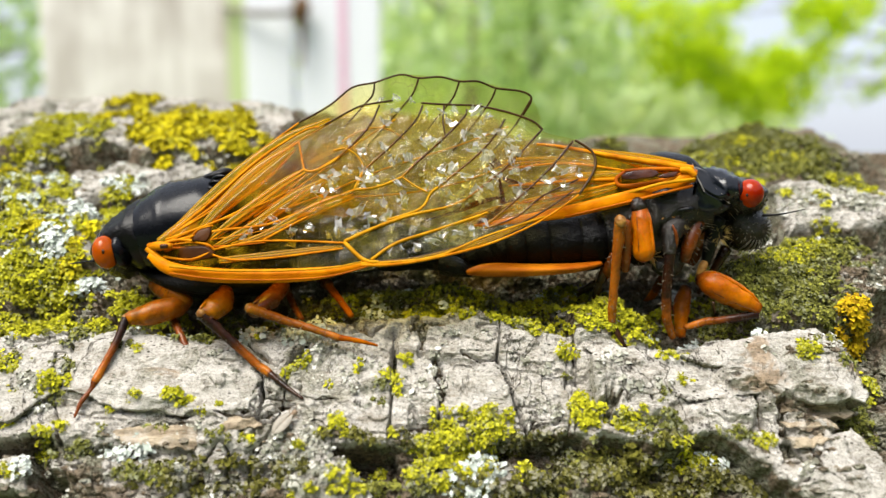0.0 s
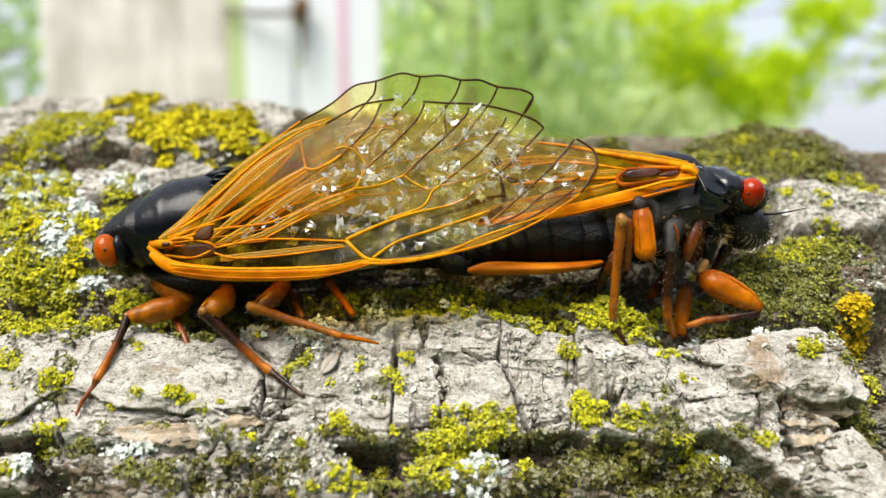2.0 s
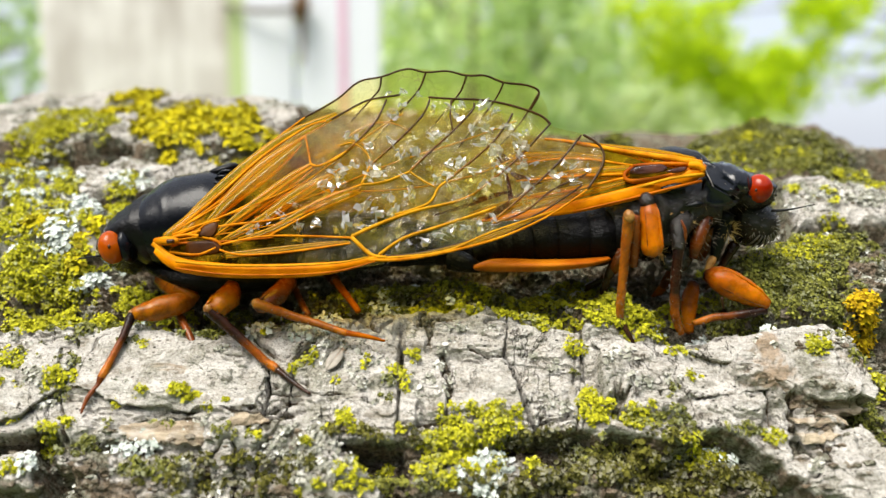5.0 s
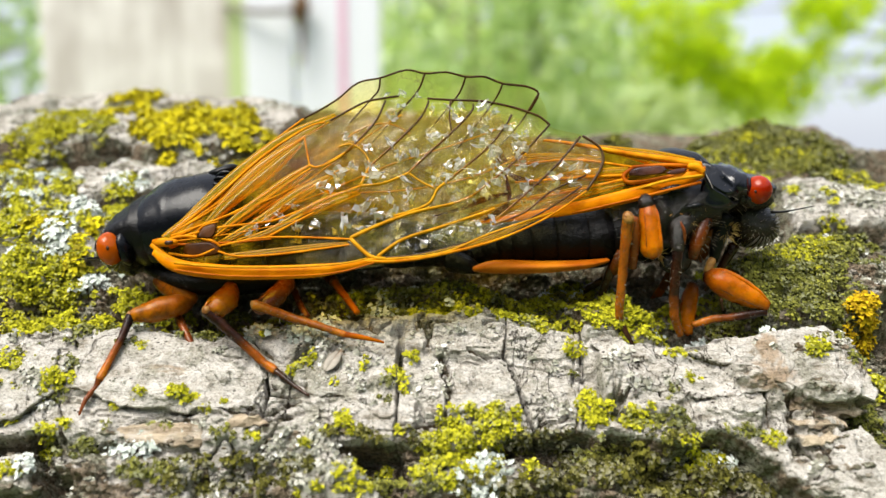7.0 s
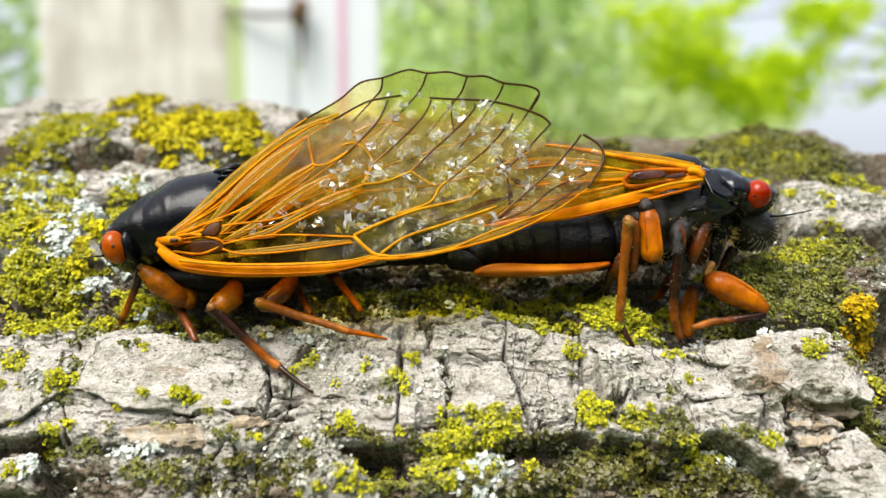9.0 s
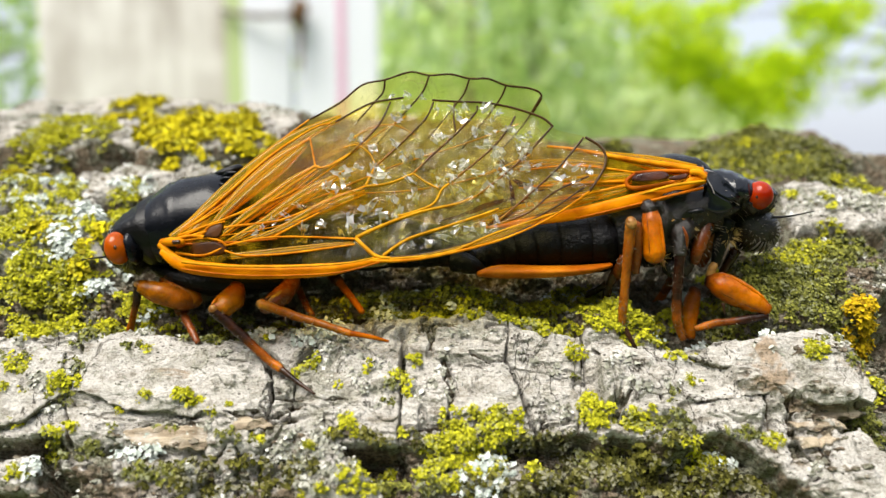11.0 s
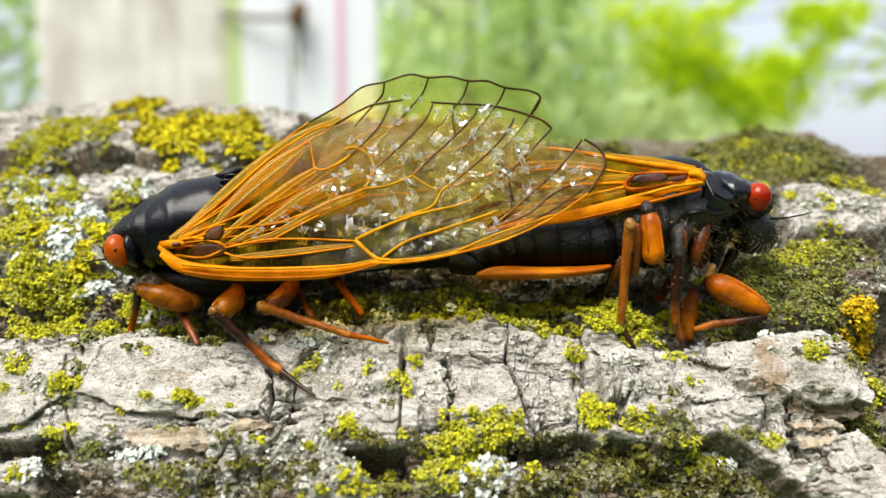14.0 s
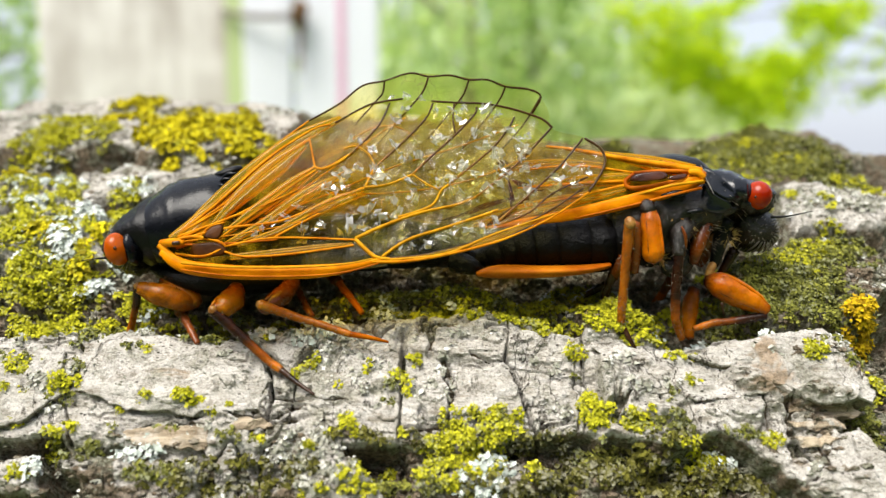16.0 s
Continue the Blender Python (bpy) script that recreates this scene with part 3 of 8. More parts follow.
fissure([(-24.1, 55.4), (-21.4, 55.9), (-17.8, 56.5)], 2.0, 0.6)
fissure([(-6.9, 54.6), (-3.4, 54.3), (-0.4, 54.6)], 2.0, 0.7)
plate([(29.2, 57.5), (36.5, 56.5), (36.5, 74.0), (31.0, 74.0), (29.5, 65.0)], -1.4, 0.6, 0.15)


def terraces(v, step, sharp=0.18):
    """Turns smooth noise into thin flaking layers."""
    k = v / step
    low = np.floor(k)
    t = np.clip((k - low - 0.5) / sharp + 0.5, 0, 1)
    return (low + t * t * (3 - 2 * t)) * step


def relief(x, s):
    """Height of the bark over the plain round log and how far it is a pale plate, for arrays in mm."""
    wob = fractal(x / 3.0, s / 3.0, 5, 5, 0.6)
    h = 0.9 * fractal(x / 15, s / 9, 11, 3) + terraces(1.1 * fractal(x / 3.6, s / 1.7, 21, 5, 0.6), 0.35, 0.14) - 0.9
    crust, owner = np.zeros_like(x), np.full(x.shape, -1)
    for k, (outline, height, soft, pale) in enumerate(PLATES):
        d = edge_distance(x, s, outline, True) + wob * 0.45
        m = np.clip(0.5 - d / (2 * soft), 0, 1)
        m = m * m * (3 - 2 * m)
        top = height + 0.4 * fractal(x / 7, s / 4, 40 + k, 3) + terraces(0.42 * fractal(x / 5.0, s / 2.2, 60 + k, 4, 0.55), 0.2, 0.06)
        h = h * (1 - m) + top * m
        inset = np.clip(0.4 - (d + 0.12) / (2 * soft), 0, 1) if height > -0.5 else m
        crust = crust * (1 - inset) + pale * inset
        owner = np.where(m > 0.35, k, owner)
    for line, depth, width in FISSURES:
        d = edge_distance(x, s, line, False)
        d = np.abs(d + 0.3 * wob * np.minimum(1, d / 0.3 + 0.4))
        torn = np.clip(0.75 + 0.6 * lattice(x / 1.5, s / 1.5, 77), 0, 1)
        h = h - depth * np.exp(-(d / (0.8 * width)) ** 2) * torn
        crust = crust * (1 - np.exp(-(d / (0.8 * width)) ** 2) * torn)
    # hairline cracks, mostly across the grain, then fine pits and crumbs
    split = np.abs(fractal(x / 3.2, s / 7.5, 101, 3, 0.5))
    gap = np.exp(-(split / 0.035) ** 2) * np.clip(lattice(x / 5, s / 5, 111) * 2, 0, 1)
    h = h - 0.9 * gap
    layer = np.abs(fractal(x / 9.0, s / 2.6, 121, 4, 0.5))
    seam = np.exp(-(layer / 0.045) ** 2) * np.clip(lattice(x / 6, s / 4, 131) * 2, 0, 1)
    h = h - 0.6 * seam
    crust = crust * (1 - 0.8 * np.maximum(gap, seam))
    h = h + 0.05 * fractal(x / 1.2, s / 0.7, 81, 4, 0.7) + (0.05 + 0.09 * (1 - crust)) * fractal(x / 0.55, s / 0.42, 86, 3, 0.65)
    h = h - 0.5 * np.clip(fractal(x / 1.4, s / 0.6, 91, 3, 0.6) - 0.7, 0, 1)
    return h, crust, owner


def on_log(x, s, h):
    """World place in metres of a point on the bark."""
    a = s / (RADIUS / MM)
    r = RADIUS + h * MM
    return x * MM, LOG_Y - np.sin(a) * r, LOG_Z + np.cos(a) * r


def log():
    inner = np.linspace(-1, 1, 860)
    outer = np.linspace(1, 2, 16)[1:]
    xi = np.concatenate([-outer[::-1], inner, outer])
    seen = 5 + (78 - 5) * np.linspace(0, 1, 620) ** 0.8
    turn = math.tau * RADIUS / MM
    s1 = np.concatenate([np.linspace(-90, 5, 34)[:-1], seen, np.linspace(78, turn - 90, 30)[1:]])
    X, S = np.meshgrid(xi, s1)
    width = np.interp(S, [-90, 5, 25, 50, 60, 80, turn - 90], [70, 66, 54, 42, 37, 33, 70])
    X = np.where(np.abs(X) <= 1, X * width, np.sign(X) * (width + (np.abs(X) - 1) * (330 - width)))
    H, C, own = relief(X, S)
    H = H * np.clip((S + 90) / 15, 0, 1) * np.clip((turn - 90 - S) / 15, 0, 1)
    # the long front slab is split along its main fissures
    for line, depth, width in FISSURES:
        if depth > 1.15 and width < 0.5 and line[0][1] > 50:
            q = sorted(line, key=lambda p: p[1])
            own = np.where((own >= 0) & (own < 100) & (X > np.interp(S, [p[1] for p in q], [p[0] for p in q])) & (S > 50), own + 20, own)
    x, y, z = on_log(X, S, H)
    rows, cols = X.shape
    verts = np.stack([x, y, z], -1).reshape(-1, 3)
    i = np.arange(rows * cols).reshape(rows, cols)
    quads = np.stack([i[:-1, :-1], i[1:, :-1], i[1:, 1:], i[:-1, 1:]], -1).reshape(-1, 4)
    # every connected patch becomes a plate of its own
    cell = own[:-1, :-1]
    rough = cell[::4, ::4]
    mark = np.where(rough >= 0, np.arange(rough.size).reshape(rough.shape) + 1, 0)
    for _ in range(250):
        before = mark
        for axis in (0, 1):
            for way in (1, -1):
                moved, same = np.roll(mark, way, axis), np.roll(rough, way, axis) == rough
                mark = np.where((rough >= 0) & same, np.maximum(mark, moved), mark)
        if (mark == before).all():
            break
    wide = [np.repeat(np.repeat(q, 4, 0), 4, 1)[:cell.shape[0], :cell.shape[1]] for q in (mark, rough)]
    face_own = np.where((cell >= 0) & (wide[1] == cell), wide[0], -1).reshape(-1)
    crust = C.ravel().astype(np.float32)
    body = None
    groups = [-1] + [int(k) for k in np.unique(face_own) if k >= 0]
    counts = {k: int((face_own == k).sum()) for k in groups}
    face_own = np.where(np.isin(face_own, [k for k in groups if counts[k] < 400]), -1, face_own)
    for k in groups:
        own_quads = quads[face_own == k]
        if not len(own_quads):
            continue
        used, local = np.unique(own_quads, return_inverse=True)
        local = local.reshape(-1)
        me = bpy.data.meshes.new("bark")
        me.vertices.add(len(used))
        me.vertices.foreach_set("co", verts[used].ravel())
        me.loops.add(len(local))
        me.loops.foreach_set("vertex_index", local)
        me.polygons.add(len(own_quads))
        me.polygons.foreach_set("loop_start", np.arange(0, len(local), 4))
        me.polygons.foreach_set("loop_total", np.full(len(own_quads), 4))
        me.polygons.foreach_set("use_smooth", np.zeros(len(own_quads), bool))
        at = me.attributes.new("crust", "FLOAT", "POINT")
        at.data.foreach_set("value", crust[used])
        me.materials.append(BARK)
        me.update(calc_edges=True)
        if body is None:
            body = tagged(new("log", me), "rough grey bark log crusted with pale lichen and split plates", "log")
        else:
            new("bark_plate", me).parent = body
    # sawn ends
    s = Shade("end_grain", 0.85)
    rings_tex = s.node("ShaderNodeTexWave")
    rings_tex.wave_type, rings_tex.rings_direction = "RINGS", "X"
    for key, v in (("Scale", 60), ("Distortion", 2.0), ("Detail", 3)):
        rings_tex.inputs[key].default_value = v
    s.link(s.co, rings_tex.inputs["Vector"])
    s.set(Base_Color=s.mix(rings_tex.outputs["Fac"], (0.32, 0.22, 0.13), (0.5, 0.37, 0.23)))
    s.bump(s.noise(300, 4), 0.5, 0.001)
    for col, sign in ((0, -1), (-1, 1)):
        ring = [(0.0, float(y[k, col]) - LOG_Y, float(z[k, col]) - LOG_Z) for k in range(0, rows - 1, 4)]
        pts = [(0.0, 0.0, 0.0)] + [(q[0] * 0, q[1] * 0.5, q[2] * 0.5) for q in ring] + ring
        n = len(ring)
        faces = []
        for k in range(n):
            j = (k + 1) % n
            faces += [(0, 1 + k, 1 + j), (1 + k, 1 + n + k, 1 + n + j, 1 + j)]
        end = mesh_object("cut_end", pts, faces if sign < 0 else [q[::-1] for q in faces], s.mat, body, "pale sawn wood with rings", scale=1.0)
        end.location = (float(x[0, col]), LOG_Y, LOG_Z)
    return body


LOG = log()


def slab(outline, lift, thick, pale, seed, spacing=0.3, material=None):
    """A loose flake of bark with broken edges that stands proud of the log, undercut all round; outline in (x, s), sizes in mm."""
    rnd = random.Random(seed)
    rim = []
    for (ax, ay), (bx, by) in zip(outline, outline[1:] + outline[:1]):
        n = max(2, int(math.hypot(bx - ax, by - ay) / 0.22))
        for k in range(n):
            rim.append((ax + (bx - ax) * k / n, ay + (by - ay) * k / n))
    rx, ry = np.array([q[0] for q in rim]), np.array([q[1] for q in rim])
    wobble = (0.28 * fractal(rx / 1.5, ry / 1.5, seed, 4, 0.65), 0.22 * fractal(rx / 1.3 + 50, ry / 1.3, seed + 3, 4, 0.65))
    rim = [(a + p, b + q) for a, b, p, q in zip(rx, ry, *wobble)]
    gx, gy = np.meshgrid(np.arange(min(rx), max(rx), spacing), np.arange(min(ry), max(ry), spacing))
    gx, gy = gx.ravel(), gy.ravel()
    gx = gx + np.array([rnd.uniform(-0.1, 0.1) for _ in gx])
    inside = edge_distance(gx, gy, rim, True) < -0.6 * spacing
    n = len(rim)
    flat = [Vector(q) for q in rim] + [Vector(q) for q in zip(gx[inside], gy[inside])]
    vv, _, ff, *_ = geometry.delaunay_2d_cdt(flat, [(i, (i + 1) % n) for i in range(n)], [], 1, 1e-6)
    x, s = np.array([q[0] for q in vv]), np.array([q[1] for q in vv])
    low = relief(x, s)[0]
    base = float(np.median(low))
    top = base + lift + 0.35 * np.clip(low - base, -1, 1) + 0.1 * terraces(fractal(x / 4, s / 1.2, seed, 4), 0.5, 0.06) + 0.05 * fractal(x / 0.7, s / 0.5, seed + 9, 3, 0.65)
    verts = [tuple(q) for q in np.stack(on_log(x, s, top), -1)]
    faces = [tuple(q) for q in ff]
    mx, ms = float(np.mean(rx)), float(np.mean(ry))
    rings_at = [list(range(n))]
    for drop, pull in ((0.18, -0.02), (0.5, 0.04), (1.0, 0.1)):
        ring = []
        for i in range(n):
            d = math.hypot(x[i] - mx, s[i] - ms) + 1e-6
            g = pull * 4 + rnd.uniform(-0.05, 0.05)
            ring.append(len(verts))
            verts.append(tuple(float(c) for c in on_log(x[i] - (x[i] - mx) / d * g, s[i] - (s[i] - ms) / d * g, top[i] - drop * thick)))
        rings_at.append(ring)
    for a, b in zip(rings_at, rings_at[1:]):
        for i in range(n):
            j = (i + 1) % n
            faces.append((a[i], b[i], b[j], a[j]))
    ob = mesh_object("bark_plate", verts, faces, material or BARK, LOG, smooth=False, scale=1.0)
    at = ob.data.attributes.new("crust", "FLOAT", "POINT")
    at.data.foreach_set("value", [pale] * len(vv) + [0.3 * pale] * (3 * n))


slab([(16.9, 60.2), (20.1, 58.9), (23.8, 58.5), (26.8, 58.0), (28.4, 59.8), (28.9, 62.0), (28.3, 63.6), (24.7, 63.5), (22.9, 62.6), (19.5, 61.4)], 0.35, 1.7, 0.9, 3)
slab([(0.4, 61.1), (4.1, 60.6), (4.5, 62.7), (4.7, 64.0), (1.9, 64.3), (-0.1, 64.1)], 0.2, 0.5, 1.0, 5)
slab([(5.2, 61.7), (8.3, 61.4), (8.7, 63.6), (5.4, 63.9)], 0.1, 0.5, 0.9, 6)
slab([(-9.7, 59.4), (-7.3, 58.8), (-4.6, 60.0), (-4.0, 61.9), (-4.9, 63.2), (-7.4, 63.5), (-9.6, 62.7)], 0.15, 0.8, 0.75, 7)
slab([(-26.6, 58.0), (-23.2, 57.6), (-19.0, 58.6), (-14.6, 59.6), (-12.9, 61.3), (-13.2, 63.9), (-17.8, 64.2), (-22.6, 63.6), (-25.8, 62.4)], 0.2, 0.9, 1.0, 8)
slab([(-22.2, 65.2), (-18.7, 64.7), (-15.3, 65.2), (-16.6, 66.3), (-21.2, 66.3)], 0.25, 0.7, 0.42, 9, 0.3, TORN)
slab([(10.0, 58.9), (15.6, 59.4), (20.6, 60.9), (21.8, 62.9), (18.0, 63.2), (11.0, 62.2)], 0.15, 0.6, 1.0, 10)
slab([(23.0, 64.6), (26.0, 64.4), (26.6, 64.9), (23.2, 65.1)], 0.4, 0.5, 0.6, 11, 0.2, TORN)
slab([(23.0, 65.7), (25.2, 65.6), (25.6, 66.1), (23.1, 66.2)], 0.4, 0.5, 0.6, 12, 0.2, TORN)
slab([(25.2, 66.0), (27.4, 65.2), (29.0, 67.5), (29.2, 69.6), (26.0, 69.4), (24.6, 67.8)], 0.3, 1.2, 1.0, 13)
slab([(23.2, 62.9), (25.6, 63.2), (28.0, 63.3), (28.4, 64.0), (25.4, 64.1), (23.2, 63.8)], 0.3, 0.6, 0.5, 15, 0.2, TORN)
slab([(-14.8, 64.4), (-12.6, 64.2), (-12.2, 64.9), (-14.4, 65.2)], 0.2, 0.4, 0.5, 16, 0.2, TORN)
slab([(-34.5, 58.6), (-31.0, 58.4), (-28.0, 59.5), (-27.2, 62.6), (-29.5, 64.6), (-34.5, 65.6)], 0.3, 1.3, 0.75, 14)


def lobes(name, label, patches, material, size, seed, lift=1.0, more=1.0):
    """Cushions of small leafy rosettes on the bark; each patch is (x, s, half width, half length, cover)."""
    rng = np.random.default_rng(seed)
    clump = size * 1.35
    ring = 7
    for number, (px, ps, rx, rs, cover) in enumerate(patches):
        n = max(3, int(rx * rs / (clump * clump) * (1.0 + 0.8 * cover) * more * 2.6))
        a, r = rng.uniform(0, math.tau, n), np.sqrt(rng.random(n)) * 1.3
        cx, cs = px + rx * r * np.cos(a), ps + rs * r * np.sin(a)
        ragged = 1.05 + 0.4 * fractal(cx / 1.6, cs / 1.6, seed + number, 3, 0.6)
        holes = fractal(cx / 1.2, cs / 1.2, seed + 50, 3) > -1.15 + 0.75 / (0.3 + cover)
        keep = (r < ragged) & holes
        if keep.sum() < 2:
            keep[:2] = True
        cx, cs, r = cx[keep], cs[keep], np.minimum(r[keep], 1)
        ch = relief(cx, cs)[0] + lift * min(1.0, rx) * rng.uniform(0.0, 0.5, len(cx)) * (1.1 - r * r)
        rad = clump * rng.uniform(0.5, 1.25, len(cx))
        per = 15
        k = np.repeat(np.arange(len(cx)), per)
        m = len(k)
        b, q = rng.uniform(0, math.tau, m), np.sqrt(rng.random(m))
        ox, os_ = rad[k] * q * np.cos(b), rad[k] * q * np.sin(b)
        lean = (0.2 + 0.9 * q) * rng.uniform(-0.3, 1.3, m)
        x, s = cx[k] + ox, cs[k] + os_
        h = ch[k] + lift * rad[k] * 0.75 * np.sqrt(np.maximum(1 - 0.9 * q * q, 0)) + rng.normal(0, 0.2, m) * size
        # each lobe: a wavy rounded disc that leans outward, its edge curled up
        d = 0.5 * size * (0.3 + 0.85 * rng.random(m) ** 1.4)
        ang = np.arange(ring) * math.tau / ring
        e = d[:, None] * rng.uniform(0.45, 1.4, (m, ring))
        long_ = e * np.cos(ang)[None] * 1.25
        wide = e * np.sin(ang)[None] * rng.uniform(0.7, 1.1, m)[:, None]
        up = 0.22 * d[:, None] * rng.uniform(-0.6, 1.4, (m, ring))
        out = long_ * np.cos(lean)[:, None] + up * np.sin(lean)[:, None]
        rise = -long_ * np.sin(lean)[:, None] + up * np.cos(lean)[:, None]
        vx = x[:, None] + out * np.cos(b)[:, None] - wide * np.sin(b)[:, None]
        vs = s[:, None] + out * np.sin(b)[:, None] + wide * np.cos(b)[:, None]
        vh = h[:, None] + rise
        low = d * 0.5
        vx = np.concatenate([vx, x[:, None], (x - low * np.sin(lean) * np.cos(b))[:, None]], 1)
        vs = np.concatenate([vs, s[:, None], (s - low * np.sin(lean) * np.sin(b))[:, None]], 1)
        vh = np.concatenate([vh, h[:, None], (h - low * 1.6)[:, None]], 1)
        verts = np.stack(on_log(vx.ravel(), vs.ravel(), vh.ravel()), -1)
        o = np.arange(m)[:, None] * (ring + 2)
        i, j = np.arange(ring), (np.arange(ring) + 1) % ring
        tops = np.stack([o + i, o + j, np.broadcast_to(o + ring, (m, ring))], -1)
        unders = np.stack([o + j, o + i, np.broadcast_to(o + ring + 1, (m, ring))], -1)
        faces = np.concatenate([tops.reshape(-1, 3), unders.reshape(-1, 3)])
        tagged(mesh_object(name, verts.tolist(), faces.tolist(), material, smooth=False, scale=1.0), label, "lichen", "lichen on the bark", "stuff")


lobes("lichen_patch", "cushion of yellow-green leafy lichen on the bark", [
    (-39.4, 29.0, 3.86, 4.19, 1.2), (-41.7, 32.7, 1.91, 1.96, 1.0), (-34.6, 30.9, 1.26, 2.15, 1.0), (-38.0, 41.7, 1.51, 1.27, 1.2), (-34.0, 41.7, 1.26, 0.91, 1.2), (-35.5, 44.7, 2.92, 2.57, 1.0), (-30.4, 45.9, 2.88, 2.30, 0.8), (-34.5, 49.8, 2.29, 1.97, 1.4), (-31.8, 52.0, 4.01, 1.58, 1.2), (-28.8, 55.4, 5.56, 1.40, 1.1), (-31.5, 57.5, 2.09, 0.90, 1.1), (-24.3, 53.4, 1.97, 1.73, 1.6)
] + [
    (-28.2, 43.0, 1.39, 1.37, 1.6), (-18.1, 63.3, 0.93, 0.75, 2.2), (-21.1, 63.0, 0.51, 0.38, 2.0), (-22.9, 63.5, 0.39, 0.33, 2.0), (-16.6, 63.7, 0.35, 0.25, 2.0), (-15.3, 63.8, 0.31, 0.25, 2.0), (-13.1, 65.4, 0.65, 0.35, 2.0), (-27.4, 61.7, 0.79, 0.75, 2.0), (-27.4, 65.7, 1.21, 0.47, 1.8), (-30.7, 60.5, 0.89, 0.73, 1.6), (-29.9, 64.2, 0.62, 0.41, 1.6), (-21.8, 59.2, 0.33, 0.38, 2.0)
] + [
    (-7.0, 65.4, 0.99, 1.02, 2.4), (-10.2, 60.5, 0.72, 0.54, 2.0), (-6.1, 60.8, 0.36, 0.36, 2.0), (-11.0, 61.1, 0.40, 0.31, 2.0), (-4.1, 61.4, 0.28, 0.44, 2.0), (-3.2, 62.2, 0.32, 0.86, 2.0), (-2.5, 60.2, 0.40, 0.37, 2.0)], LICHEN_GREEN, 0.27, 11, 1.1, 0.9)
lobes("lichen_patch", "cushion of bright yellow-green lichen on pale bark", [
    (2.5, 65.3, 2.59, 1.18, 2.2), (-0.2, 64.4, 0.85, 0.65, 2.0), (-0.7, 67.3, 1.67, 1.42, 2.0), (-4.4, 67.5, 0.59, 0.44, 2.0), (5.8, 67.4, 0.82, 0.74, 2.2), (2.4, 67.7, 1.11, 0.52, 1.6), (0.6, 66.2, 1.51, 0.77, 1.8), (9.4, 63.2, 1.17, 0.84, 2.0), (9.8, 64.7, 1.00, 0.80, 1.8), (12.3, 64.4, 1.38, 0.57, 1.6), (16.6, 60.0, 1.09, 0.46, 2.0), (16.7, 61.7, 0.48, 0.44, 2.0)
] + [
    (17.1, 66.5, 1.69, 0.76, 2.0), (25.7, 60.1, 0.65, 0.74, 1.8), (21.3, 65.6, 0.83, 0.47, 1.4), (13.6, 57.4, 1.92, 1.61, 2.0), (12.1, 56.2, 2.12, 1.31, 1.6), (8.8, 59.3, 1.02, 0.66, 1.8), (6.6, 56.8, 2.52, 0.92, 1.6), (5.0, 54.0, 2.61, 1.24, 1.3), (-0.6, 54.6, 2.59, 1.22, 1.3), (7.6, 54.8, 2.59, 1.20, 1.2), (2.4, 55.9, 1.70, 0.53, 1.2), (31.0, 28.3, 2.95, 1.78, 1.1)
] + [
    (34.3, 31.8, 2.83, 1.31, 1.0), (26.2, 32.4, 1.69, 1.27, 1.0), (6.3, 54.2, 1.74, 0.56, 1.6), (10.7, 53.8, 1.57, 0.57, 1.4), (17.8, 54.3, 1.13, 0.89, 1.4), (16.0, 55.9, 1.02, 0.63, 1.2), (-7.5, 54.5, 1.73, 0.55, 1.2), (-2.7, 55.3, 1.29, 0.43, 1.2), (23.0, 50.2, 2.28, 1.55, 1.4), (19.9, 53.7, 1.31, 0.91, 1.0), (32.9, 46.0, 1.53, 1.06, 1.8), (29.5, 48.8, 2.32, 1.50, 1.3)
] + [
    (26.5, 50.7, 2.72, 1.65, 1.2), (16.1, 57.5, 0.84, 0.90, 1.4), (-3.6, 65.8, 0.38, 0.62, 1.6), (-8.1, 62.1, 0.32, 0.26, 1.6), (-13.7, 57.9, 0.33, 0.25, 1.6), (31.1, 60.8, 1.00, 0.90, 1.6)], LICHEN_GREEN, 0.25, 12, 1.1, 0.9)
lobes("lichen_patch", "thick cushion of ochre-yellow lichen on the bark", [
    (-25.8, 28.6, 5.58, 5.85, 2.2), (-34.5, 22.3, 2.27, 4.42, 2.0), (-19.8, 32.9, 2.91, 3.05, 2.0), (-27.0, 34.8, 2.41, 1.50, 1.6), (-22.1, 34.9, 2.19, 1.24, 1.6), (-34.5, 46.5, 0.76, 1.04, 2.0), (-30.6, 48.8, 0.65, 0.82, 2.0), (-29.8, 45.7, 0.58, 0.61, 2.0), (-30.2, 50.4, 0.55, 0.64, 2.0)], LICHEN_OCHRE, 0.6, 13, 1.0, 1.0)
lobes("lichen_patch", "round tuft of golden-orange lichen on the bark", [(30.7, 56.9, 1.25, 1.4, 3.0)], LICHEN_GOLD, 0.34, 16, 2.2, 2.2)
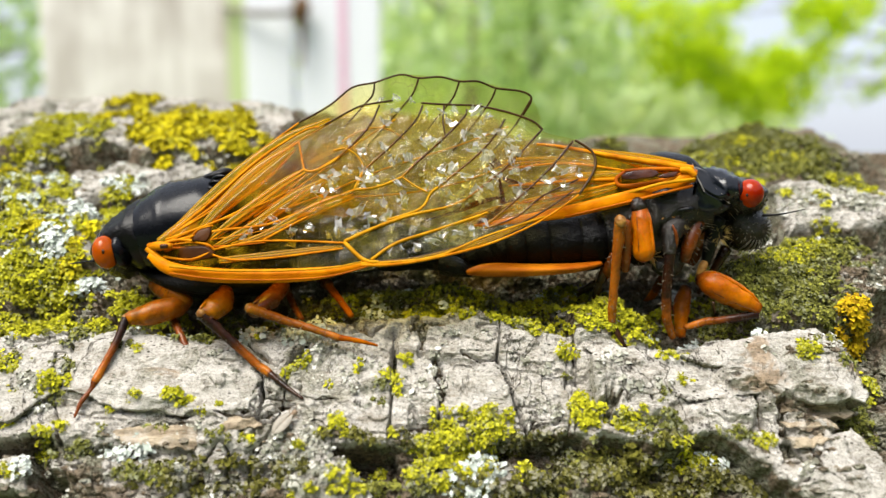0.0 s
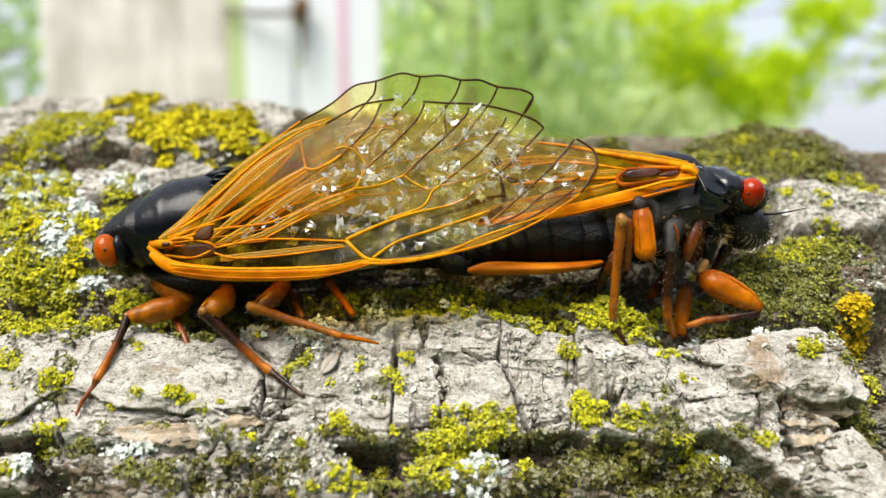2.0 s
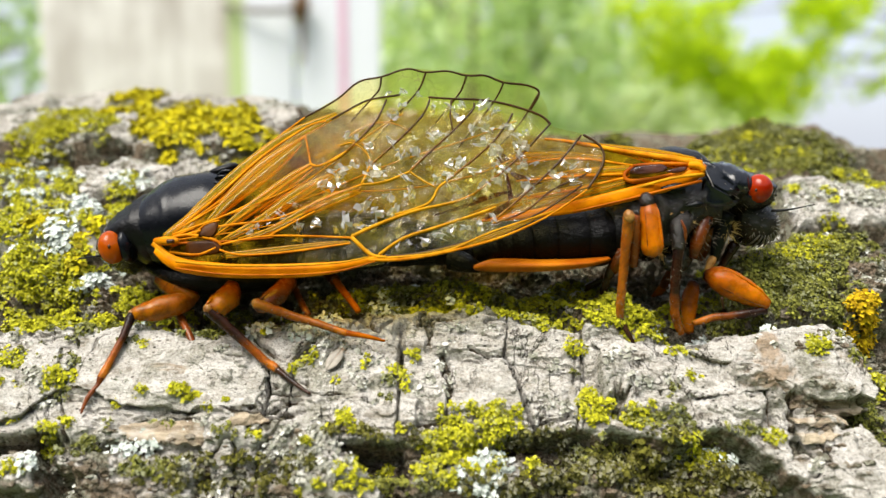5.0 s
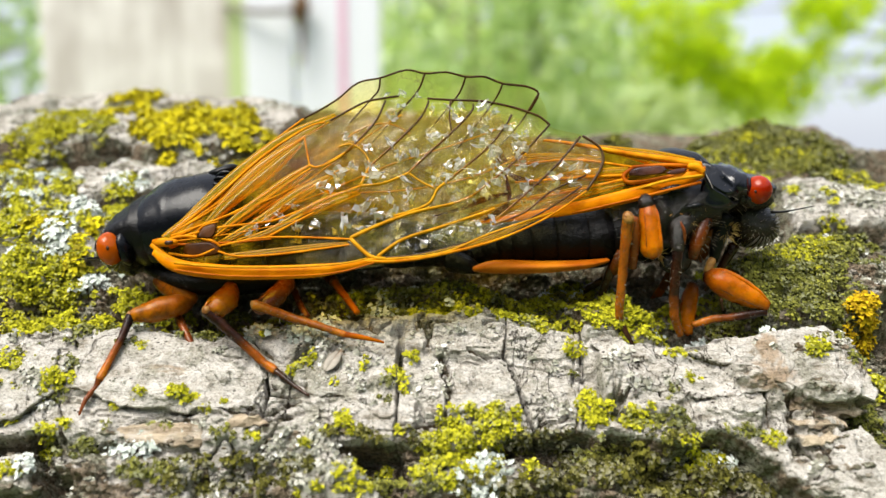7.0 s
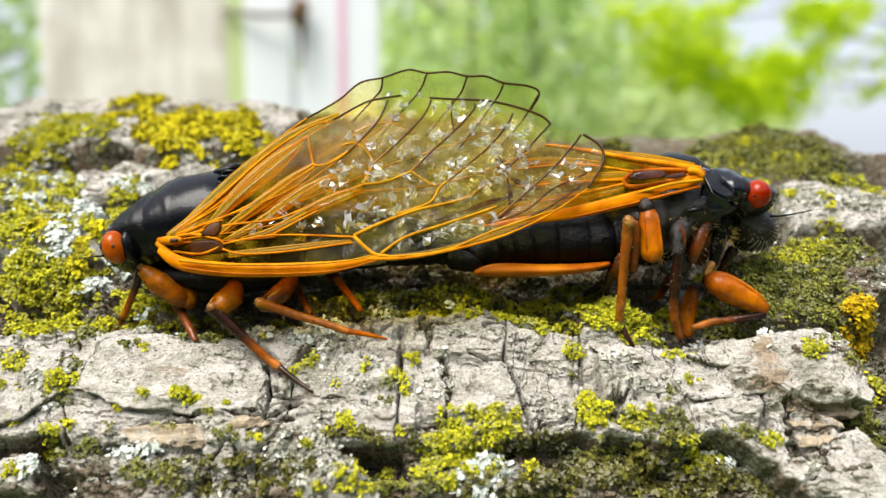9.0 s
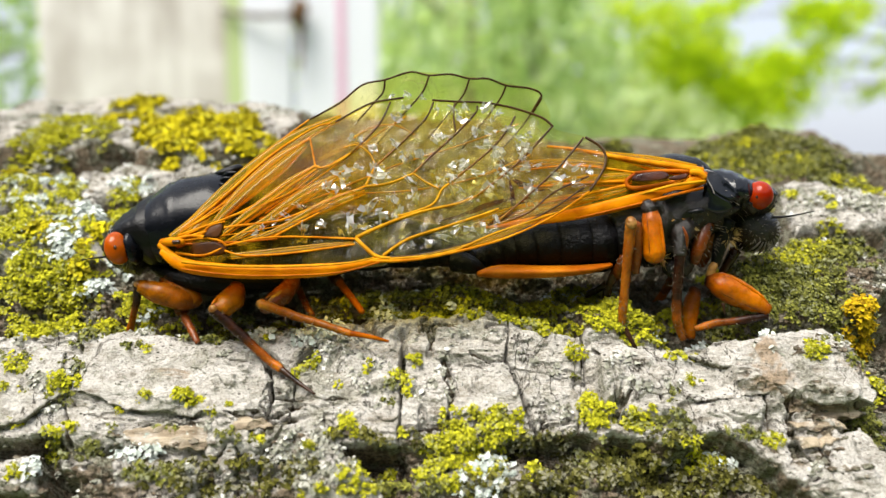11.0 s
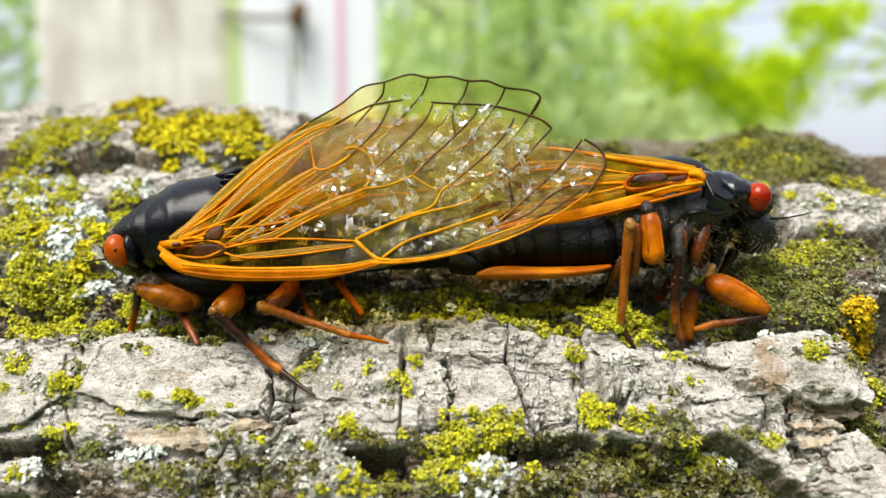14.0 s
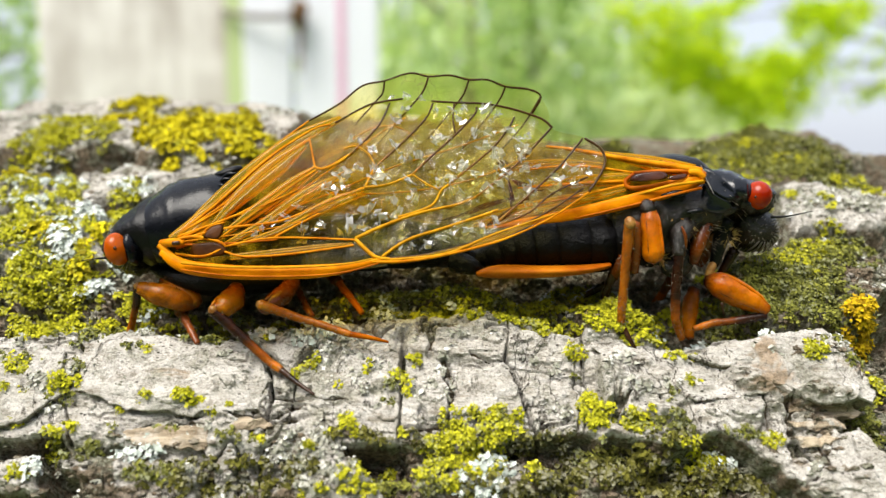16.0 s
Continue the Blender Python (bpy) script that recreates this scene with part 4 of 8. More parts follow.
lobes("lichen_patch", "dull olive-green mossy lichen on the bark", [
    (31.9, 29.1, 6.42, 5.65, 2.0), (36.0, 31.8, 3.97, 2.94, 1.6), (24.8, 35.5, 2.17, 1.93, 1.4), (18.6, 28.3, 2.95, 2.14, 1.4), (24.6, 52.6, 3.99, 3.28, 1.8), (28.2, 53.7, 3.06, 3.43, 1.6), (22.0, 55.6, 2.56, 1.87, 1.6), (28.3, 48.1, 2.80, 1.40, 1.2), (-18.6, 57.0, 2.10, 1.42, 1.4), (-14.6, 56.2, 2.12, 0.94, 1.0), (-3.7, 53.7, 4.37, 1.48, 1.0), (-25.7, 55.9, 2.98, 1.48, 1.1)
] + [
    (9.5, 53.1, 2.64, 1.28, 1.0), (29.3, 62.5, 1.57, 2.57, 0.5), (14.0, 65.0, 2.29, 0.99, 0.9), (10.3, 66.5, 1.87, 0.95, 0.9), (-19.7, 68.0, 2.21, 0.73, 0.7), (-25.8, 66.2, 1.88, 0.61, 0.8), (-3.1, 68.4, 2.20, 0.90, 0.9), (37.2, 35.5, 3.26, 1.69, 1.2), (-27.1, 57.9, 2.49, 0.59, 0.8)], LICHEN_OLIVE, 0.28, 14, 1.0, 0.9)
lobes("lichen_patch", "dark olive-brown moss in the hollow of the bark", [
    (8.1, 66.5, 1.50, 0.61, 1.3), (10.2, 67.7, 2.22, 0.81, 1.3), (13.0, 66.6, 1.87, 0.68, 1.3), (15.7, 68.2, 2.21, 0.73, 1.3), (18.7, 67.7, 1.85, 0.81, 1.3), (20.6, 69.0, 1.46, 0.50, 1.2), (6.1, 68.8, 1.46, 0.50, 1.2), (3.5, 69.1, 1.46, 0.43, 1.1), (13.0, 69.1, 2.18, 0.50, 1.2), (-17.7, 68.8, 1.46, 0.43, 1.0), (-12.9, 69.1, 1.46, 0.43, 1.0)], LICHEN_MOSS, 0.36, 18, 0.8, 1.0)
lobes("lichen_patch", "pale grey-green leafy lichen on the bark", [
    (8.6, 53.4, 1.75, 0.57, 1.2), (18.9, 57.3, 0.75, 0.61, 2.0), (19.1, 52.6, 1.06, 0.95, 1.0), (-6.2, 54.8, 2.15, 0.66, 1.2), (-1.0, 54.3, 1.73, 0.56, 1.2), (-9.6, 55.6, 1.54, 0.64, 1.0), (19.1, 56.9, 0.92, 0.61, 1.6), (-32.1, 47.7, 1.22, 1.56, 2.0), (-31.1, 43.3, 1.29, 1.53, 2.0), (-29.2, 51.2, 1.08, 0.87, 1.6), (-36.1, 42.6, 1.30, 1.05, 1.4), (-27.1, 48.8, 0.65, 1.50, 1.2)
] + [
    (1.9, 68.4, 1.32, 1.08, 2.2), (3.2, 67.3, 0.89, 0.60, 1.4), (18.4, 66.7, 0.97, 0.60, 1.4), (-9.4, 57.5, 2.09, 0.80, 1.0), (-13.1, 57.2, 1.68, 0.91, 1.0), (-4.1, 53.7, 1.75, 0.57, 0.9), (23.9, 57.9, 1.66, 0.49, 0.8), (-27.9, 67.7, 1.11, 0.59, 1.4), (-21.1, 66.5, 1.87, 0.53, 0.7)
] + [
    (18.5, 57.9, 1.08, 0.49, 1.0)], LICHEN_PALE, 0.46, 15, 0.6)

lobes("lichen_crust", "flat grey-beige granular lichen crust on the bark", [
    (-7.4, 60.8, 2.41, 1.62, 1.0), (-9.3, 57.9, 2.49, 0.89, 1.0), (-0.9, 62.1, 1.42, 1.13, 0.8), (-13.1, 57.5, 1.67, 0.80, 1.2), (-26.4, 60.3, 1.45, 1.83, 0.9), (-28.5, 62.5, 1.57, 1.54, 0.9), (11.9, 60.3, 1.61, 0.64, 0.8), (22.1, 59.9, 1.22, 0.65, 0.8), (18.9, 62.7, 1.18, 0.76, 0.8), (-1.8, 59.2, 1.64, 0.95, 0.9), (-31.3, 58.9, 1.64, 0.76, 1.0), (6.7, 59.9, 1.05, 0.93, 0.7)
] + [
    (27.7, 59.2, 1.64, 0.85, 0.9), (13.6, 62.5, 1.57, 0.60, 0.7), (-18.3, 67.7, 1.85, 0.59, 1.0), (-14.4, 68.8, 1.46, 0.50, 1.0), (-21.5, 68.0, 1.11, 0.51, 1.0), (-25.0, 68.8, 1.83, 0.43, 1.0), (-9.9, 66.2, 1.88, 1.00, 1.1), (-8.3, 67.3, 1.12, 0.74, 1.1), (-28.0, 67.3, 1.12, 0.74, 1.0), (-8.2, 68.4, 2.20, 0.94, 1.0), (-6.3, 64.2, 1.39, 0.73, 0.7), (1.5, 57.9, 1.66, 0.69, 0.8)
] + [
    (23.4, 68.0, 1.47, 0.58, 0.8), (7.2, 63.4, 0.93, 0.67, 0.6), (-15.6, 59.9, 1.62, 0.65, 0.6), (-21.9, 62.1, 1.58, 0.52, 0.5), (15.6, 62.1, 1.19, 0.52, 0.6), (-18.5, 65.0, 2.29, 0.32, 0.8), (-36.1, 42.6, 3.99, 1.40, 1.0), (-27.4, 40.3, 3.08, 0.96, 0.9), (34.7, 42.6, 3.99, 1.40, 1.0), (31.4, 47.4, 2.83, 1.01, 1.0), (34.0, 51.3, 1.80, 1.86, 1.0), (-44.7, 24.3, 3.08, 3.27, 1.0)
] + [
    (-19.0, 23.1, 2.50, 2.52, 0.9), (21.2, 30.0, 3.47, 1.61, 1.0), (-5.8, 54.0, 3.92, 0.90, 0.9), (-22.2, 57.9, 2.08, 0.39, 0.8)], LICHEN_GREY, 0.34, 17, 0.3, 0.45)
lobes("lichen_patch", "spread of yellow-green leafy lichen on rough bark", [
    (-33.1, 51.9, 4.05, 3.05, 1.6), (-29.1, 55.9, 4.70, 1.50, 1.8), (-36.2, 46.6, 2.40, 3.00, 1.2), (-25.2, 52.9, 2.25, 1.70, 1.4), (-21.3, 56.2, 3.00, 1.15, 1.2), (-39.5, 40.2, 2.10, 2.45, 1.2), (-35.4, 40.2, 2.05, 1.95, 1.0), (-29.1, 41.2, 1.55, 1.90, 1.4), (-30.2, 50.1, 1.80, 1.45, 1.0), (-33.2, 56.2, 1.70, 1.55, 1.6), (-31.8, 54.3, 2.60, 1.35, 1.6), (-26.2, 55.4, 2.60, 1.20, 1.5)
] + [
    (16.4, 66.3, 1.50, 0.75, 1.8), (9.7, 63.9, 1.10, 1.10, 1.6), (12.6, 64.4, 1.20, 0.70, 1.4), (25.3, 60.2, 0.70, 0.70, 1.8), (16.0, 59.7, 1.10, 0.55, 1.8), (-6.0, 68.2, 1.50, 0.80, 1.2), (-19.3, 55.4, 2.15, 1.10, 1.2), (12.9, 56.2, 2.55, 1.30, 1.8), (9.3, 57.5, 1.70, 0.80, 1.6), (5.6, 56.2, 2.10, 0.75, 1.8)], LICHEN_GREEN, 0.27, 41, 1.0, 0.8)
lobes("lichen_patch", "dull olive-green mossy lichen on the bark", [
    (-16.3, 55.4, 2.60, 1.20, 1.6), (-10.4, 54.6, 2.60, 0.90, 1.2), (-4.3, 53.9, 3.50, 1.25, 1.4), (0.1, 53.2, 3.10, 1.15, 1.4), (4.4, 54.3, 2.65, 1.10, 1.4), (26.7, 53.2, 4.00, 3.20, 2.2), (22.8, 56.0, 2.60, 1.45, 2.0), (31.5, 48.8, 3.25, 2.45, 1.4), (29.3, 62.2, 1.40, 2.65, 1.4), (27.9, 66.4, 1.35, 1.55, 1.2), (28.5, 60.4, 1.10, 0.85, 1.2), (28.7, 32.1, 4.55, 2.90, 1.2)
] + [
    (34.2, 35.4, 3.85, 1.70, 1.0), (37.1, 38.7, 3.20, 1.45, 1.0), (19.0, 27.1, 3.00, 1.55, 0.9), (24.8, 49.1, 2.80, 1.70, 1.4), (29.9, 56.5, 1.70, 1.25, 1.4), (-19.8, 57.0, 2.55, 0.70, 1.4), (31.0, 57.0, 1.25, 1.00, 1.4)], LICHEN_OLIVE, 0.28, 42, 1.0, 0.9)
lobes("lichen_patch", "pale grey-green leafy lichen on the bark", [
    (-33.2, 46.9, 1.20, 2.25, 2.0), (-28.5, 51.6, 1.35, 1.00, 1.4), (-36.6, 44.6, 1.15, 1.30, 1.0), (-24.4, 54.3, 1.05, 0.80, 1.0), (16.0, 57.5, 0.75, 0.50, 1.0), (29.9, 60.0, 0.65, 0.65, 0.9)], LICHEN_PALE, 0.46, 43, 0.5, 0.9)
lobes("lichen_patch", "dark olive-brown moss in the hollow of the bark", [
    (11.3, 67.5, 4.15, 1.20, 1.3), (16.9, 67.9, 3.75, 1.15, 1.3), (5.9, 68.2, 2.25, 0.85, 1.2), (-17.7, 68.0, 4.90, 0.90, 0.9), (14.5, 66.1, 2.30, 0.70, 1.1), (2.2, 68.6, 2.25, 0.60, 1.2), (-12.1, 67.7, 2.60, 0.75, 0.9)], LICHEN_MOSS, 0.34, 44, 0.8, 0.9)
lobes("lichen_patch", "dark olive-brown moss in the hollow of the bark", [(-6.2, 66.0, 1.90, 0.45, 1.2), (3.8, 65.7, 1.55, 0.40, 1.0), (6.9, 65.7, 2.30, 0.45, 1.2), (10.7, 66.1, 1.95, 0.45, 1.2), (-2.3, 66.0, 1.15, 0.40, 1.0)], LICHEN_MOSS, 0.3, 45, 0.8, 0.9)
lobes("lichen_crust", "flat grey-beige granular lichen crust on the bark", [(33.6, 40.7, 3.60, 1.10, 1.0), (36.9, 42.6, 2.05, 1.05, 1.0), (29.7, 44.4, 2.95, 1.00, 0.9), (-40.1, 35.3, 3.25, 1.20, 0.9), (-22.7, 35.3, 3.25, 1.20, 0.8)], LICHEN_GREY, 0.34, 46, 0.4, 0.6)
lobes("lichen_patch", "cushion of yellow-green leafy lichen on the bark", [(32.8, 42.7, 1.20, 0.70, 1.4), (38.3, 40.7, 1.55, 0.75, 1.2), (30.2, 41.7, 1.00, 0.65, 1.2), (38.1, 36.6, 2.15, 0.80, 1.2), (24.7, 34.1, 1.65, 0.90, 1.0), (-42.3, 35.3, 1.65, 1.10, 1.2), (-35.8, 36.5, 1.60, 0.80, 1.0)], LICHEN_GREEN, 0.34, 47, 0.9, 0.9)
# lichen whose bright colour also paints fill light under the bodies
lobes("lichen_patch", "spread of yellow-green leafy lichen on rough bark", [(2.3, 53.2, 1.80, 0.70, 1.4), (9.0, 52.9, 2.65, 0.85, 1.5), (12.8, 53.8, 2.20, 0.85, 1.5), (17.1, 54.6, 1.75, 0.80, 1.3), (-7.8, 54.3, 2.20, 0.60, 1.2), (-12.9, 55.1, 1.70, 0.55, 1.2)], LICHEN_GREEN, 0.27, 48, 0.9, 0.8)
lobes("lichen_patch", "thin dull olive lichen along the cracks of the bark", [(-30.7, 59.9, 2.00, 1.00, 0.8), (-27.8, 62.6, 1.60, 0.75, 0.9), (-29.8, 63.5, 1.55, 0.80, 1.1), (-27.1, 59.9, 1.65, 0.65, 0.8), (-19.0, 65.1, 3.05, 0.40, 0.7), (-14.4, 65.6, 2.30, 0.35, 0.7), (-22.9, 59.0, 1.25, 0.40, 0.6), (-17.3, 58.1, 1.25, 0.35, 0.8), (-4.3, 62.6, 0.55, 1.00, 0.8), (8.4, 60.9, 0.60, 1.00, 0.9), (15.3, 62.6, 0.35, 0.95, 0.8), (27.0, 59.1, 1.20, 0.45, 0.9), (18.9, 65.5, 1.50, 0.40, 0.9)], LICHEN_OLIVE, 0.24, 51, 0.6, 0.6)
lobes("lichen_patch", "small cushion of bright yellow-green lichen on pale bark", [(-30.7, 62.2, 0.60, 0.45, 1.4), (-26.3, 65.0, 0.90, 0.35, 1.6), (-27.9, 65.9, 1.10, 0.30, 1.6), (-28.8, 67.7, 1.00, 0.50, 1.4), (-21.7, 59.4, 0.35, 0.30, 1.6), (-12.9, 65.5, 0.50, 0.30, 1.6), (-9.4, 66.4, 0.45, 0.30, 1.4), (-26.5, 61.7, 0.60, 0.55, 1.5), (-8.8, 69.2, 1.10, 0.30, 1.3), (-5.9, 69.2, 0.90, 0.30, 1.6)], LICHEN_GREEN, 0.25, 52, 1.1, 0.9)
lobes("lichen_patch", "small golden-yellow cushion of lichen on the bark", [(-34.1, 46.8, 0.70, 1.00, 2.2), (-30.6, 48.1, 0.60, 0.70, 2.0), (-30.4, 50.0, 0.80, 0.80, 2.2), (-29.5, 46.5, 0.60, 0.80, 1.8), (-37.4, 37.9, 0.80, 0.60, 1.4), (-41.4, 36.8, 0.70, 0.90, 1.2)], LICHEN_OCHRE, 0.3, 61, 1.3, 1.2)
lobes("lichen_patch", "white leafy lichen on rough bark", [(-32.1, 48.3, 0.90, 1.40, 2.2), (-30.8, 44.0, 0.70, 1.30, 2.0), (-28.7, 50.9, 0.90, 0.70, 1.8), (-36.2, 46.3, 0.70, 0.80, 1.4), (-36.7, 42.3, 0.80, 0.70, 1.4), (-38.7, 41.8, 0.70, 1.10, 1.3), (-38.2, 31.1, 0.50, 0.80, 1.6), (-36.1, 39.1, 2.10, 0.80, 1.2), (-39.2, 39.1, 1.30, 0.70, 1.2), (-29.4, 39.7, 2.10, 1.00, 1.0), (-32.4, 51.1, 0.60, 0.50, 1.2), (-28.6, 48.8, 0.40, 0.80, 1.4), (-35.6, 48.8, 0.60, 0.70, 1.2), (-31.8, 45.9, 0.50, 0.70, 1.2), (-42.2, 31.6, 0.40, 0.70, 1.2)], LICHEN_PALE, 0.42, 62, 0.7)
lobes("lichen_crust", "flat grey-green granular lichen crust on the bark", [(-34.6, 32.3, 1.20, 1.10, 1.1), (-31.5, 35.9, 1.30, 1.00, 1.1), (-38.6, 34.6, 2.70, 0.90, 0.9), (-32.3, 30.0, 0.60, 1.90, 1.0), (-34.3, 42.7, 2.00, 1.20, 0.8), (-35.2, 44.8, 1.50, 0.90, 0.8), (-29.5, 28.3, 1.50, 2.00, 0.8)], LICHEN_GREY, 0.3, 63, 0.35, 0.6)
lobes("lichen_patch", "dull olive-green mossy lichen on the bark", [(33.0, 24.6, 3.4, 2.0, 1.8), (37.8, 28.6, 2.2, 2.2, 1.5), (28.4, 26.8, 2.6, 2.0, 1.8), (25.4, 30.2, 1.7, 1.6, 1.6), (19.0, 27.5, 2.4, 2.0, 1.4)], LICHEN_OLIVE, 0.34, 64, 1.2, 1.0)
lobes("lichen_patch", "cushion of yellow-green leafy lichen on the bark", [(-38.9, 32.7, 2.20, 2.10, 1.4), (-33.5, 33.7, 0.80, 1.00, 1.4), (-32.1, 36.2, 0.40, 0.90, 1.4), (-31.3, 42.3, 1.00, 0.70, 1.4), (25.0, 34.2, 1.20, 1.30, 1.4), (29.3, 36.1, 1.60, 0.90, 1.3), (35.3, 33.1, 1.10, 1.00, 1.3), (28.6, 33.2, 1.40, 0.90, 1.1), (30.9, 28.2, 0.80, 1.00, 1.0), (37.6, 37.7, 1.10, 0.80, 1.2)], LICHEN_GREEN, 0.3, 65, 1.0, 0.9)
# pale patches put light into the dim groove below the cicadas
lobes("lichen_crust", "pale crust under the cicadas, light put into the colour", [(-6.6, 53.0, 1.20, 0.60, 1.2), (-5.0, 53.6, 0.80, 0.80, 1.4), (0.1, 52.0, 0.90, 0.40, 1.3), (2.8, 52.4, 1.30, 0.60, 1.0), (-11.5, 53.3, 1.00, 0.60, 1.1), (-3.1, 52.2, 1.00, 0.50, 0.9), (8.4, 52.4, 1.20, 0.50, 0.9), (13.2, 52.3, 1.00, 0.40, 0.9), (5.6, 53.3, 0.70, 0.50, 0.9)], LICHEN_PALE, 0.34, 71, 0.4, 0.7)
lobes("lichen_crust", "flat grey-green granular lichen crust on the bark", [(-10.4, 67.5, 2.60, 1.25, 0.9), (-8.2, 58.8, 1.65, 0.50, 0.9), (-7.1, 62.6, 1.55, 0.35, 0.7), (-23.6, 62.2, 1.95, 0.35, 0.5), (-29.6, 60.8, 2.00, 0.75, 0.8), (-2.4, 62.2, 1.20, 0.60, 0.7), (-13.6, 66.2, 2.25, 0.40, 0.8), (25.5, 60.0, 1.60, 0.50, 0.6)], LICHEN_GREY, 0.28, 53, 0.3, 0.5)


def crumbs(count, where, seed):
    """Loose angular crumbs and flakes of bark that lie on the lower ledges and in the hollows."""
    rnd = random.Random(seed)
    xs, ss = [], []
    for _ in range(count):
        x0, x1, s0, s1 = rnd.choice(where)
        xs.append(rnd.uniform(x0, x1))
        ss.append(rnd.uniform(s0, s1))
    hs = relief(np.array(xs), np.array(ss))[0]
    verts, faces = [], []
    for x, q, z in zip(xs, ss, hs):
        r = rnd.uniform(0.08, 0.34)
        k = len(verts)
        a0 = rnd.uniform(0, 6.28)
        for i in range(5):
            a = a0 + math.tau * i / 5
            e = r * rnd.uniform(0.6, 1.3)
            verts.append(on_log(x + 1.5 * e * math.cos(a), q + 0.8 * e * math.sin(a), z - 0.05))
        for i in range(5):
            a = a0 + math.tau * i / 5
            e = r * rnd.uniform(0.3, 1.0)
            verts.append(on_log(x + 1.5 * e * math.cos(a), q + 0.8 * e * math.sin(a), z + r * rnd.uniform(0.2, 0.9)))
        faces += [(k + i, k + (i + 1) % 5, k + 5 + (i + 1) % 5, k + 5 + i) for i in range(5)]
        faces.append(tuple(k + 9 - i for i in range(5))[::-1])
    ob = mesh_object("bark_crumbs", verts, faces, BARK, smooth=False, scale=1.0)
    at = ob.data.attributes.new("crust", "FLOAT", "POINT")
    tone = [rnd.choice((0.0, 0.0, 0.0, 0.45)) for _ in xs]
    at.data.foreach_set("value", [tone[i // 10] for i in range(len(verts))])
    tagged(ob, "loose brown and grey crumbs of bark", "bark", kind="stuff")


crumbs(3200, [(-32, -8, 68.5, 76), (-32, 30, 65.5, 72), (-34, 34, 50, 57), (24, 33, 58, 68), (-45, 40, 28, 48)], 31)

# ---- cicadas ----
STAGE = pose(0, 0, 0.1474, 83, 0, 0)


def blank(name, origin):
    ob = new(name)
    ob.empty_display_size = 0.002
    ob.matrix_world = STAGE @ Matrix.Translation(Vector(origin) * MM)
    return ob


def membrane(name, outline, parent, label, base, far, crinkle=0.16, spacing=0.52, seed=3, tone=1.0):
    """A thin crinkled wing skin inside an outline of (u, v, w) points."""
    rnd = random.Random(seed)
    rim = [tuple(q) for q in spline(list(outline) + [outline[0]], 4)[:-1]]
    flat = [Vector((q[0], q[1])) for q in rim]
    # plane w = a u + b v + c through the rim
    A = np.array([(q[0], q[1], 1) for q in rim])
    fit = np.linalg.lstsq(A, np.array([q[2] for q in rim]), rcond=None)[0]
    us, vs = [q[0] for q in rim], [q[1] for q in rim]
    ring = [(q[0], q[1]) for q in rim]
    pts = []
    u = min(us)
    while u < max(us):
        v = min(vs)
        while v < max(vs):
            pts.append((u + rnd.uniform(-0.3, 0.3) * spacing, v + rnd.uniform(-0.3, 0.3) * spacing))
            v += spacing
        u += spacing
    px, py = np.array([q[0] for q in pts]), np.array([q[1] for q in pts])
    d = edge_distance(px, py, ring, True)
    inner = [Vector(q) for q, k in zip(pts, d) if k < -0.3 * spacing]
    n = len(flat)
    from_rim = [(i, (i + 1) % n) for i in range(n)]
    vv, _, ff, *_ = geometry.delaunay_2d_cdt(flat + inner, from_rim, [], 1, 1e-5)
    verts = []
    for q in vv:
        w = fit[0] * q[0] + fit[1] * q[1] + fit[2]
        e = abs(float(edge_distance(np.array([q[0]]), np.array([q[1]]), ring, False)[0]))
        t = ((Vector((q[0], q[1])) - Vector(base[:2])).length) / (Vector(far[:2]) - Vector(base[:2])).length
        k = crinkle * min(1, e / 0.8) * (0.1 + 0.9 * min(1, max(0, t * 2.2 - 0.35)))
        k *= 0.35 + 2.0 * min(1.0, max(0.0, float(fractal(np.array([q[0] / 3.0]), np.array([q[1] / 3.0]), seed, 2)[0])))
        verts.append((q[0], q[1], w + rnd.uniform(-1, 1) * k))
    ob = mesh_object(name, verts, ff, MEMBRANE, parent, label)
    at = ob.data.attributes.new("reach", "FLOAT", "POINT")
    at.data.foreach_set("value", [tone * ((Vector((q[0], q[1])) - Vector(base[:2])).length) / (Vector(far[:2]) - Vector(base[:2])).length for q in vv])
    return ob


def vein(wing, points, r0, r1, material):
    rr = [r0 + (r1 - r0) * k / (len(points) - 1) for k in range(len(points))]
    tube("vein", [(q[0], q[1], q[2] + 0.06) for q in points], [0.82 * r for r in rr] if material is AMBER else rr, material, wing, sides=7, steps=4)


def cell(name, outline, material, parent, label):
    """A flat, slightly domed closed wing cell inside an outline of (u, v, w) points."""
    rim = [tuple(q) for q in spline(list(outline) + [outline[0]], 3)[:-1]]
    n = len(rim)
    mid = tuple(sum(q[i] for q in rim) / n for i in range(3))
    half = [tuple(mid[i] + (q[i] - mid[i]) * 0.75 + (0, 0, 0.03)[i] for i in range(3)) for q in rim]
    verts = rim + half + [(mid[0], mid[1], mid[2] + 0.03), (mid[0], mid[1], mid[2] - 0.06)]
    faces = []
    for k in range(n):
        j = (k + 1) % n
        faces += [(k, j, n + j, n + k), (n + k, n + j, 2 * n), (j, k, 2 * n + 1)]
    mesh_object(name, verts, faces, material, parent, label)


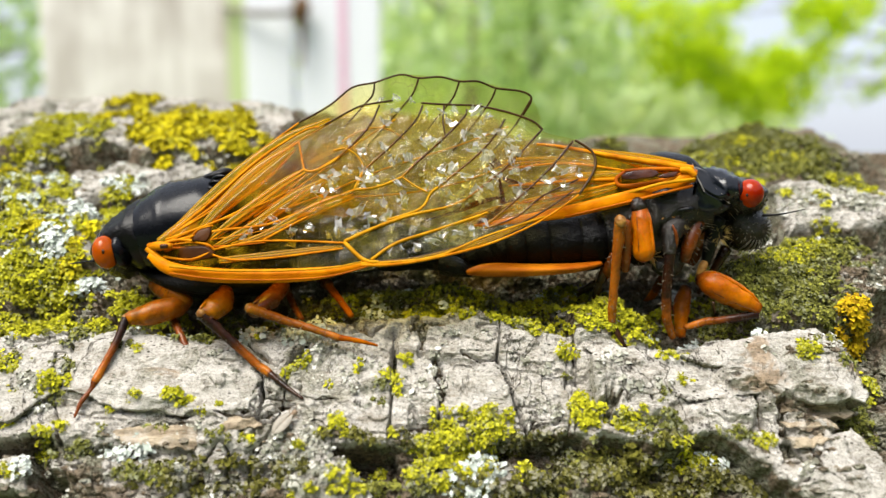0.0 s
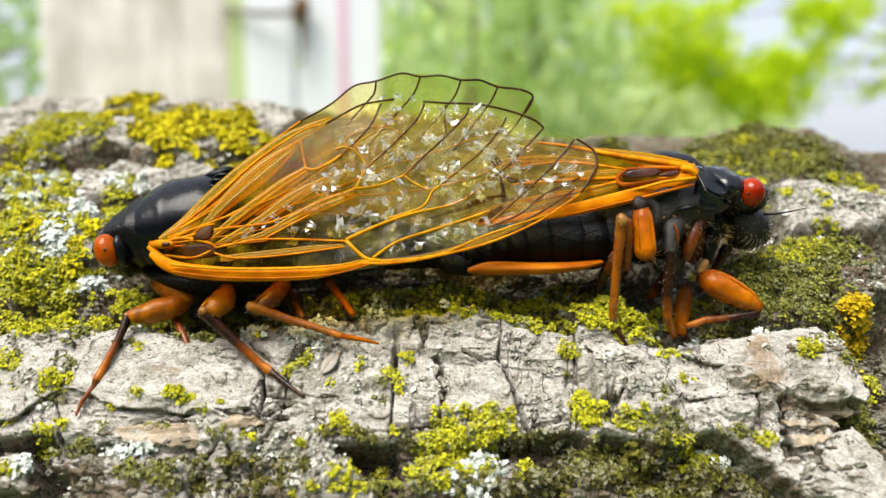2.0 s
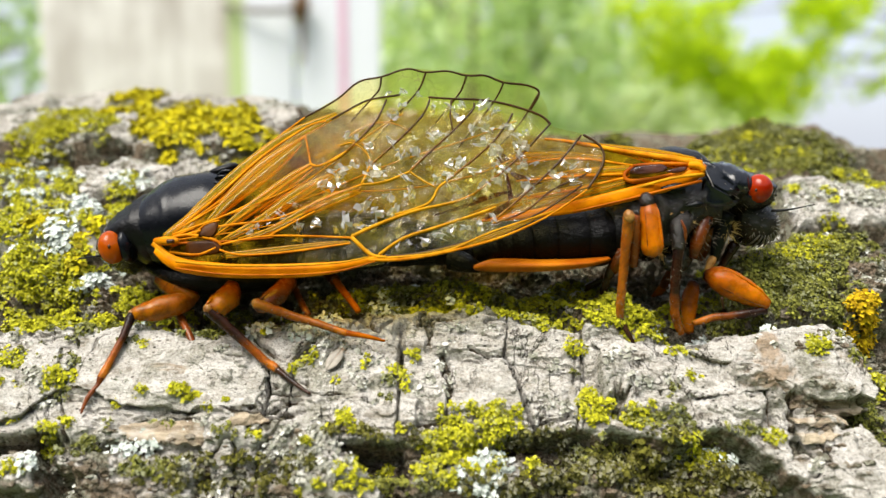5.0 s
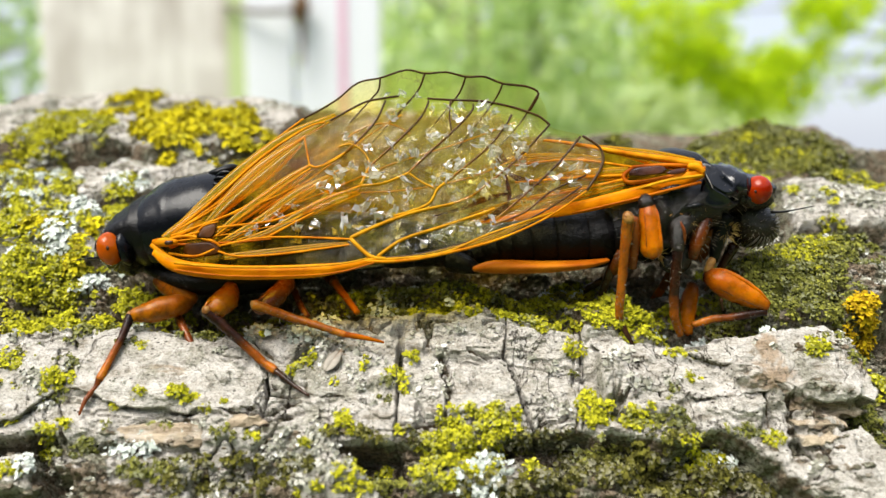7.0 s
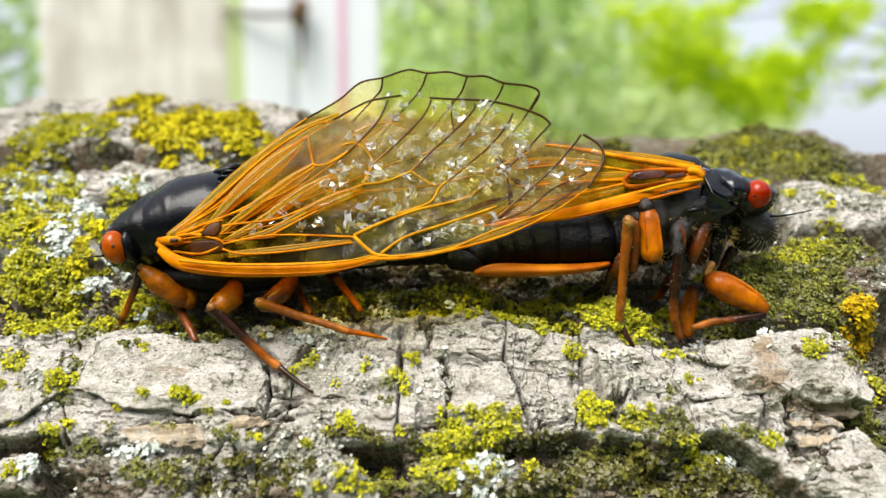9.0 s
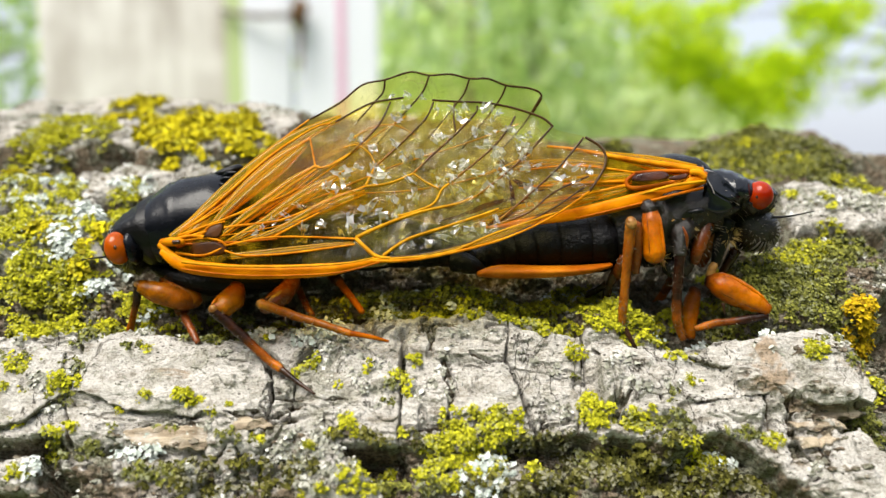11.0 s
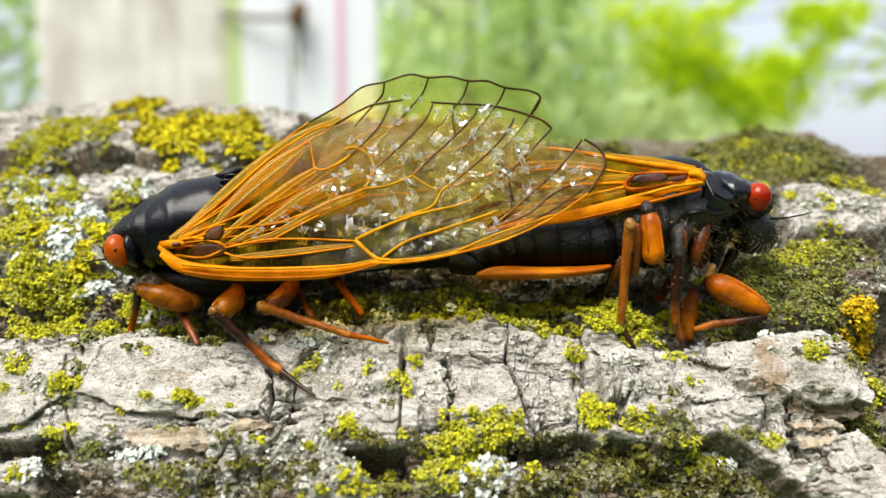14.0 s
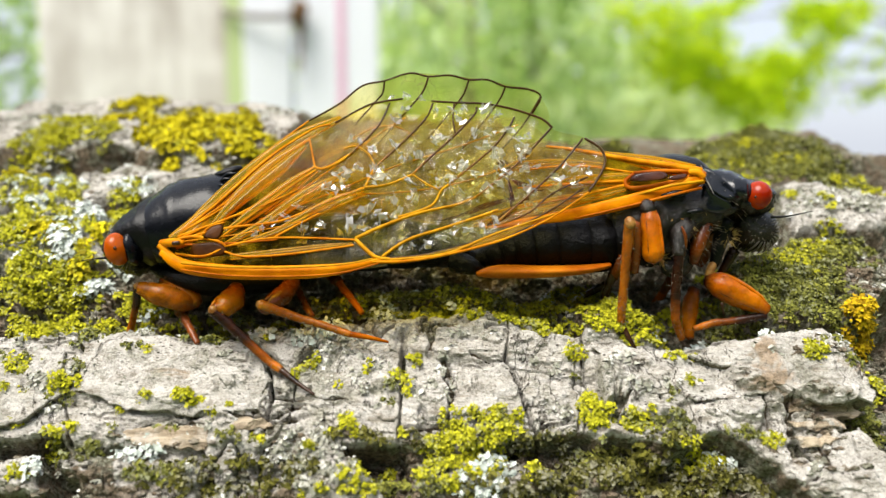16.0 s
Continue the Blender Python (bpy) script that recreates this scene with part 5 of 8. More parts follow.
def crumples(wing, spots, seed, spread=True):
    """Crushed clear film, glints put into its white: small sheets folded into many facets, each spot is (centre, size).
    """
    rnd = random.Random(seed)
    film, rims = [], []
    near = [((c[0] + rnd.gauss(0, 1.0), c[1] + rnd.gauss(0, 1.0), c[2]), z * rnd.uniform(0.5, 0.95)) for c, z in spots if c[0] > 9.5 for _ in range(2)]
    for centre, size in spots + (near if spread else []):
        n, size = 5, 1.15 * size
        turn, squash = rnd.uniform(0, 6.28), rnd.uniform(0.5, 0.95)
        ca, sa = math.cos(turn), math.sin(turn)
        pts = []
        for i in range(n):
            for j in range(n):
                a = (i / (n - 1) * 2 - 1 + rnd.uniform(-0.22, 0.22)) * size * 0.95
                b = (j / (n - 1) * 2 - 1 + rnd.uniform(-0.22, 0.22)) * size * 0.95 * squash
                pts.append((centre[0] + a * ca - b * sa, centre[1] + a * sa + b * ca, centre[2] + 0.09 + rnd.uniform(-0.22, 0.34) * size))
        shards = []
        for i in range(n - 1):
            for j in range(n - 1):
                if math.hypot(i - 1.5, j - 1.5) > 1.3 + rnd.uniform(-0.7, 0.8):
                    continue
                k = i * n + j
                shards += [(k, k + n, k + 1), (k + 1, k + n, k + n + 1)] if rnd.random() < 0.5 else [(k, k + n, k + n + 1), (k, k + n + 1, k + 1)]
        film.append((pts, shards))
        # thin white lines paint glints on some of the folds
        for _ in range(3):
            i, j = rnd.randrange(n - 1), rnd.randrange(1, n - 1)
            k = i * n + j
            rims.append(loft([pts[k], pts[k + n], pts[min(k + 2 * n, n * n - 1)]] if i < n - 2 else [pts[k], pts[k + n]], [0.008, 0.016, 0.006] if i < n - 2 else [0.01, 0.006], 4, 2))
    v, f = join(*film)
    mesh_object("crumpled_glint_film", v, f, GLINT_FILM, wing, "crumpled clear film with glints put into its white colour", smooth=False)["kind"] = "stuff"
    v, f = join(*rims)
    mesh_object("glint_line", v, f, GLINT_WHITE, wing)["kind"] = "stuff"


def streak(wing, points, widths, material=None):
    """A broad amber fold of the wing skin, pleated lengthwise into fine ribs."""
    line = [Vector(q) for q in points]
    pieces = [[], []]
    for k, (shift, share) in enumerate(((-0.8, 0.2), (-0.3, 0.42), (0.15, 0.16), (0.6, 0.42), (0.98, 0.14))):
        path = []
        for i, q in enumerate(line):
            tang = (line[min(i + 1, len(line) - 1)] - line[max(i - 1, 0)]).normalized()
            side = Vector((0, 0, 1)).cross(tang).normalized()
            path.append(tuple(q + side * (shift * widths[i]) + Vector((0, 0, 0.03 + 0.015 * (k % 2)))))
        pieces[k % 2].append(loft(path, [(share * w, 0.035) for w in widths], 7, 4))
    for ribs, tone in zip(pieces, (material or STREAK, material or PLEAT)):
        v, f = join(*ribs)
        mesh_object("wing_fold", v, f, tone, wing)


def sculpt(ob, amount, size, seed):
    """Uneven hollows and swellings on a body part, sizes in mm."""
    normals = [v.normal.copy() for v in ob.data.vertices]
    for v, n in zip(ob.data.vertices, normals):
        p = v.co / (size * MM) + Vector((seed * 7.3, 0, 0))
        k = noise.fractal(p, 0.8, 2.1, 3) - 0.8 * math.exp(-(noise.noise(p * 0.8) / 0.09) ** 2)
        v.co = v.co + n * (amount * MM * k)
    return ob


def knee(parent, centre, radius, material):
    v, f = ball(centre, (radius * 0.8, radius * 0.95, radius * 0.85), 20)
    mesh_object("knee_joint", v, f, material, parent)


def spines(parent, points, radius, count, seed, material):
    """Short stiff bristles along a shin."""
    rnd = random.Random(seed)
    line = spline(points, 10)
    pieces = []
    for _ in range(count):
        p = Vector(rnd.choice(line)[:3]) + Vector((rnd.uniform(-0.2, 0.2), rnd.uniform(-0.2, 0.2), 0))
        d = Vector((rnd.gauss(0, 1), rnd.gauss(0, 0.6) - 0.3, rnd.gauss(0.3, 0.6))).normalized()
        pieces.append(loft([p + d * radius * 0.7, p + d * (radius + rnd.uniform(0.12, 0.3))], [0.03, 0.008], 3, 1))
    v, f = join(*pieces)
    mesh_object("bristles", v, f, material, parent)["kind"] = "stuff"


def leg(cicada, name, femur, fr, fm, tibia, tr, tm, tarsus=None, sm=None, coxa=None, cr=None):
    top = sculpt(tube(name, femur, fr, fm, cicada, sides=20, steps=9), 0.07 * max(fr), 0.9, len(cicada.children))
    swell = max(range(len(fr)), key=lambda k: fr[k])
    if fr[swell] > 0.6 and len(femur) > 3:
        # a raised keel along the upper edge and a dark seam along the lower one
        for side, name_, tone, r in ((0.72, "keel", fm, 0.12), (-0.62, "seam", RUST, 0.04)):
            path = []
            for k, q in enumerate(femur):
                tang = (Vector(femur[min(k + 1, len(femur) - 1)]) - Vector(femur[max(k - 1, 0)])).normalized()
                up = Vector((0, 0, 1)).cross(tang).normalized()
                up = up if up.y > 0 or (abs(up.y) < 0.3 and up.x > 0) else -up
                path.append(tuple(Vector(q) + up * (side * fr[k]) + Vector((0, 0, fr[k] * math.sqrt(1 - side * side) * 0.97))))
            tube(name_, path, [r * 0.5] + [r] * (len(path) - 2) + [r * 0.5], tone, top, sides=8)
    if coxa:
        tube("coxa", coxa, cr, BLACK, top)
    sculpt(tube("tibia", tibia, tr, tm, top, sides=14, steps=9), 0.12 * max(tr), 0.55, len(cicada.children) + 3)
    spines(top, tibia, tr[0], 60, len(cicada.children), HAIR)
    if tarsus:
        tube("tarsus", tarsus, [tr[-1] * 0.9] + [tr[-1] * 0.7] * (len(tarsus) - 2) + [tr[-1] * 0.35], sm or DARK_LEG, top, sides=8)
    return top


def rings(cicada, points, radii, count):
    """Overlapping ring plates of an abdomen, each a part of its own."""
    line = spline([tuple(q) + r for q, r in zip(points, radii)], 8)
    n = len(line)
    for k in range(count):
        a, b = (n - 1) * k / count, (n - 1) * (k + 1.12) / count
        pts, rr = [], []
        for i in range(4):
            p = a + (b - a) * i / 3
            j = min(int(p), n - 2)
            q = line[j] + (line[j + 1] - line[j]) * min(p - j, 1.0)
            g = (0.93, 1.0, 1.02, 0.97)[i]
            pts.append(tuple(q[:3]))
            rr.append((q[3] * g, q[4] * g))
        v, f = loft(pts, rr, 26, 3, 0.006, k, False)
        mesh_object("abdomen_ring", v, f, MATTE_BLACK, cicada)


def hairs(cicada, spots, length, material, seed):
    """A fuzz of fine bristles: rows of (centre, radius, count)."""
    rnd = random.Random(seed)
    pieces = []
    for centre, radius, count in spots:
        for _ in range(count):
            d = Vector((rnd.gauss(0, 1), rnd.gauss(0, 1), abs(rnd.gauss(0, 1)) + 0.3)).normalized()
            p = Vector(centre) + Vector((d.x * radius[0], d.y * radius[1], d.z * radius[2]))
            bend = Vector((rnd.uniform(-0.5, 0.5), -0.5, rnd.uniform(-0.3, 0.3)))
            e = length * rnd.uniform(0.5, 1.3)
            pieces.append(loft([p, p + d * e * 0.5 + bend * e * 0.1, p + d * e + bend * e * 0.4], [0.022, 0.016, 0.006], 3, 1))
    v, f = join(*pieces)
    ob = mesh_object("bristles", v, f, material, cicada)
    ob["kind"] = "stuff"


def left_cicada():
    c = blank("cicada", (-19.73, -2.56, -1.00))
    tagged(c, "black cicada with folded orange-veined clear wings and orange-red eyes", "cicada", "mating cicadas")
    # body
    sculpt(tube("pronotum", [(-5.39, 2.87, 0.00), (-4.69, 3.13, 0.00), (-3.69, 3.39, 0.00), (-2.69, 3.56, 0.00), (-1.96, 3.65, 0.00)],
         [(1.1, 3.2), (1.7, 4.0), (2.3, 4.3), (2.85, 4.4), (2.8, 4.2)], BLACK, c, "dull black collar behind the head", 48, 12), 0.1, 1.4, 1)
    sculpt(tube("mesonotum", [(-2.95, 3.56, 0.00), (-1.96, 3.69, 0.00), (-0.65, 3.91, 0.00), (0.87, 4.17, 0.00), (2.39, 4.26, 0.00), (3.91, 3.69, 0.00), (5.65, 2.82, 0.00)],
         [(2.5, 4.2), (3.2, 4.4), (3.7, 4.5), (3.85, 4.6), (3.8, 4.5), (2.9, 3.8), (2.0, 3.0)], GLOSS_BLACK, c, "glossy black humped back", 52, 12), 0.07, 2.2, 2)
    tube("back_ridge", [(1.82, 7.91, 0.00), (2.54, 8.03, 0.50), (3.04, 8.17, 0.00), (3.34, 7.78, -0.50)], [(0.2, 0.8), (0.45, 1.3), (0.5, 1.2), (0.2, 0.6)], BLACK, c, "", 14)
    for a, b, r in (((2.43, 7.56, 2.00), (3.64, 7.94, 2.40), 0.22), ((2.30, 7.19, 2.40), (3.34, 7.49, 2.80), 0.2), ((2.26, 6.74, 2.80), (3.12, 6.96, 3.20), 0.18), ((1.69, 6.22, 3.20), (2.92, 6.48, 3.60), 0.16)):
        tube("back_fold", [a, [(a[n] + b[n]) / 2 + (0, 0.12, 0.1)[n] for n in range(3)], b], [r * 0.3, r * 0.75, r * 0.3], GLOSS_BLACK, c, sides=10)
    sculpt(tube("head", [(-5.82, 2.95, 0.00), (-5.39, 2.82, 0.00), (-4.56, 2.61, 0.00), (-3.69, 2.39, 0.00)], [(1.1, 2.6), (1.9, 4.0), (2.2, 3.8), (2.1, 3.0)], FACE, c, "", 40, 10), 0.12, 0.9, 3)
    for k, w in enumerate((3.1, -5.0)):
        v, f = ball((-4.41, 2.32, 4.10), (0.86, 1.22, 1.05), 12)
        eye_k = mesh_object("eye", [(a, b, d + w - 3.1) for a, b, d in v], f, ORANGE_EYE, c, "bulging orange-red compound eye")
        eye = eye_k if k == 0 else eye
    v, f = ball((-4.18, 2.36, 5.08), (0.13, 0.16, 0.06), 0, 8, 10)
    mesh_object("eye_spot", v, f, DARK_LEG, eye)
    v, f = ball((-3.5, 2.42, 3.55), (0.62, 1.32, 1.2), 12)
    sculpt(mesh_object("eye_socket", v, f, GLOSS_BLACK, c), 0.06, 0.6, 8)
    tube("antenna", [(-5.06, 1.71, 4.00), (-5.77, 1.64, 4.40), (-6.79, 1.48, 4.60)], [0.1, 0.06, 0.03], BLACK, c, sides=6)
    rings(c, [(4.34, 2.61, 0.00), (8.26, 2.62, 0.00), (13.47, 2.85, 0.00), (17.81, 2.6, 0.00), (19.99, 2.05, 0.00), (21.51, 1.4, 0.00)],
          [(2.8, 3.9), (2.6, 3.7), (2.15, 3.2), (1.7, 2.5), (1.2, 1.7), (0.6, 0.9)], 9)
    tube("tail_segment", [(19.98, 1.41, 1.00), (21.04, 1.08, 1.50), (21.93, 0.74, 1.50)], [(0.9, 1.4), (0.7, 1.1), (0.35, 0.5)], MATTE_BLACK, c, "", 14)
    tube("underside", [(-2.82, 0.87, 0.00), (0.00, 0.00, 0.00), (3.91, -0.22, 0.00), (8.26, 0.00, 0.00)], [(0.5, 2.0), (1.1, 3.0), (1.0, 3.0), (0.5, 2.0)], MATTE_BLACK, c, "", 16)
    # wings
    near = membrane("forewing", [(-0.32, 2.01, 5.51), (2.00, 0.73, 5.97), (6.71, 0.38, 6.10), (12.54, 0.81, 5.94), (17.21, 1.58, 5.66), (22.34, 2.72, 5.26), (26.37, 4.40, 4.67), (29.49, 6.45, 3.97), (30.84, 8.43, 3.31), (30.71, 9.63, 2.92), (29.44, 10.58, 2.61), (27.27, 11.15, 2.43), (26.26, 12.11, 2.12), (24.18, 12.82, 1.90), (22.09, 13.27, 1.76), (18.29, 13.45, 1.70), (15.97, 13.58, 1.66), (13.24, 13.05, 1.83), (10.99, 11.72, 2.25), (9.14, 11.15, 2.43), (6.00, 8.77, 3.20), (2.65, 5.42, 4.32), (0.46, 3.60, 4.95)],
                    c, "clear crinkled forewing with orange and dark brown veins", (0.02, 2.41, 5.37), (30.68, 9.20, 3.06))
    tube("costal_band", [(-0.69, 2.13, 5.47), (0.77, 1.19, 5.80), (3.55, 0.77, 5.96), (7.08, 0.65, 6.00), (10.97, 0.81, 5.94), (14.47, 1.50, 5.69)], [(0.3, 0.25), (0.45, 0.3), (0.5, 0.3), (0.45, 0.28), (0.4, 0.22), (0.22, 0.14)], COSTAL, near, "broad orange leading edge", 12)
    vein(near, [(-0.92, 2.60, 5.30), (0.73, 1.50, 5.69), (3.92, 1.04, 5.86), (8.61, 1.04, 5.86), (12.51, 1.27, 5.78), (14.85, 1.66, 5.64)], 0.3, 0.14, AMBER)
    vein(near, [(14.08, 1.43, 5.72), (17.21, 1.58, 5.66), (22.34, 2.72, 5.26), (26.37, 4.40, 4.67), (29.49, 6.45, 3.97)], 0.15, 0.07, AMBER)
    vein(near, [(14.85, 1.70, 5.62), (17.99, 2.01, 5.51), (22.35, 3.24, 5.08), (26.19, 4.85, 4.52), (29.10, 6.74, 3.87)], 0.07, 0.06, BROWN_VEIN)
    streak(near, [(14.86, 1.58, 5.66), (17.99, 1.82, 5.58), (22.34, 3.00, 5.16), (26.18, 4.61, 4.60)], [0.12, 0.16, 0.16, 0.1])
    vein(near, [(29.49, 6.45, 3.97), (30.71, 8.34, 3.34), (30.63, 9.63, 2.92), (29.44, 10.53, 2.63)], 0.1, 0.1, BROWN_VEIN)
    vein(near, [(-0.23, 2.80, 5.23), (1.30, 3.20, 5.09), (3.13, 2.88, 5.20), (3.76, 2.52, 5.33)], 0.16, 0.12, AMBER)
    vein(near, [(0.27, 2.01, 5.51), (2.26, 1.82, 5.58), (3.76, 2.52, 5.33)], 0.12, 0.10, AMBER)
    vein(near, [(3.76, 2.52, 5.33), (7.03, 3.12, 5.12), (12.43, 3.00, 5.16), (12.91, 2.92, 5.19)], 0.09, 0.10, AMBER)
    vein(near, [(3.70, 2.15, 5.46), (5.20, 1.80, 5.58), (8.54, 2.01, 5.51), (12.73, 2.60, 5.30)], 0.1, 0.08, AMBER)
    vein(near, [(12.83, 3.00, 5.16), (14.18, 1.82, 5.58), (15.25, 1.62, 5.65)], 0.15, 0.15, GOLD_VEIN)
    vein(near, [(12.82, 3.08, 5.13), (14.78, 4.00, 4.81), (17.36, 4.93, 4.49), (19.89, 5.50, 4.29), (21.34, 6.08, 4.10)], 0.14, 0.09, GOLD_VEIN)
    vein(near, [(21.34, 6.08, 4.10), (24.24, 8.43, 3.31), (26.63, 10.93, 2.50), (27.07, 11.45, 2.33)], 0.08, 0.08, VEIN_FADE)
    vein(near, [(14.77, 1.82, 5.58), (16.44, 2.96, 5.17), (19.09, 3.84, 4.87), (21.77, 4.73, 4.56), (22.90, 5.14, 4.42)], 0.12, 0.1, GOLD_VEIN)
    vein(near, [(22.88, 4.32, 4.70), (25.07, 6.16, 4.07), (27.52, 8.43, 3.31), (29.27, 10.49, 2.64)], 0.08, 0.08, VEIN_FADE)
    vein(near, [(15.25, 1.58, 5.66), (19.10, 1.97, 5.52), (22.63, 3.40, 5.02), (26.95, 4.85, 4.52)], 0.12, 0.08, GOLD_VEIN)
    vein(near, [(22.68, 4.00, 4.81), (25.02, 4.89, 4.50), (26.89, 6.37, 4.00), (29.48, 7.58, 3.59)], 0.07, 0.07, VEIN_FADE)
    vein(near, [(0.15, 2.92, 5.19), (3.62, 3.80, 4.88), (6.94, 4.20, 4.74), (8.62, 4.77, 4.54), (10.69, 5.75, 4.21), (13.35, 6.79, 3.86)], 0.12, 0.10, AMBER)
    vein(near, [(13.35, 6.79, 3.86), (15.01, 7.00, 3.79), (16.78, 7.75, 3.54)], 0.1, 0.09, GOLD_VEIN)
    vein(near, [(16.78, 7.75, 3.54), (17.88, 8.90, 3.16), (19.89, 10.80, 2.54), (21.32, 12.38, 2.04), (21.49, 12.96, 1.86)], 0.08, 0.08, VEIN_FADE)
    vein(near, [(13.35, 6.79, 3.86), (13.95, 8.22, 3.38)], 0.1, 0.08, GOLD_VEIN)
    vein(near, [(13.95, 8.22, 3.38), (16.04, 10.23, 2.72), (17.67, 12.03, 2.15), (18.21, 13.27, 1.76)], 0.08, 0.08, VEIN_FADE)
    vein(near, [(15.80, 4.61, 4.60), (18.11, 5.42, 4.32), (18.83, 6.54, 3.94), (19.36, 7.00, 3.79)], 0.1, 0.08, GOLD_VEIN)
    vein(near, [(19.36, 7.00, 3.79), (22.28, 9.45, 2.98), (23.72, 11.15, 2.43), (24.29, 12.16, 2.11)], 0.08, 0.08, VEIN_FADE)
    vein(near, [(16.78, 7.75, 3.54), (17.73, 7.08, 3.76), (18.63, 6.62, 3.91)], 0.07, 0.07, GOLD_VEIN)
    vein(near, [(0.31, 3.20, 5.09), (4.33, 4.77, 4.54), (7.00, 6.45, 3.97), (9.64, 8.34, 3.34)], 0.12, 0.09, AMBER)
    vein(near, [(9.64, 8.34, 3.34), (10.39, 8.22, 3.38), (12.18, 9.28, 3.03)], 0.1, 0.09, AMBER)
    vein(near, [(12.18, 9.28, 3.03), (14.14, 11.41, 2.35), (15.00, 13.27, 1.76)], 0.08, 0.07, VEIN_FADE)
    vein(near, [(9.64, 8.34, 3.34), (9.36, 9.54, 2.95), (9.15, 10.40, 2.67)], 0.09, 0.08, AMBER)
    vein(near, [(0.46, 3.60, 4.95), (2.65, 5.42, 4.32), (6.00, 8.77, 3.20), (9.15, 11.10, 2.44), (10.58, 11.58, 2.29)], 0.14, 0.08, AMBER)
    vein(near, [(0.29, 3.40, 5.02), (3.46, 5.42, 4.32), (6.45, 8.34, 3.34), (9.15, 10.40, 2.67)], 0.10, 0.06, AMBER)
    vein(near, [(10.99, 11.72, 2.25), (13.24, 13.05, 1.83), (14.49, 13.40, 1.72), (15.97, 13.63, 1.65)], 0.07, 0.08, BROWN_VEIN)
    vein(near, [(18.12, 13.45, 1.70), (19.98, 13.32, 1.74), (22.09, 13.23, 1.77), (24.18, 12.82, 1.90), (26.26, 12.07, 2.14), (27.07, 11.36, 2.36)], 0.08, 0.09, BROWN_VEIN)
    vein(near, [(19.81, 13.27, 1.76), (19.73, 12.03, 2.15), (19.89, 10.93, 2.50)], 0.07, 0.07, BROWN_VEIN)
    vein(near, [(0.37, 3.08, 5.13), (2.79, 4.12, 4.77), (5.88, 5.34, 4.35), (9.00, 6.87, 3.83)], 0.09, 0.03, AMBER)
    vein(near, [(0.56, 2.84, 5.22), (3.68, 3.24, 5.08), (6.42, 3.72, 4.91), (9.17, 4.36, 4.68)], 0.07, 0.03, AMBER)
    vein(near, [(0.41, 3.40, 5.02), (2.32, 4.81, 4.53), (5.31, 7.29, 3.69), (8.00, 9.63, 2.92)], 0.09, 0.04, AMBER)
    vein(near, [(1.58, 4.20, 4.74), (4.18, 6.25, 4.04), (6.82, 8.77, 3.20)], 0.06, 0.03, AMBER)
    vein(near, [(0.59, 2.60, 5.30), (4.52, 2.76, 5.24), (7.28, 3.00, 5.16)], 0.09, 0.05, ORANGE)
    tube("wing_hinge", [(-0.84, 2.76, 5.30), (0.02, 2.76, 5.70), (0.92, 2.76, 5.80)], [0.22, 0.32, 0.2], AMBER, near, "orange wing hinge", 14)
    tube("wing_hinge", [(0.29, 2.72, 6.10), (0.75, 2.76, 6.20)], [0.16, 0.14], DARK_LEG, near, "", 10)
    cell("wing_cell", [(1.43, 2.68, 5.45), (3.01, 2.80, 5.45), (3.81, 2.37, 5.50), (3.67, 1.93, 5.55), (2.46, 1.74, 5.60), (1.30, 1.93, 5.55)], CELL, near, "dark cell at the wing base")
    cell("wing_cell", [(2.09, 3.08, 5.30), (2.50, 3.83, 5.10), (3.44, 4.07, 5.05), (3.20, 3.08, 5.30)], CELL, near, "dark cell at the wing base")
    vein(near, [(1.73, 3.00, 5.16), (2.42, 3.88, 4.85), (3.50, 4.20, 4.74)], 0.10, 0.08, AMBER)
    vein(near, [(0.96, 1.36, 6.35), (4.08, 1.09, 6.40), (7.95, 1.05, 6.40), (11.81, 1.24, 6.30), (14.12, 1.67, 6.10)], 0.09, 0.06, GOLD_VEIN)
    vein(near, [(0.98, 0.90, 6.40), (4.11, 0.51, 6.50), (7.97, 0.44, 6.50), (11.82, 0.67, 6.40), (14.52, 1.36, 6.20)], 0.08, 0.06, ORANGE)
    streak(near, [(0.01, 2.76, 5.24), (0.96, 3.40, 5.02), (2.12, 4.81, 4.53), (3.08, 6.00, 4.12)], [0.54, 0.68, 0.41, 0.11])
    streak(near, [(0.51, 3.20, 5.09), (4.10, 7.08, 3.76), (7.96, 10.23, 2.72), (11.39, 12.07, 2.14)], [0.41, 0.51, 0.54, 0.2])
    streak(near, [(2.44, 3.72, 4.91), (4.60, 6.16, 4.07), (6.86, 8.26, 3.37), (8.80, 9.97, 2.81)], [0.14, 0.57, 0.68, 0.27])
    streak(near, [(3.11, 3.00, 5.16), (5.51, 4.93, 4.49), (8.18, 7.00, 3.79), (9.74, 8.13, 3.41)], [0.14, 0.41, 0.46, 0.27])
    streak(near, [(3.93, 2.76, 5.24), (6.38, 4.20, 4.74), (9.05, 6.16, 4.07), (11.40, 7.58, 3.59)], [0.11, 0.32, 0.41, 0.16])
    streak(near, [(4.55, 2.52, 5.33), (7.23, 3.56, 4.96), (10.71, 5.42, 4.32), (13.28, 6.45, 3.97)], [0.08, 0.22, 0.41, 0.27])
    streak(near, [(4.16, 1.74, 5.61), (7.74, 2.13, 5.47), (10.87, 2.52, 5.33), (12.64, 2.68, 5.27)], [0.2, 0.22, 0.16, 0.1])
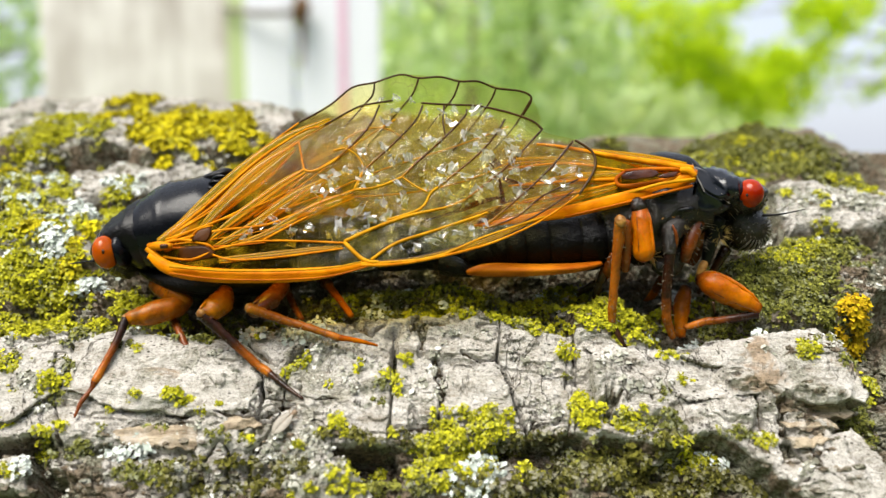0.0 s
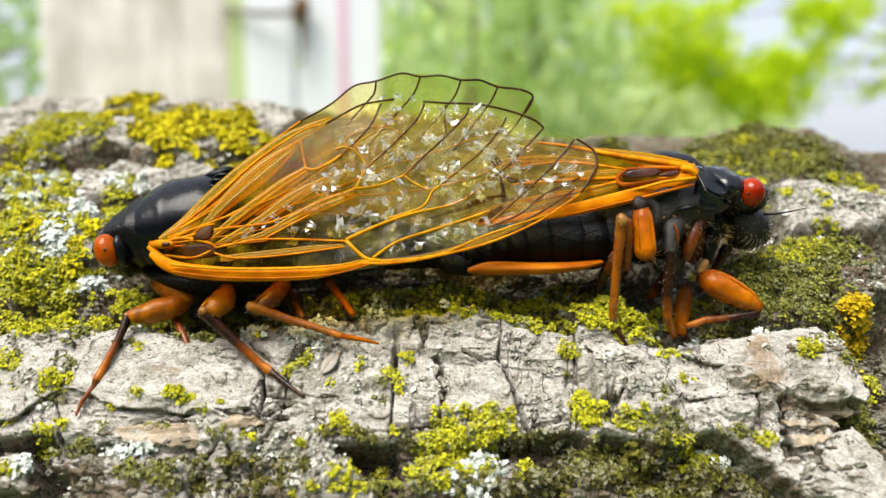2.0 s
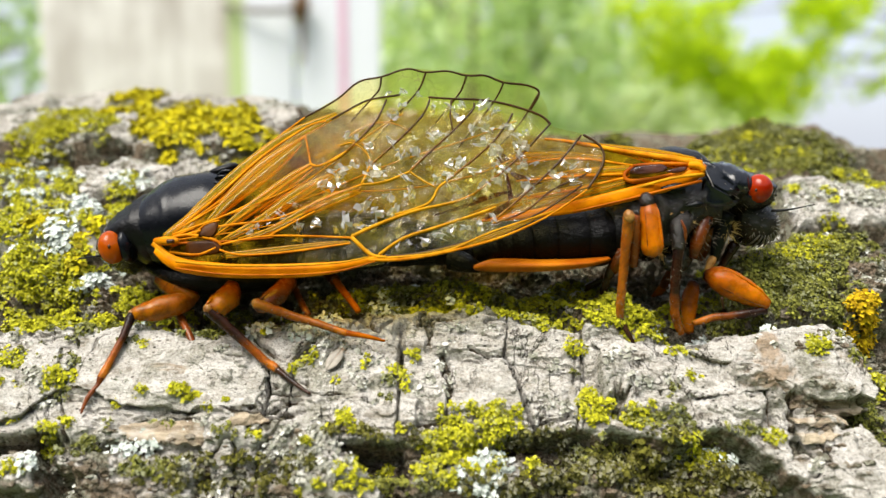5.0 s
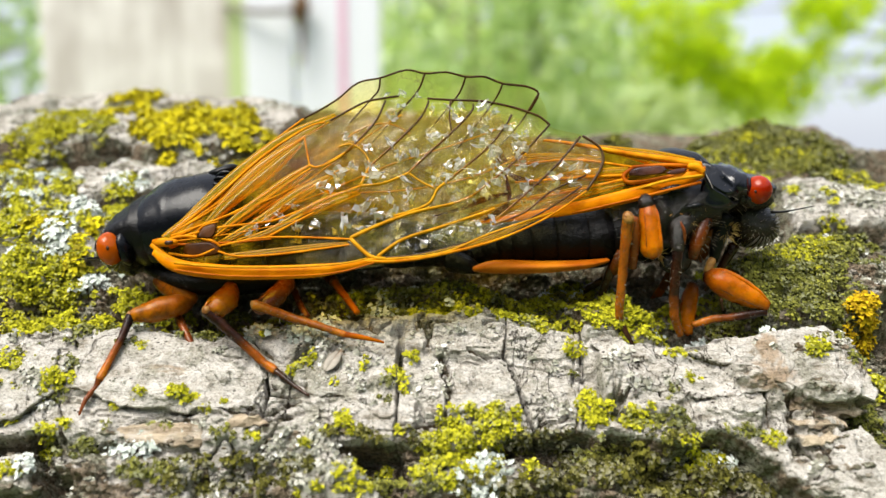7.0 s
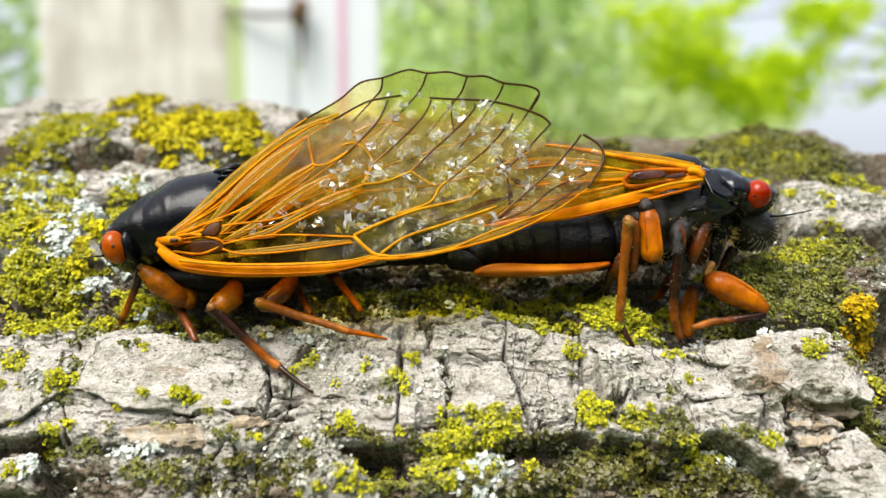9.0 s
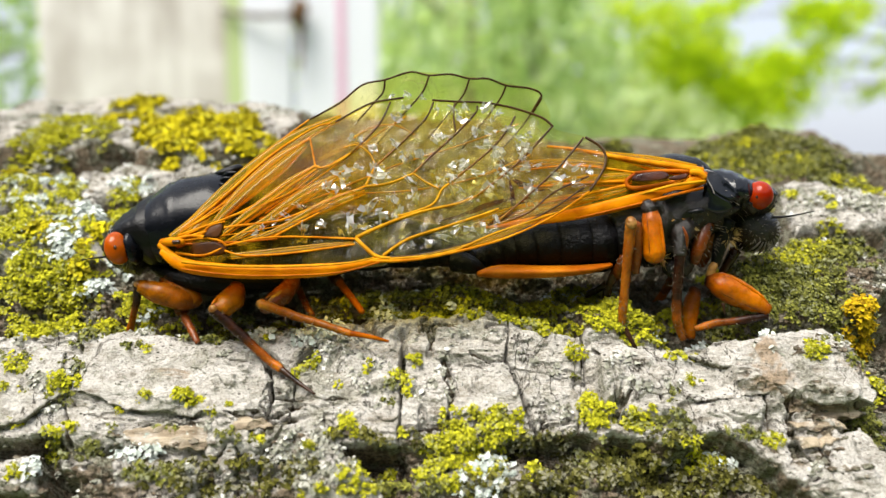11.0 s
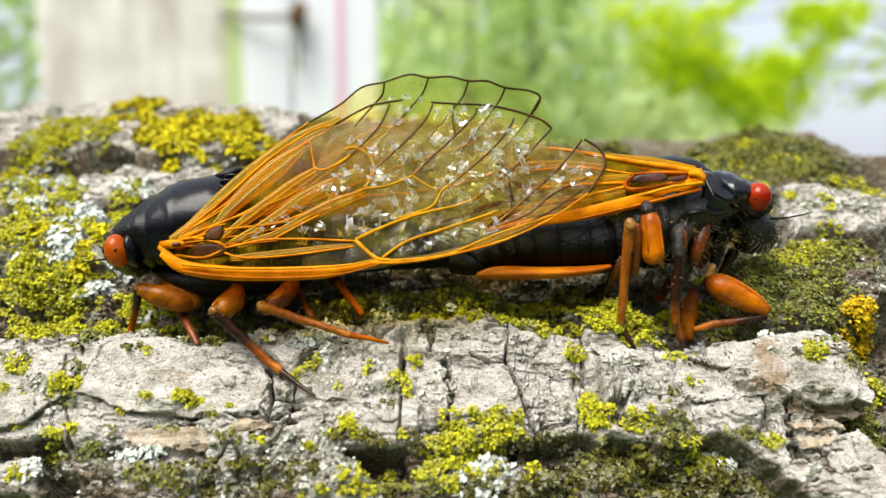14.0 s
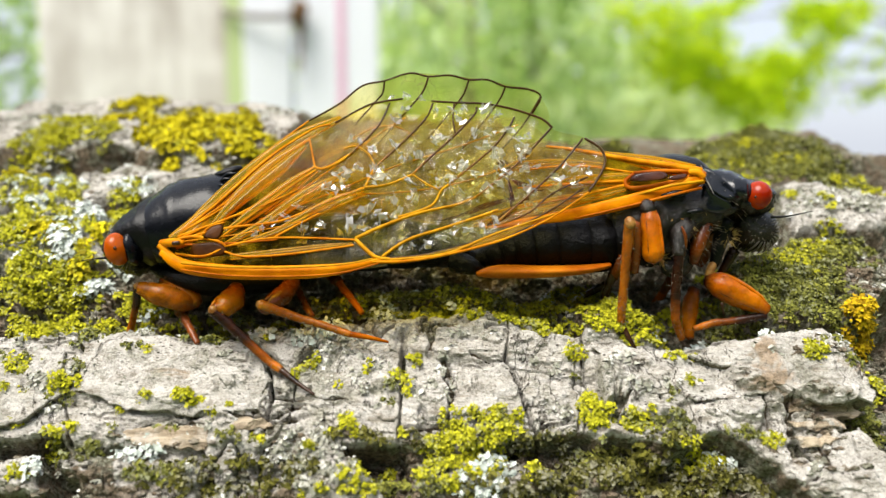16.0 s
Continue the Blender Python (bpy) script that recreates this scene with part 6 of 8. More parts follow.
    streak(near, [(9.90, 8.77, 3.20), (11.71, 9.71, 2.89), (13.15, 9.97, 2.81), (14.21, 8.98, 3.13)], [0.1, 0.14, 0.12, 0.06])
    vein(near, [(3.11, 3.00, 5.16), (5.89, 5.18, 4.40), (8.57, 7.25, 3.70), (9.74, 8.09, 3.42)], 0.06, 0.05, AMBER)
    vein(near, [(3.65, 2.76, 5.24), (6.35, 4.53, 4.63), (9.43, 6.41, 3.98), (11.79, 8.00, 3.45)], 0.06, 0.04, GOLD_VEIN)
    vein(near, [(4.90, 2.92, 5.19), (7.60, 3.88, 4.85), (10.71, 5.34, 4.35)], 0.05, 0.04, GOLD_VEIN)
    vein(near, [(6.95, 3.08, 5.13), (8.78, 4.12, 4.77), (10.14, 4.85, 4.52)], 0.09, 0.08, AMBER)
    vein(near, [(11.71, 9.71, 2.89), (12.61, 9.88, 2.84), (13.54, 9.28, 3.03), (14.03, 8.34, 3.34)], 0.07, 0.06, GOLD_VEIN)
    vein(near, [(10.55, 8.22, 3.38), (11.55, 8.77, 3.20), (12.14, 9.28, 3.03)], 0.08, 0.07, GOLD_VEIN)
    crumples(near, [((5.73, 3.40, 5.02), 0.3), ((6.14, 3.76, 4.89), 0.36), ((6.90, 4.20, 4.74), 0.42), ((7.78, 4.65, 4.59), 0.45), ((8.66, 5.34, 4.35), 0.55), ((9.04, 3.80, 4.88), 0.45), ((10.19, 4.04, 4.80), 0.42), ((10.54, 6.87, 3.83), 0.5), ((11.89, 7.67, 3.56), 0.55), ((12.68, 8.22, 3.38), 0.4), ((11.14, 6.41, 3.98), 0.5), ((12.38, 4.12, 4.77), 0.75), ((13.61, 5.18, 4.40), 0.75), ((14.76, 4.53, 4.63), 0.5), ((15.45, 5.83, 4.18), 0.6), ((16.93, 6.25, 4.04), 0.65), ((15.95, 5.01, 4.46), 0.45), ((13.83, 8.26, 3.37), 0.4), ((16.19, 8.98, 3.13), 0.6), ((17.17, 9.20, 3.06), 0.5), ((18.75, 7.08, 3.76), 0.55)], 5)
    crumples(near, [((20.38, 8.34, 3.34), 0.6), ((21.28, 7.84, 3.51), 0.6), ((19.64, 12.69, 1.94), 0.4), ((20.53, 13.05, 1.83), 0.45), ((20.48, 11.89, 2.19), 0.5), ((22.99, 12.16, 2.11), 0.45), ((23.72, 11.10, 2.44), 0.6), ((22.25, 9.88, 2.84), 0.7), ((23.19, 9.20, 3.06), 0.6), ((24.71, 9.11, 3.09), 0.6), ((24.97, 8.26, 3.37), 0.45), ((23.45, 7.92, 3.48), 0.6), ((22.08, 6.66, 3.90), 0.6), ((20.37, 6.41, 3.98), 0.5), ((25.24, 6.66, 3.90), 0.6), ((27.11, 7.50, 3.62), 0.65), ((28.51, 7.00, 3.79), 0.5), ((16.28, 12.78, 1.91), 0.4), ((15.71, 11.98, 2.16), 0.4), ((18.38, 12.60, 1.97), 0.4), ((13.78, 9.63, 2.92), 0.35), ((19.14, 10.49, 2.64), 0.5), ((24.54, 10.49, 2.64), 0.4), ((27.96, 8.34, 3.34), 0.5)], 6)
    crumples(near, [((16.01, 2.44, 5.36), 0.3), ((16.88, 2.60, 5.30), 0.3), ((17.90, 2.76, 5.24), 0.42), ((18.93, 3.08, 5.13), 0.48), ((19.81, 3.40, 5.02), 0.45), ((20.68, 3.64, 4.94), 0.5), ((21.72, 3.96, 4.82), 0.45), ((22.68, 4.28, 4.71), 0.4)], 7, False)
    under = membrane("hindwing", [(5.24, 4.24, 3.44), (10.53, 4.74, 3.27), (16.27, 5.32, 3.08), (22.05, 6.55, 2.67), (25.86, 8.70, 1.97), (26.77, 10.58, 1.37), (24.69, 12.20, 0.86), (19.55, 12.83, 0.67), (13.99, 12.20, 0.86), (10.23, 10.32, 1.45), (6.64, 7.40, 2.39)],
                     c, "clear crumpled hindwing folded beneath the forewing", (3.28, 3.42, 3.72), (26.77, 10.67, 1.34), 0.12, 0.6, 12)
    vein(under, [(5.63, 4.45, 3.37), (10.45, 6.33, 2.74), (15.36, 8.48, 2.04), (20.40, 10.14, 1.51), (24.68, 11.79, 0.99)], 0.08, 0.05, GOLD_VEIN)
    vein(under, [(6.01, 4.86, 3.23), (10.35, 8.04, 2.18), (13.61, 10.67, 1.34), (16.13, 12.38, 0.81)], 0.08, 0.05, GOLD_VEIN)
    vein(under, [(10.45, 6.33, 2.74), (16.24, 6.55, 2.67), (21.23, 7.53, 2.35), (25.46, 9.35, 1.76)], 0.07, 0.05, GOLD_VEIN)
    vein(under, [(11.92, 10.45, 1.41), (13.58, 11.48, 1.09), (15.29, 11.66, 1.03), (16.79, 10.90, 1.27)], 0.06, 0.05, GOLD_VEIN)
    far = membrane("forewing", [(2.49, 7.55, -1.95), (5.78, 10.38, -1.30), (8.49, 12.39, -0.83), (10.92, 13.78, -0.50), (12.71, 14.99, -0.21), (14.46, 15.36, -0.12), (16.42, 15.94, 0.02), (19.51, 15.78, -0.02), (22.42, 15.45, -0.10), (25.66, 14.74, -0.27), (26.59, 14.20, -0.40), (27.27, 12.09, -0.90), (24.91, 8.86, -1.65), (15.92, 5.32, -2.45), (6.83, 4.42, -2.65)],
                   c, "far forewing with dark brown margin veins", (1.44, 5.32, -2.45), (27.02, 13.15, -0.65), 0.08, 0.6, 5, 1.2)
    vein(far, [(8.49, 12.39, -0.83), (10.91, 13.65, -0.53), (12.71, 14.99, -0.21), (14.46, 15.36, -0.12), (16.42, 15.94, 0.02), (17.86, 15.69, -0.04), (19.51, 15.78, -0.02), (20.99, 15.45, -0.10), (22.42, 15.45, -0.10), (23.83, 14.95, -0.22), (25.66, 14.74, -0.27), (26.59, 14.20, -0.40), (25.97, 12.98, -0.69)], 0.07, 0.09, BROWN_VEIN)
    vein(far, [(14.46, 15.36, -0.12), (14.31, 14.49, -0.33), (13.77, 13.86, -0.48), (12.05, 12.09, -0.90)], 0.08, 0.07, BROWN_VEIN)
    vein(far, [(17.86, 15.65, -0.05), (17.37, 14.49, -0.33), (16.17, 13.15, -0.65), (13.78, 10.59, -1.25)], 0.08, 0.07, BROWN_VEIN)
    vein(far, [(20.99, 15.45, -0.10), (20.69, 14.62, -0.30), (20.21, 13.86, -0.48), (17.78, 11.02, -1.15)], 0.08, 0.07, BROWN_VEIN)
    vein(far, [(23.83, 14.95, -0.22), (23.15, 13.61, -0.54), (20.44, 10.16, -1.35)], 0.08, 0.07, BROWN_VEIN)
    vein(far, [(26.59, 14.20, -0.40), (25.28, 12.09, -0.90), (23.55, 10.16, -1.35)], 0.09, 0.07, BROWN_VEIN)
    vein(far, [(1.50, 6.22, -2.25), (4.86, 9.73, -1.45), (8.49, 12.39, -0.83)], 0.2, 0.08, AMBER)
    # legs
    mid = leg(c, "middle_leg", [(3.89, -0.49, 3.00), (3.85, -1.24, 4.00), (3.34, -1.85, 5.00), (2.94, -1.97, 5.50)], [0.5, 0.85, 0.8, 0.4], THIGH_AMBER,
              [(2.86, -1.97, 5.50), (4.54, -3.53, 5.30), (6.69, -5.52, 5.20), (7.67, -6.14, 5.50)], [0.4, 0.33, 0.3, 0.26], SHIN_FADE, [(7.71, -6.11, 5.70), (8.86, -6.90, 6.10), (10.16, -7.66, 6.60)], DARK_LEG)
    hind = leg(c, "hind_leg", [(7.80, -0.12, 2.00), (7.30, -1.07, 3.50), (6.45, -1.75, 4.20), (5.92, -1.61, 4.50)], [0.6, 0.7, 0.6, 0.4], RUST,
               [(6.00, -1.59, 4.80), (8.35, -2.44, 4.60), (10.78, -3.18, 4.80), (12.41, -3.68, 5.00)], [0.38, 0.3, 0.26, 0.24], SHIN_RUST, [(12.41, -3.68, 5.00), (13.80, -3.92, 5.00), (15.08, -4.29, 4.60)], ORANGE)
    leg(c, "hind_leg", [(7.18, -0.04, -1.00), (7.77, -0.64, 0.20)], [0.5, 0.4], RUST, [(7.77, -0.64, 0.20), (8.61, -1.85, 1.40), (9.27, -2.67, 2.20)], [0.3, 0.26, 0.22], RUST)
    leg(c, "middle_leg", [(10.27, 0.31, -1.00), (10.98, -0.25, 0.20)], [0.5, 0.4], RUST, [(10.98, -0.25, 0.20), (12.09, -1.42, 1.40), (12.97, -2.40, 2.40)], [0.3, 0.26, 0.22], ORANGE)
    leg(c, "front_leg", [(-1.30, -1.30, 0.00), (-0.61, -2.47, 1.60)], [0.7, 0.5], RUST, [(-0.61, -2.47, 1.60), (0.44, -3.60, 2.80), (1.20, -4.49, 3.60)], [0.3, 0.28, 0.22], RUST)
    knee(c, (2.93, -1.96, 5.60), 0.42, CREAM)
    knee(c, (6.04, -1.63, 4.80), 0.38, CREAM)
    hairs(c, [((20.41, 1.32, 1.00), (1.2, 0.8, 1.2), 80)], 0.4, DARK_LEG, 16)
    hairs(c, [((0.00, 1.30, 0.00), (2.5, 2.4, 4.0), 50)], 0.45, DARK_LEG, 15)
    hairs(c, [((-4.2, 2.2, 0.00), (0.8, 2.0, 3.8), 20), ((-4.56, 3.26, 0.00), (1.0, 2.0, 3.8), 40)], 0.5, HAIR, 6)
    return c


def moving_leg(cicada):
    """The front leg that steps: thigh from the hip along x, shin from the knee along x."""
    thigh = sculpt(tube("front_leg", [(0, 0, 0), (0.8, 0.05, 0), (2.6, 0.1, 0), (4.0, 0, 0), (4.3, 0, 0)], [0.4, 0.78, 0.85, 0.5, 0.3], THIGH_AMBER, cicada, "swollen orange front thigh", 20, 9), 0.06, 0.9, 21)
    shin = tube("shin", [(0, 0, 0), (1.6, 0.12, 0), (3.4, 0.05, 0), (4.9, 0, 0)], [0.33, 0.28, 0.25, 0.31], SHIN_FADE, thigh, "dark front shin fading to rust", 12)
    tube("tarsus", [(4.9, 0, 0), (5.4, 0, 0), (6.4, -0.25, 0), (7.5, -0.2, 0)], [0.3, 0.2, 0.17, 0.08], RUST, shin, sides=8)
    knee(thigh, (4.3, 0, 0), 0.36, CREAM)
    hip = tube("coxa", [(-0.3, 0, 0), (0.8, 0.1, 0), (2.2, 0.05, 0), (3.1, 0, 0)], [0.85, 1.05, 0.8, 0.45], THIGH_AMBER, cicada, "rust-brown leg base", 14)
    return thigh, shin, hip


def right_cicada():
    c = blank("cicada", (17.21, -1.69, -1.00))
    tagged(c, "black cicada with orange legs, red eyes and amber wings", "cicada", "mating cicadas")
    sculpt(tube("thorax", [(-5.21, 3.48, 0.00), (-3.48, 4.13, 0.00), (-1.30, 4.69, 0.00), (0.87, 5.00, 0.00), (2.61, 4.87, 0.00)],
         [(2.4, 3.2), (3.6, 4.0), (3.9, 4.4), (3.1, 4.2), (2.3, 3.6)], FACE, c, "hairy black thorax", 56, 14), 0.28, 1.3, 4)
    sculpt(tube("mesonotum", [(-2.58, 6.95, -1.00), (-1.03, 7.57, -1.00), (0.73, 7.75, -1.00), (2.28, 7.26, -1.00)], [(0.9, 2.6), (1.5, 3.4), (1.35, 3.4), (0.8, 2.6)], BLACK, c, "glossy dark back plate", 44, 10), 0.08, 1.6, 5)
    sculpt(tube("pronotum", [(1.91, 6.00, 0.00), (2.61, 6.04, 0.00), (3.69, 5.95, 0.00), (4.87, 5.69, 0.00)], [(1.8, 3.8), (1.95, 4.3), (1.75, 4.3), (1.2, 3.6)], DUSTY, c, "dusty blue-black collar", 56, 14), 0.16, 1.5, 6)
    sculpt(tube("head", [(3.82, 5.56, 0.00), (4.78, 5.56, 0.00), (5.74, 5.39, 0.00), (6.52, 4.95, 0.00)], [(1.5, 3.6), (1.6, 4.0), (1.4, 3.8), (0.9, 2.6)], FACE, c, "dull black head", 44, 12), 0.16, 0.9, 7)
    cell("collar_plate", [(0.68, 7.8, 3.70), (1.3, 7.57, 4.00), (2.29, 6.68, 4.40), (3.25, 5.56, 4.40), (2.45, 5.22, 4.60), (1.33, 5.86, 4.60), (0.79, 6.7, 4.20)], DUSTY, c, "blue-black upper plate of the collar")
    cell("collar_plate", [(0.75, 6.53, 4.30), (1.25, 5.78, 4.70), (2.37, 5.14, 4.70), (2.72, 4.6, 4.40), (1.44, 4.35, 4.50), (0.55, 4.92, 4.30)], DUSTY, c, "glossy black lower plate of the collar")
    tube("collar_ridge", [(0.58, 7.81, 4.3), (0.65, 6.99, 4.8), (0.94, 6.17, 5.1), (1.14, 5.68, 5.2)], [0.02, 0.04, 0.04, 0.02], PALE_RIDGE, c, "pale grey rim of the collar", 8)
    face = tube("face", [(4.56, 4.13, 0.00), (5.47, 3.56, 0.00), (6.43, 2.95, 0.00), (7.13, 2.43, 0.00)], [(1.3, 2.2), (1.75, 2.5), (1.7, 2.3), (1.0, 1.5)], FACE, c, "swollen ridged black face", 24)
    mid = (6.00, 3.17, 0.00)
    for k in range(11):
        a = radians(25 - 14 * k)
        arc = []
        for r in (0.5, 0.75, 0.97):
            arc.append((mid[0] + 1.75 * r * math.cos(a), mid[1] + 1.75 * r * math.sin(a), mid[2] + 2.42 * math.sqrt(1 - r * r) + 0.04))
        tube("ridge", arc, [0.04, 0.09, 0.05], PALE_RIDGE, face, sides=6)
    tube("beak", [(4.56, 1.74, 0.00), (3.56, 0.00, 0.00), (2.56, -1.77, -0.50)], [0.5, 0.3, 0.15], DARK_LEG, c, sides=8)
    for w in (2.4, -5.6):
        v, f = ball((5.03, 5.71, 3.40), (0.95, 1.06, 1.05), 0)
        mesh_object("eye", [(a, b, d + w - 2.4) for a, b, d in v], f, RED_EYE, c, "bulging bright red compound eye")
    v, f = ball((4.42, 5.51, 4.42), (0.1, 0.12, 0.05), 0, 8, 10)
    mesh_object("eye_spot", v, f, DARK_LEG, c)
    v, f = ball((4.56, 5.68, 2.60), (0.8, 1.05, 1.2), 0)
    mesh_object("eye_socket", v, f, FACE, c)
    tube("antenna", [(6.34, 4.15, 2.50), (7.37, 4.21, 3.00), (9.13, 4.57, 3.20)], [0.12, 0.07, 0.03], BLACK, c, sides=6)
    tube("antenna", [(7.32, 1.96, -2.00), (8.22, 1.65, -2.00)], [0.05, 0.03], BLACK, c, sides=6)
    rings(c, [(-4.13, 2.69, 0.00), (-6.08, 2.43, 0.00), (-9.56, 2.17, 0.00), (-12.17, 1.82, 0.00), (-13.90, 1.39, 0.00), (-15.42, 0.87, 0.00)],
          [(2.5, 3.6), (2.4, 3.6), (2.2, 3.3), (1.8, 2.8), (1.3, 1.9), (0.7, 1.0)], 8)
    tube("underside", [(-15.43, -0.03, 2.5), (-13.85, 0.14, 2.5), (-10.51, 0.14, 2.5), (-7.59, 0.3, 2.5), (-5.71, 0.63, 2.5)], [(0.2, 1.0), (0.5, 1.6), (0.46, 1.9), (0.36, 1.9), (0.2, 1.2)], BELLY, c, "orange underside of the abdomen", 16)
    near = membrane("forewing", [(0.46, 7.34, 4.60), (-0.37, 6.29, 4.69), (-3.64, 5.53, 4.17), (-8.37, 4.44, 3.43), (-12.40, 3.60, 2.79), (-16.54, 2.99, 2.09), (-20.78, 3.44, 1.14), (-23.43, 4.76, 0.33), (-22.58, 6.51, 0.10), (-18.24, 7.75, 0.65), (-14.39, 8.98, 1.11), (-10.22, 9.48, 1.82), (-4.23, 8.63, 3.26), (-0.43, 7.99, 4.24)],
                    c, "amber forewing with a glossy dark cell", (0.26, 7.14, 4.61), (-18.23, 6.00, 1.05), 0.13, 0.45, 9, 0.6)
    tube("costal_band", [(0.48, 6.83, 4.90), (-1.71, 5.99, 4.47), (-4.42, 5.25, 4.07), (-8.37, 4.35, 3.45), (-12.40, 3.72, 2.76), (-14.87, 3.41, 2.33)], [(0.4, 0.2), (0.5, 0.2), (0.5, 0.2), (0.44, 0.18), (0.26, 0.12), (0.1, 0.08)], COSTAL, near, "broad orange leading edge", 12)
    vein(near, [(0.46, 7.34, 4.60), (-1.58, 7.81, 4.03), (-4.25, 8.29, 3.34), (-8.19, 9.17, 2.31), (-10.22, 9.48, 1.82)], 0.35, 0.12, AMBER)
    vein(near, [(0.06, 7.02, 4.59), (-2.44, 6.37, 4.21), (-4.37, 6.20, 3.84), (-4.73, 6.71, 3.63), (-4.12, 7.24, 3.63)], 0.2, 0.14, ORANGE)
    vein(near, [(-0.10, 7.36, 4.47), (-2.37, 7.41, 3.96), (-4.11, 7.32, 3.61)], 0.18, 0.12, ORANGE)
    vein(near, [(-4.73, 6.71, 3.63), (-8.28, 6.61, 2.91), (-12.35, 6.34, 2.14)], 0.14, 0.08, AMBER)
    vein(near, [(-4.11, 7.32, 3.61), (-8.23, 7.97, 2.59), (-12.32, 7.63, 1.84)], 0.12, 0.08, AMBER)
    vein(near, [(-4.74, 6.42, 3.70), (-8.32, 5.64, 3.14), (-12.38, 4.86, 2.49)], 0.14, 0.08, AMBER)
    cell("wing_cell", [(-4.55, 6.62, 4.60), (-4.31, 7.10, 4.60), (-2.58, 7.33, 4.75), (-2.00, 7.08, 4.80), (-2.21, 6.76, 4.85), (-3.58, 6.61, 4.75)], BROWN_GLOSS, near, "glossy dark brown wing cell")
    cell("wing_cell", [(-2.13, 6.76, 4.85), (-1.61, 7.00, 4.85), (-0.60, 7.16, 4.80), (-0.79, 6.83, 4.90), (-1.51, 6.67, 4.90)], BROWN_GLOSS, near, "glossy dark brown wing cell")
    streak(near, [(-0.02, 7.35, 4.49), (-2.34, 7.91, 3.84), (-5.02, 8.57, 3.11), (-8.19, 9.17, 2.31)], [0.5, 0.55, 0.3, 0.1])
    streak(near, [(-4.40, 6.95, 3.64), (-5.89, 6.86, 3.35), (-8.28, 6.78, 2.87), (-11.53, 6.33, 2.31)], [0.4, 0.45, 0.35, 0.15])
    streak(near, [(-4.76, 6.21, 3.75), (-8.33, 5.43, 3.19), (-12.38, 4.56, 2.56), (-15.70, 3.75, 2.08)], [0.2, 0.45, 0.5, 0.3])
    streak(near, [(-6.24, 7.92, 3.01), (-9.03, 8.20, 2.37), (-12.31, 8.06, 1.74), (-14.83, 7.47, 1.38)], [0.2, 0.3, 0.3, 0.1])
    streak(near, [(-18.43, 3.82, 2.3), (-16.34, 4.4, 2.3), (-14.66, 5.07, 2.3), (-12.78, 5.57, 2.3)], [0.05, 0.14, 0.2, 0.08], SMUDGE)
    streak(near, [(-14.68, 3.56, 2.5), (-13.22, 4.39, 2.5), (-12.17, 5.14, 2.5), (-11.34, 5.77, 2.5)], [0.08, 0.24, 0.2, 0.05], SMUDGE)
    streak(near, [(-13.89, 8.37, 2.0), (-13.38, 8.03, 2.0), (-12.88, 7.7, 2.0)], [0.15, 0.36, 0.12], SMUDGE)
    streak(near, [(-13.08, 6.9, 2.4), (-12.87, 5.77, 2.4), (-12.67, 4.1, 2.4)], [0.06, 0.16, 0.2], SMUDGE)
    streak(near, [(-12.77, 6.92, 2.2), (-11.72, 6.42, 2.2), (-10.47, 6.21, 2.2)], [0.1, 0.26, 0.08], SMUDGE)
    streak(near, [(-11.58, 3.96, 2.8), (-10.55, 4.37, 2.8), (-8.89, 5.04, 2.8)], [0.1, 0.2, 0.08], SMUDGE)
    vein(near, [(0.42, 6.58, 5.10), (-1.88, 6.26, 5.10), (-4.40, 5.58, 3.99), (-8.36, 4.69, 3.37), (-11.58, 4.05, 2.85)], 0.12, 0.08, GOLD_VEIN)
    vein(near, [(0.33, 6.11, 5.00), (-1.86, 5.59, 5.00), (-4.44, 4.93, 4.15), (-8.38, 4.02, 3.53)], 0.12, 0.08, ORANGE)
    tube("wing_hinge", [(-0.47, 7.27, 4.90), (0.13, 7.18, 5.00), (0.49, 6.82, 5.00)], [0.2, 0.26, 0.24], AMBER, near, "orange wing hinge", 14)
    tube("wing_hinge", [(-0.44, 7.16, 4.00), (0.20, 7.25, 4.30), (0.68, 6.97, 4.30)], [0.25, 0.36, 0.4], ORANGE, near, "", 14)
    leg(c, "front_leg", [(1.75, -0.50, 1.80), (2.5, -0.80, 2.20), (3.6, -1.35, 2.40), (4.9, -2.08, 2.60), (5.93, -2.73, 2.80)], [0.4, 0.92, 0.98, 0.8, 0.36], THIGH_ORANGE,
        [(5.81, -3.06, 2.80), (4.23, -3.41, 2.60), (2.25, -3.69, 2.30), (0.76, -4.14, 2.00)], [0.34, 0.3, 0.27, 0.24], SHIN_FADE, None, None,
        [(3.07, 3.92, 2.00), (2.69, 2.16, 2.00), (2.34, 0.56, 1.80)], [0.75, 0.55, 0.35])
    tube("knee_joint", [(2.35, 0.81, 1.90), (2.06, 0.31, 2.00), (1.84, -0.28, 1.90)], [0.26, 0.33, 0.26], CREAM, c, sides=14)
    tube("coxa", [(2.06, 4.5, 2.6), (1.15, 3.24, 3.2), (0.54, 1.79, 3.4), (0.36, 0.77, 3.2)], [0.35, 0.52, 0.5, 0.3], RUST, c, "rust-orange leg base", 14)
    tube("leg_spine", [(2.54, -2.19, 2.90), (2.74, -3.06, 2.80)], [0.14, 0.05], DARK_LEG, c, sides=6)
    leg(c, "front_leg", [(2.41, 3.93, 1.60), (2.03, 2.38, 1.20), (1.70, 0.62, 0.40)], [0.55, 0.75, 0.4], RUST,
        [(1.79, -1.27, -1.00), (1.29, -2.86, -0.50), (1.04, -5.04, 0.00)], [0.42, 0.62, 0.35], THIGH_ORANGE)
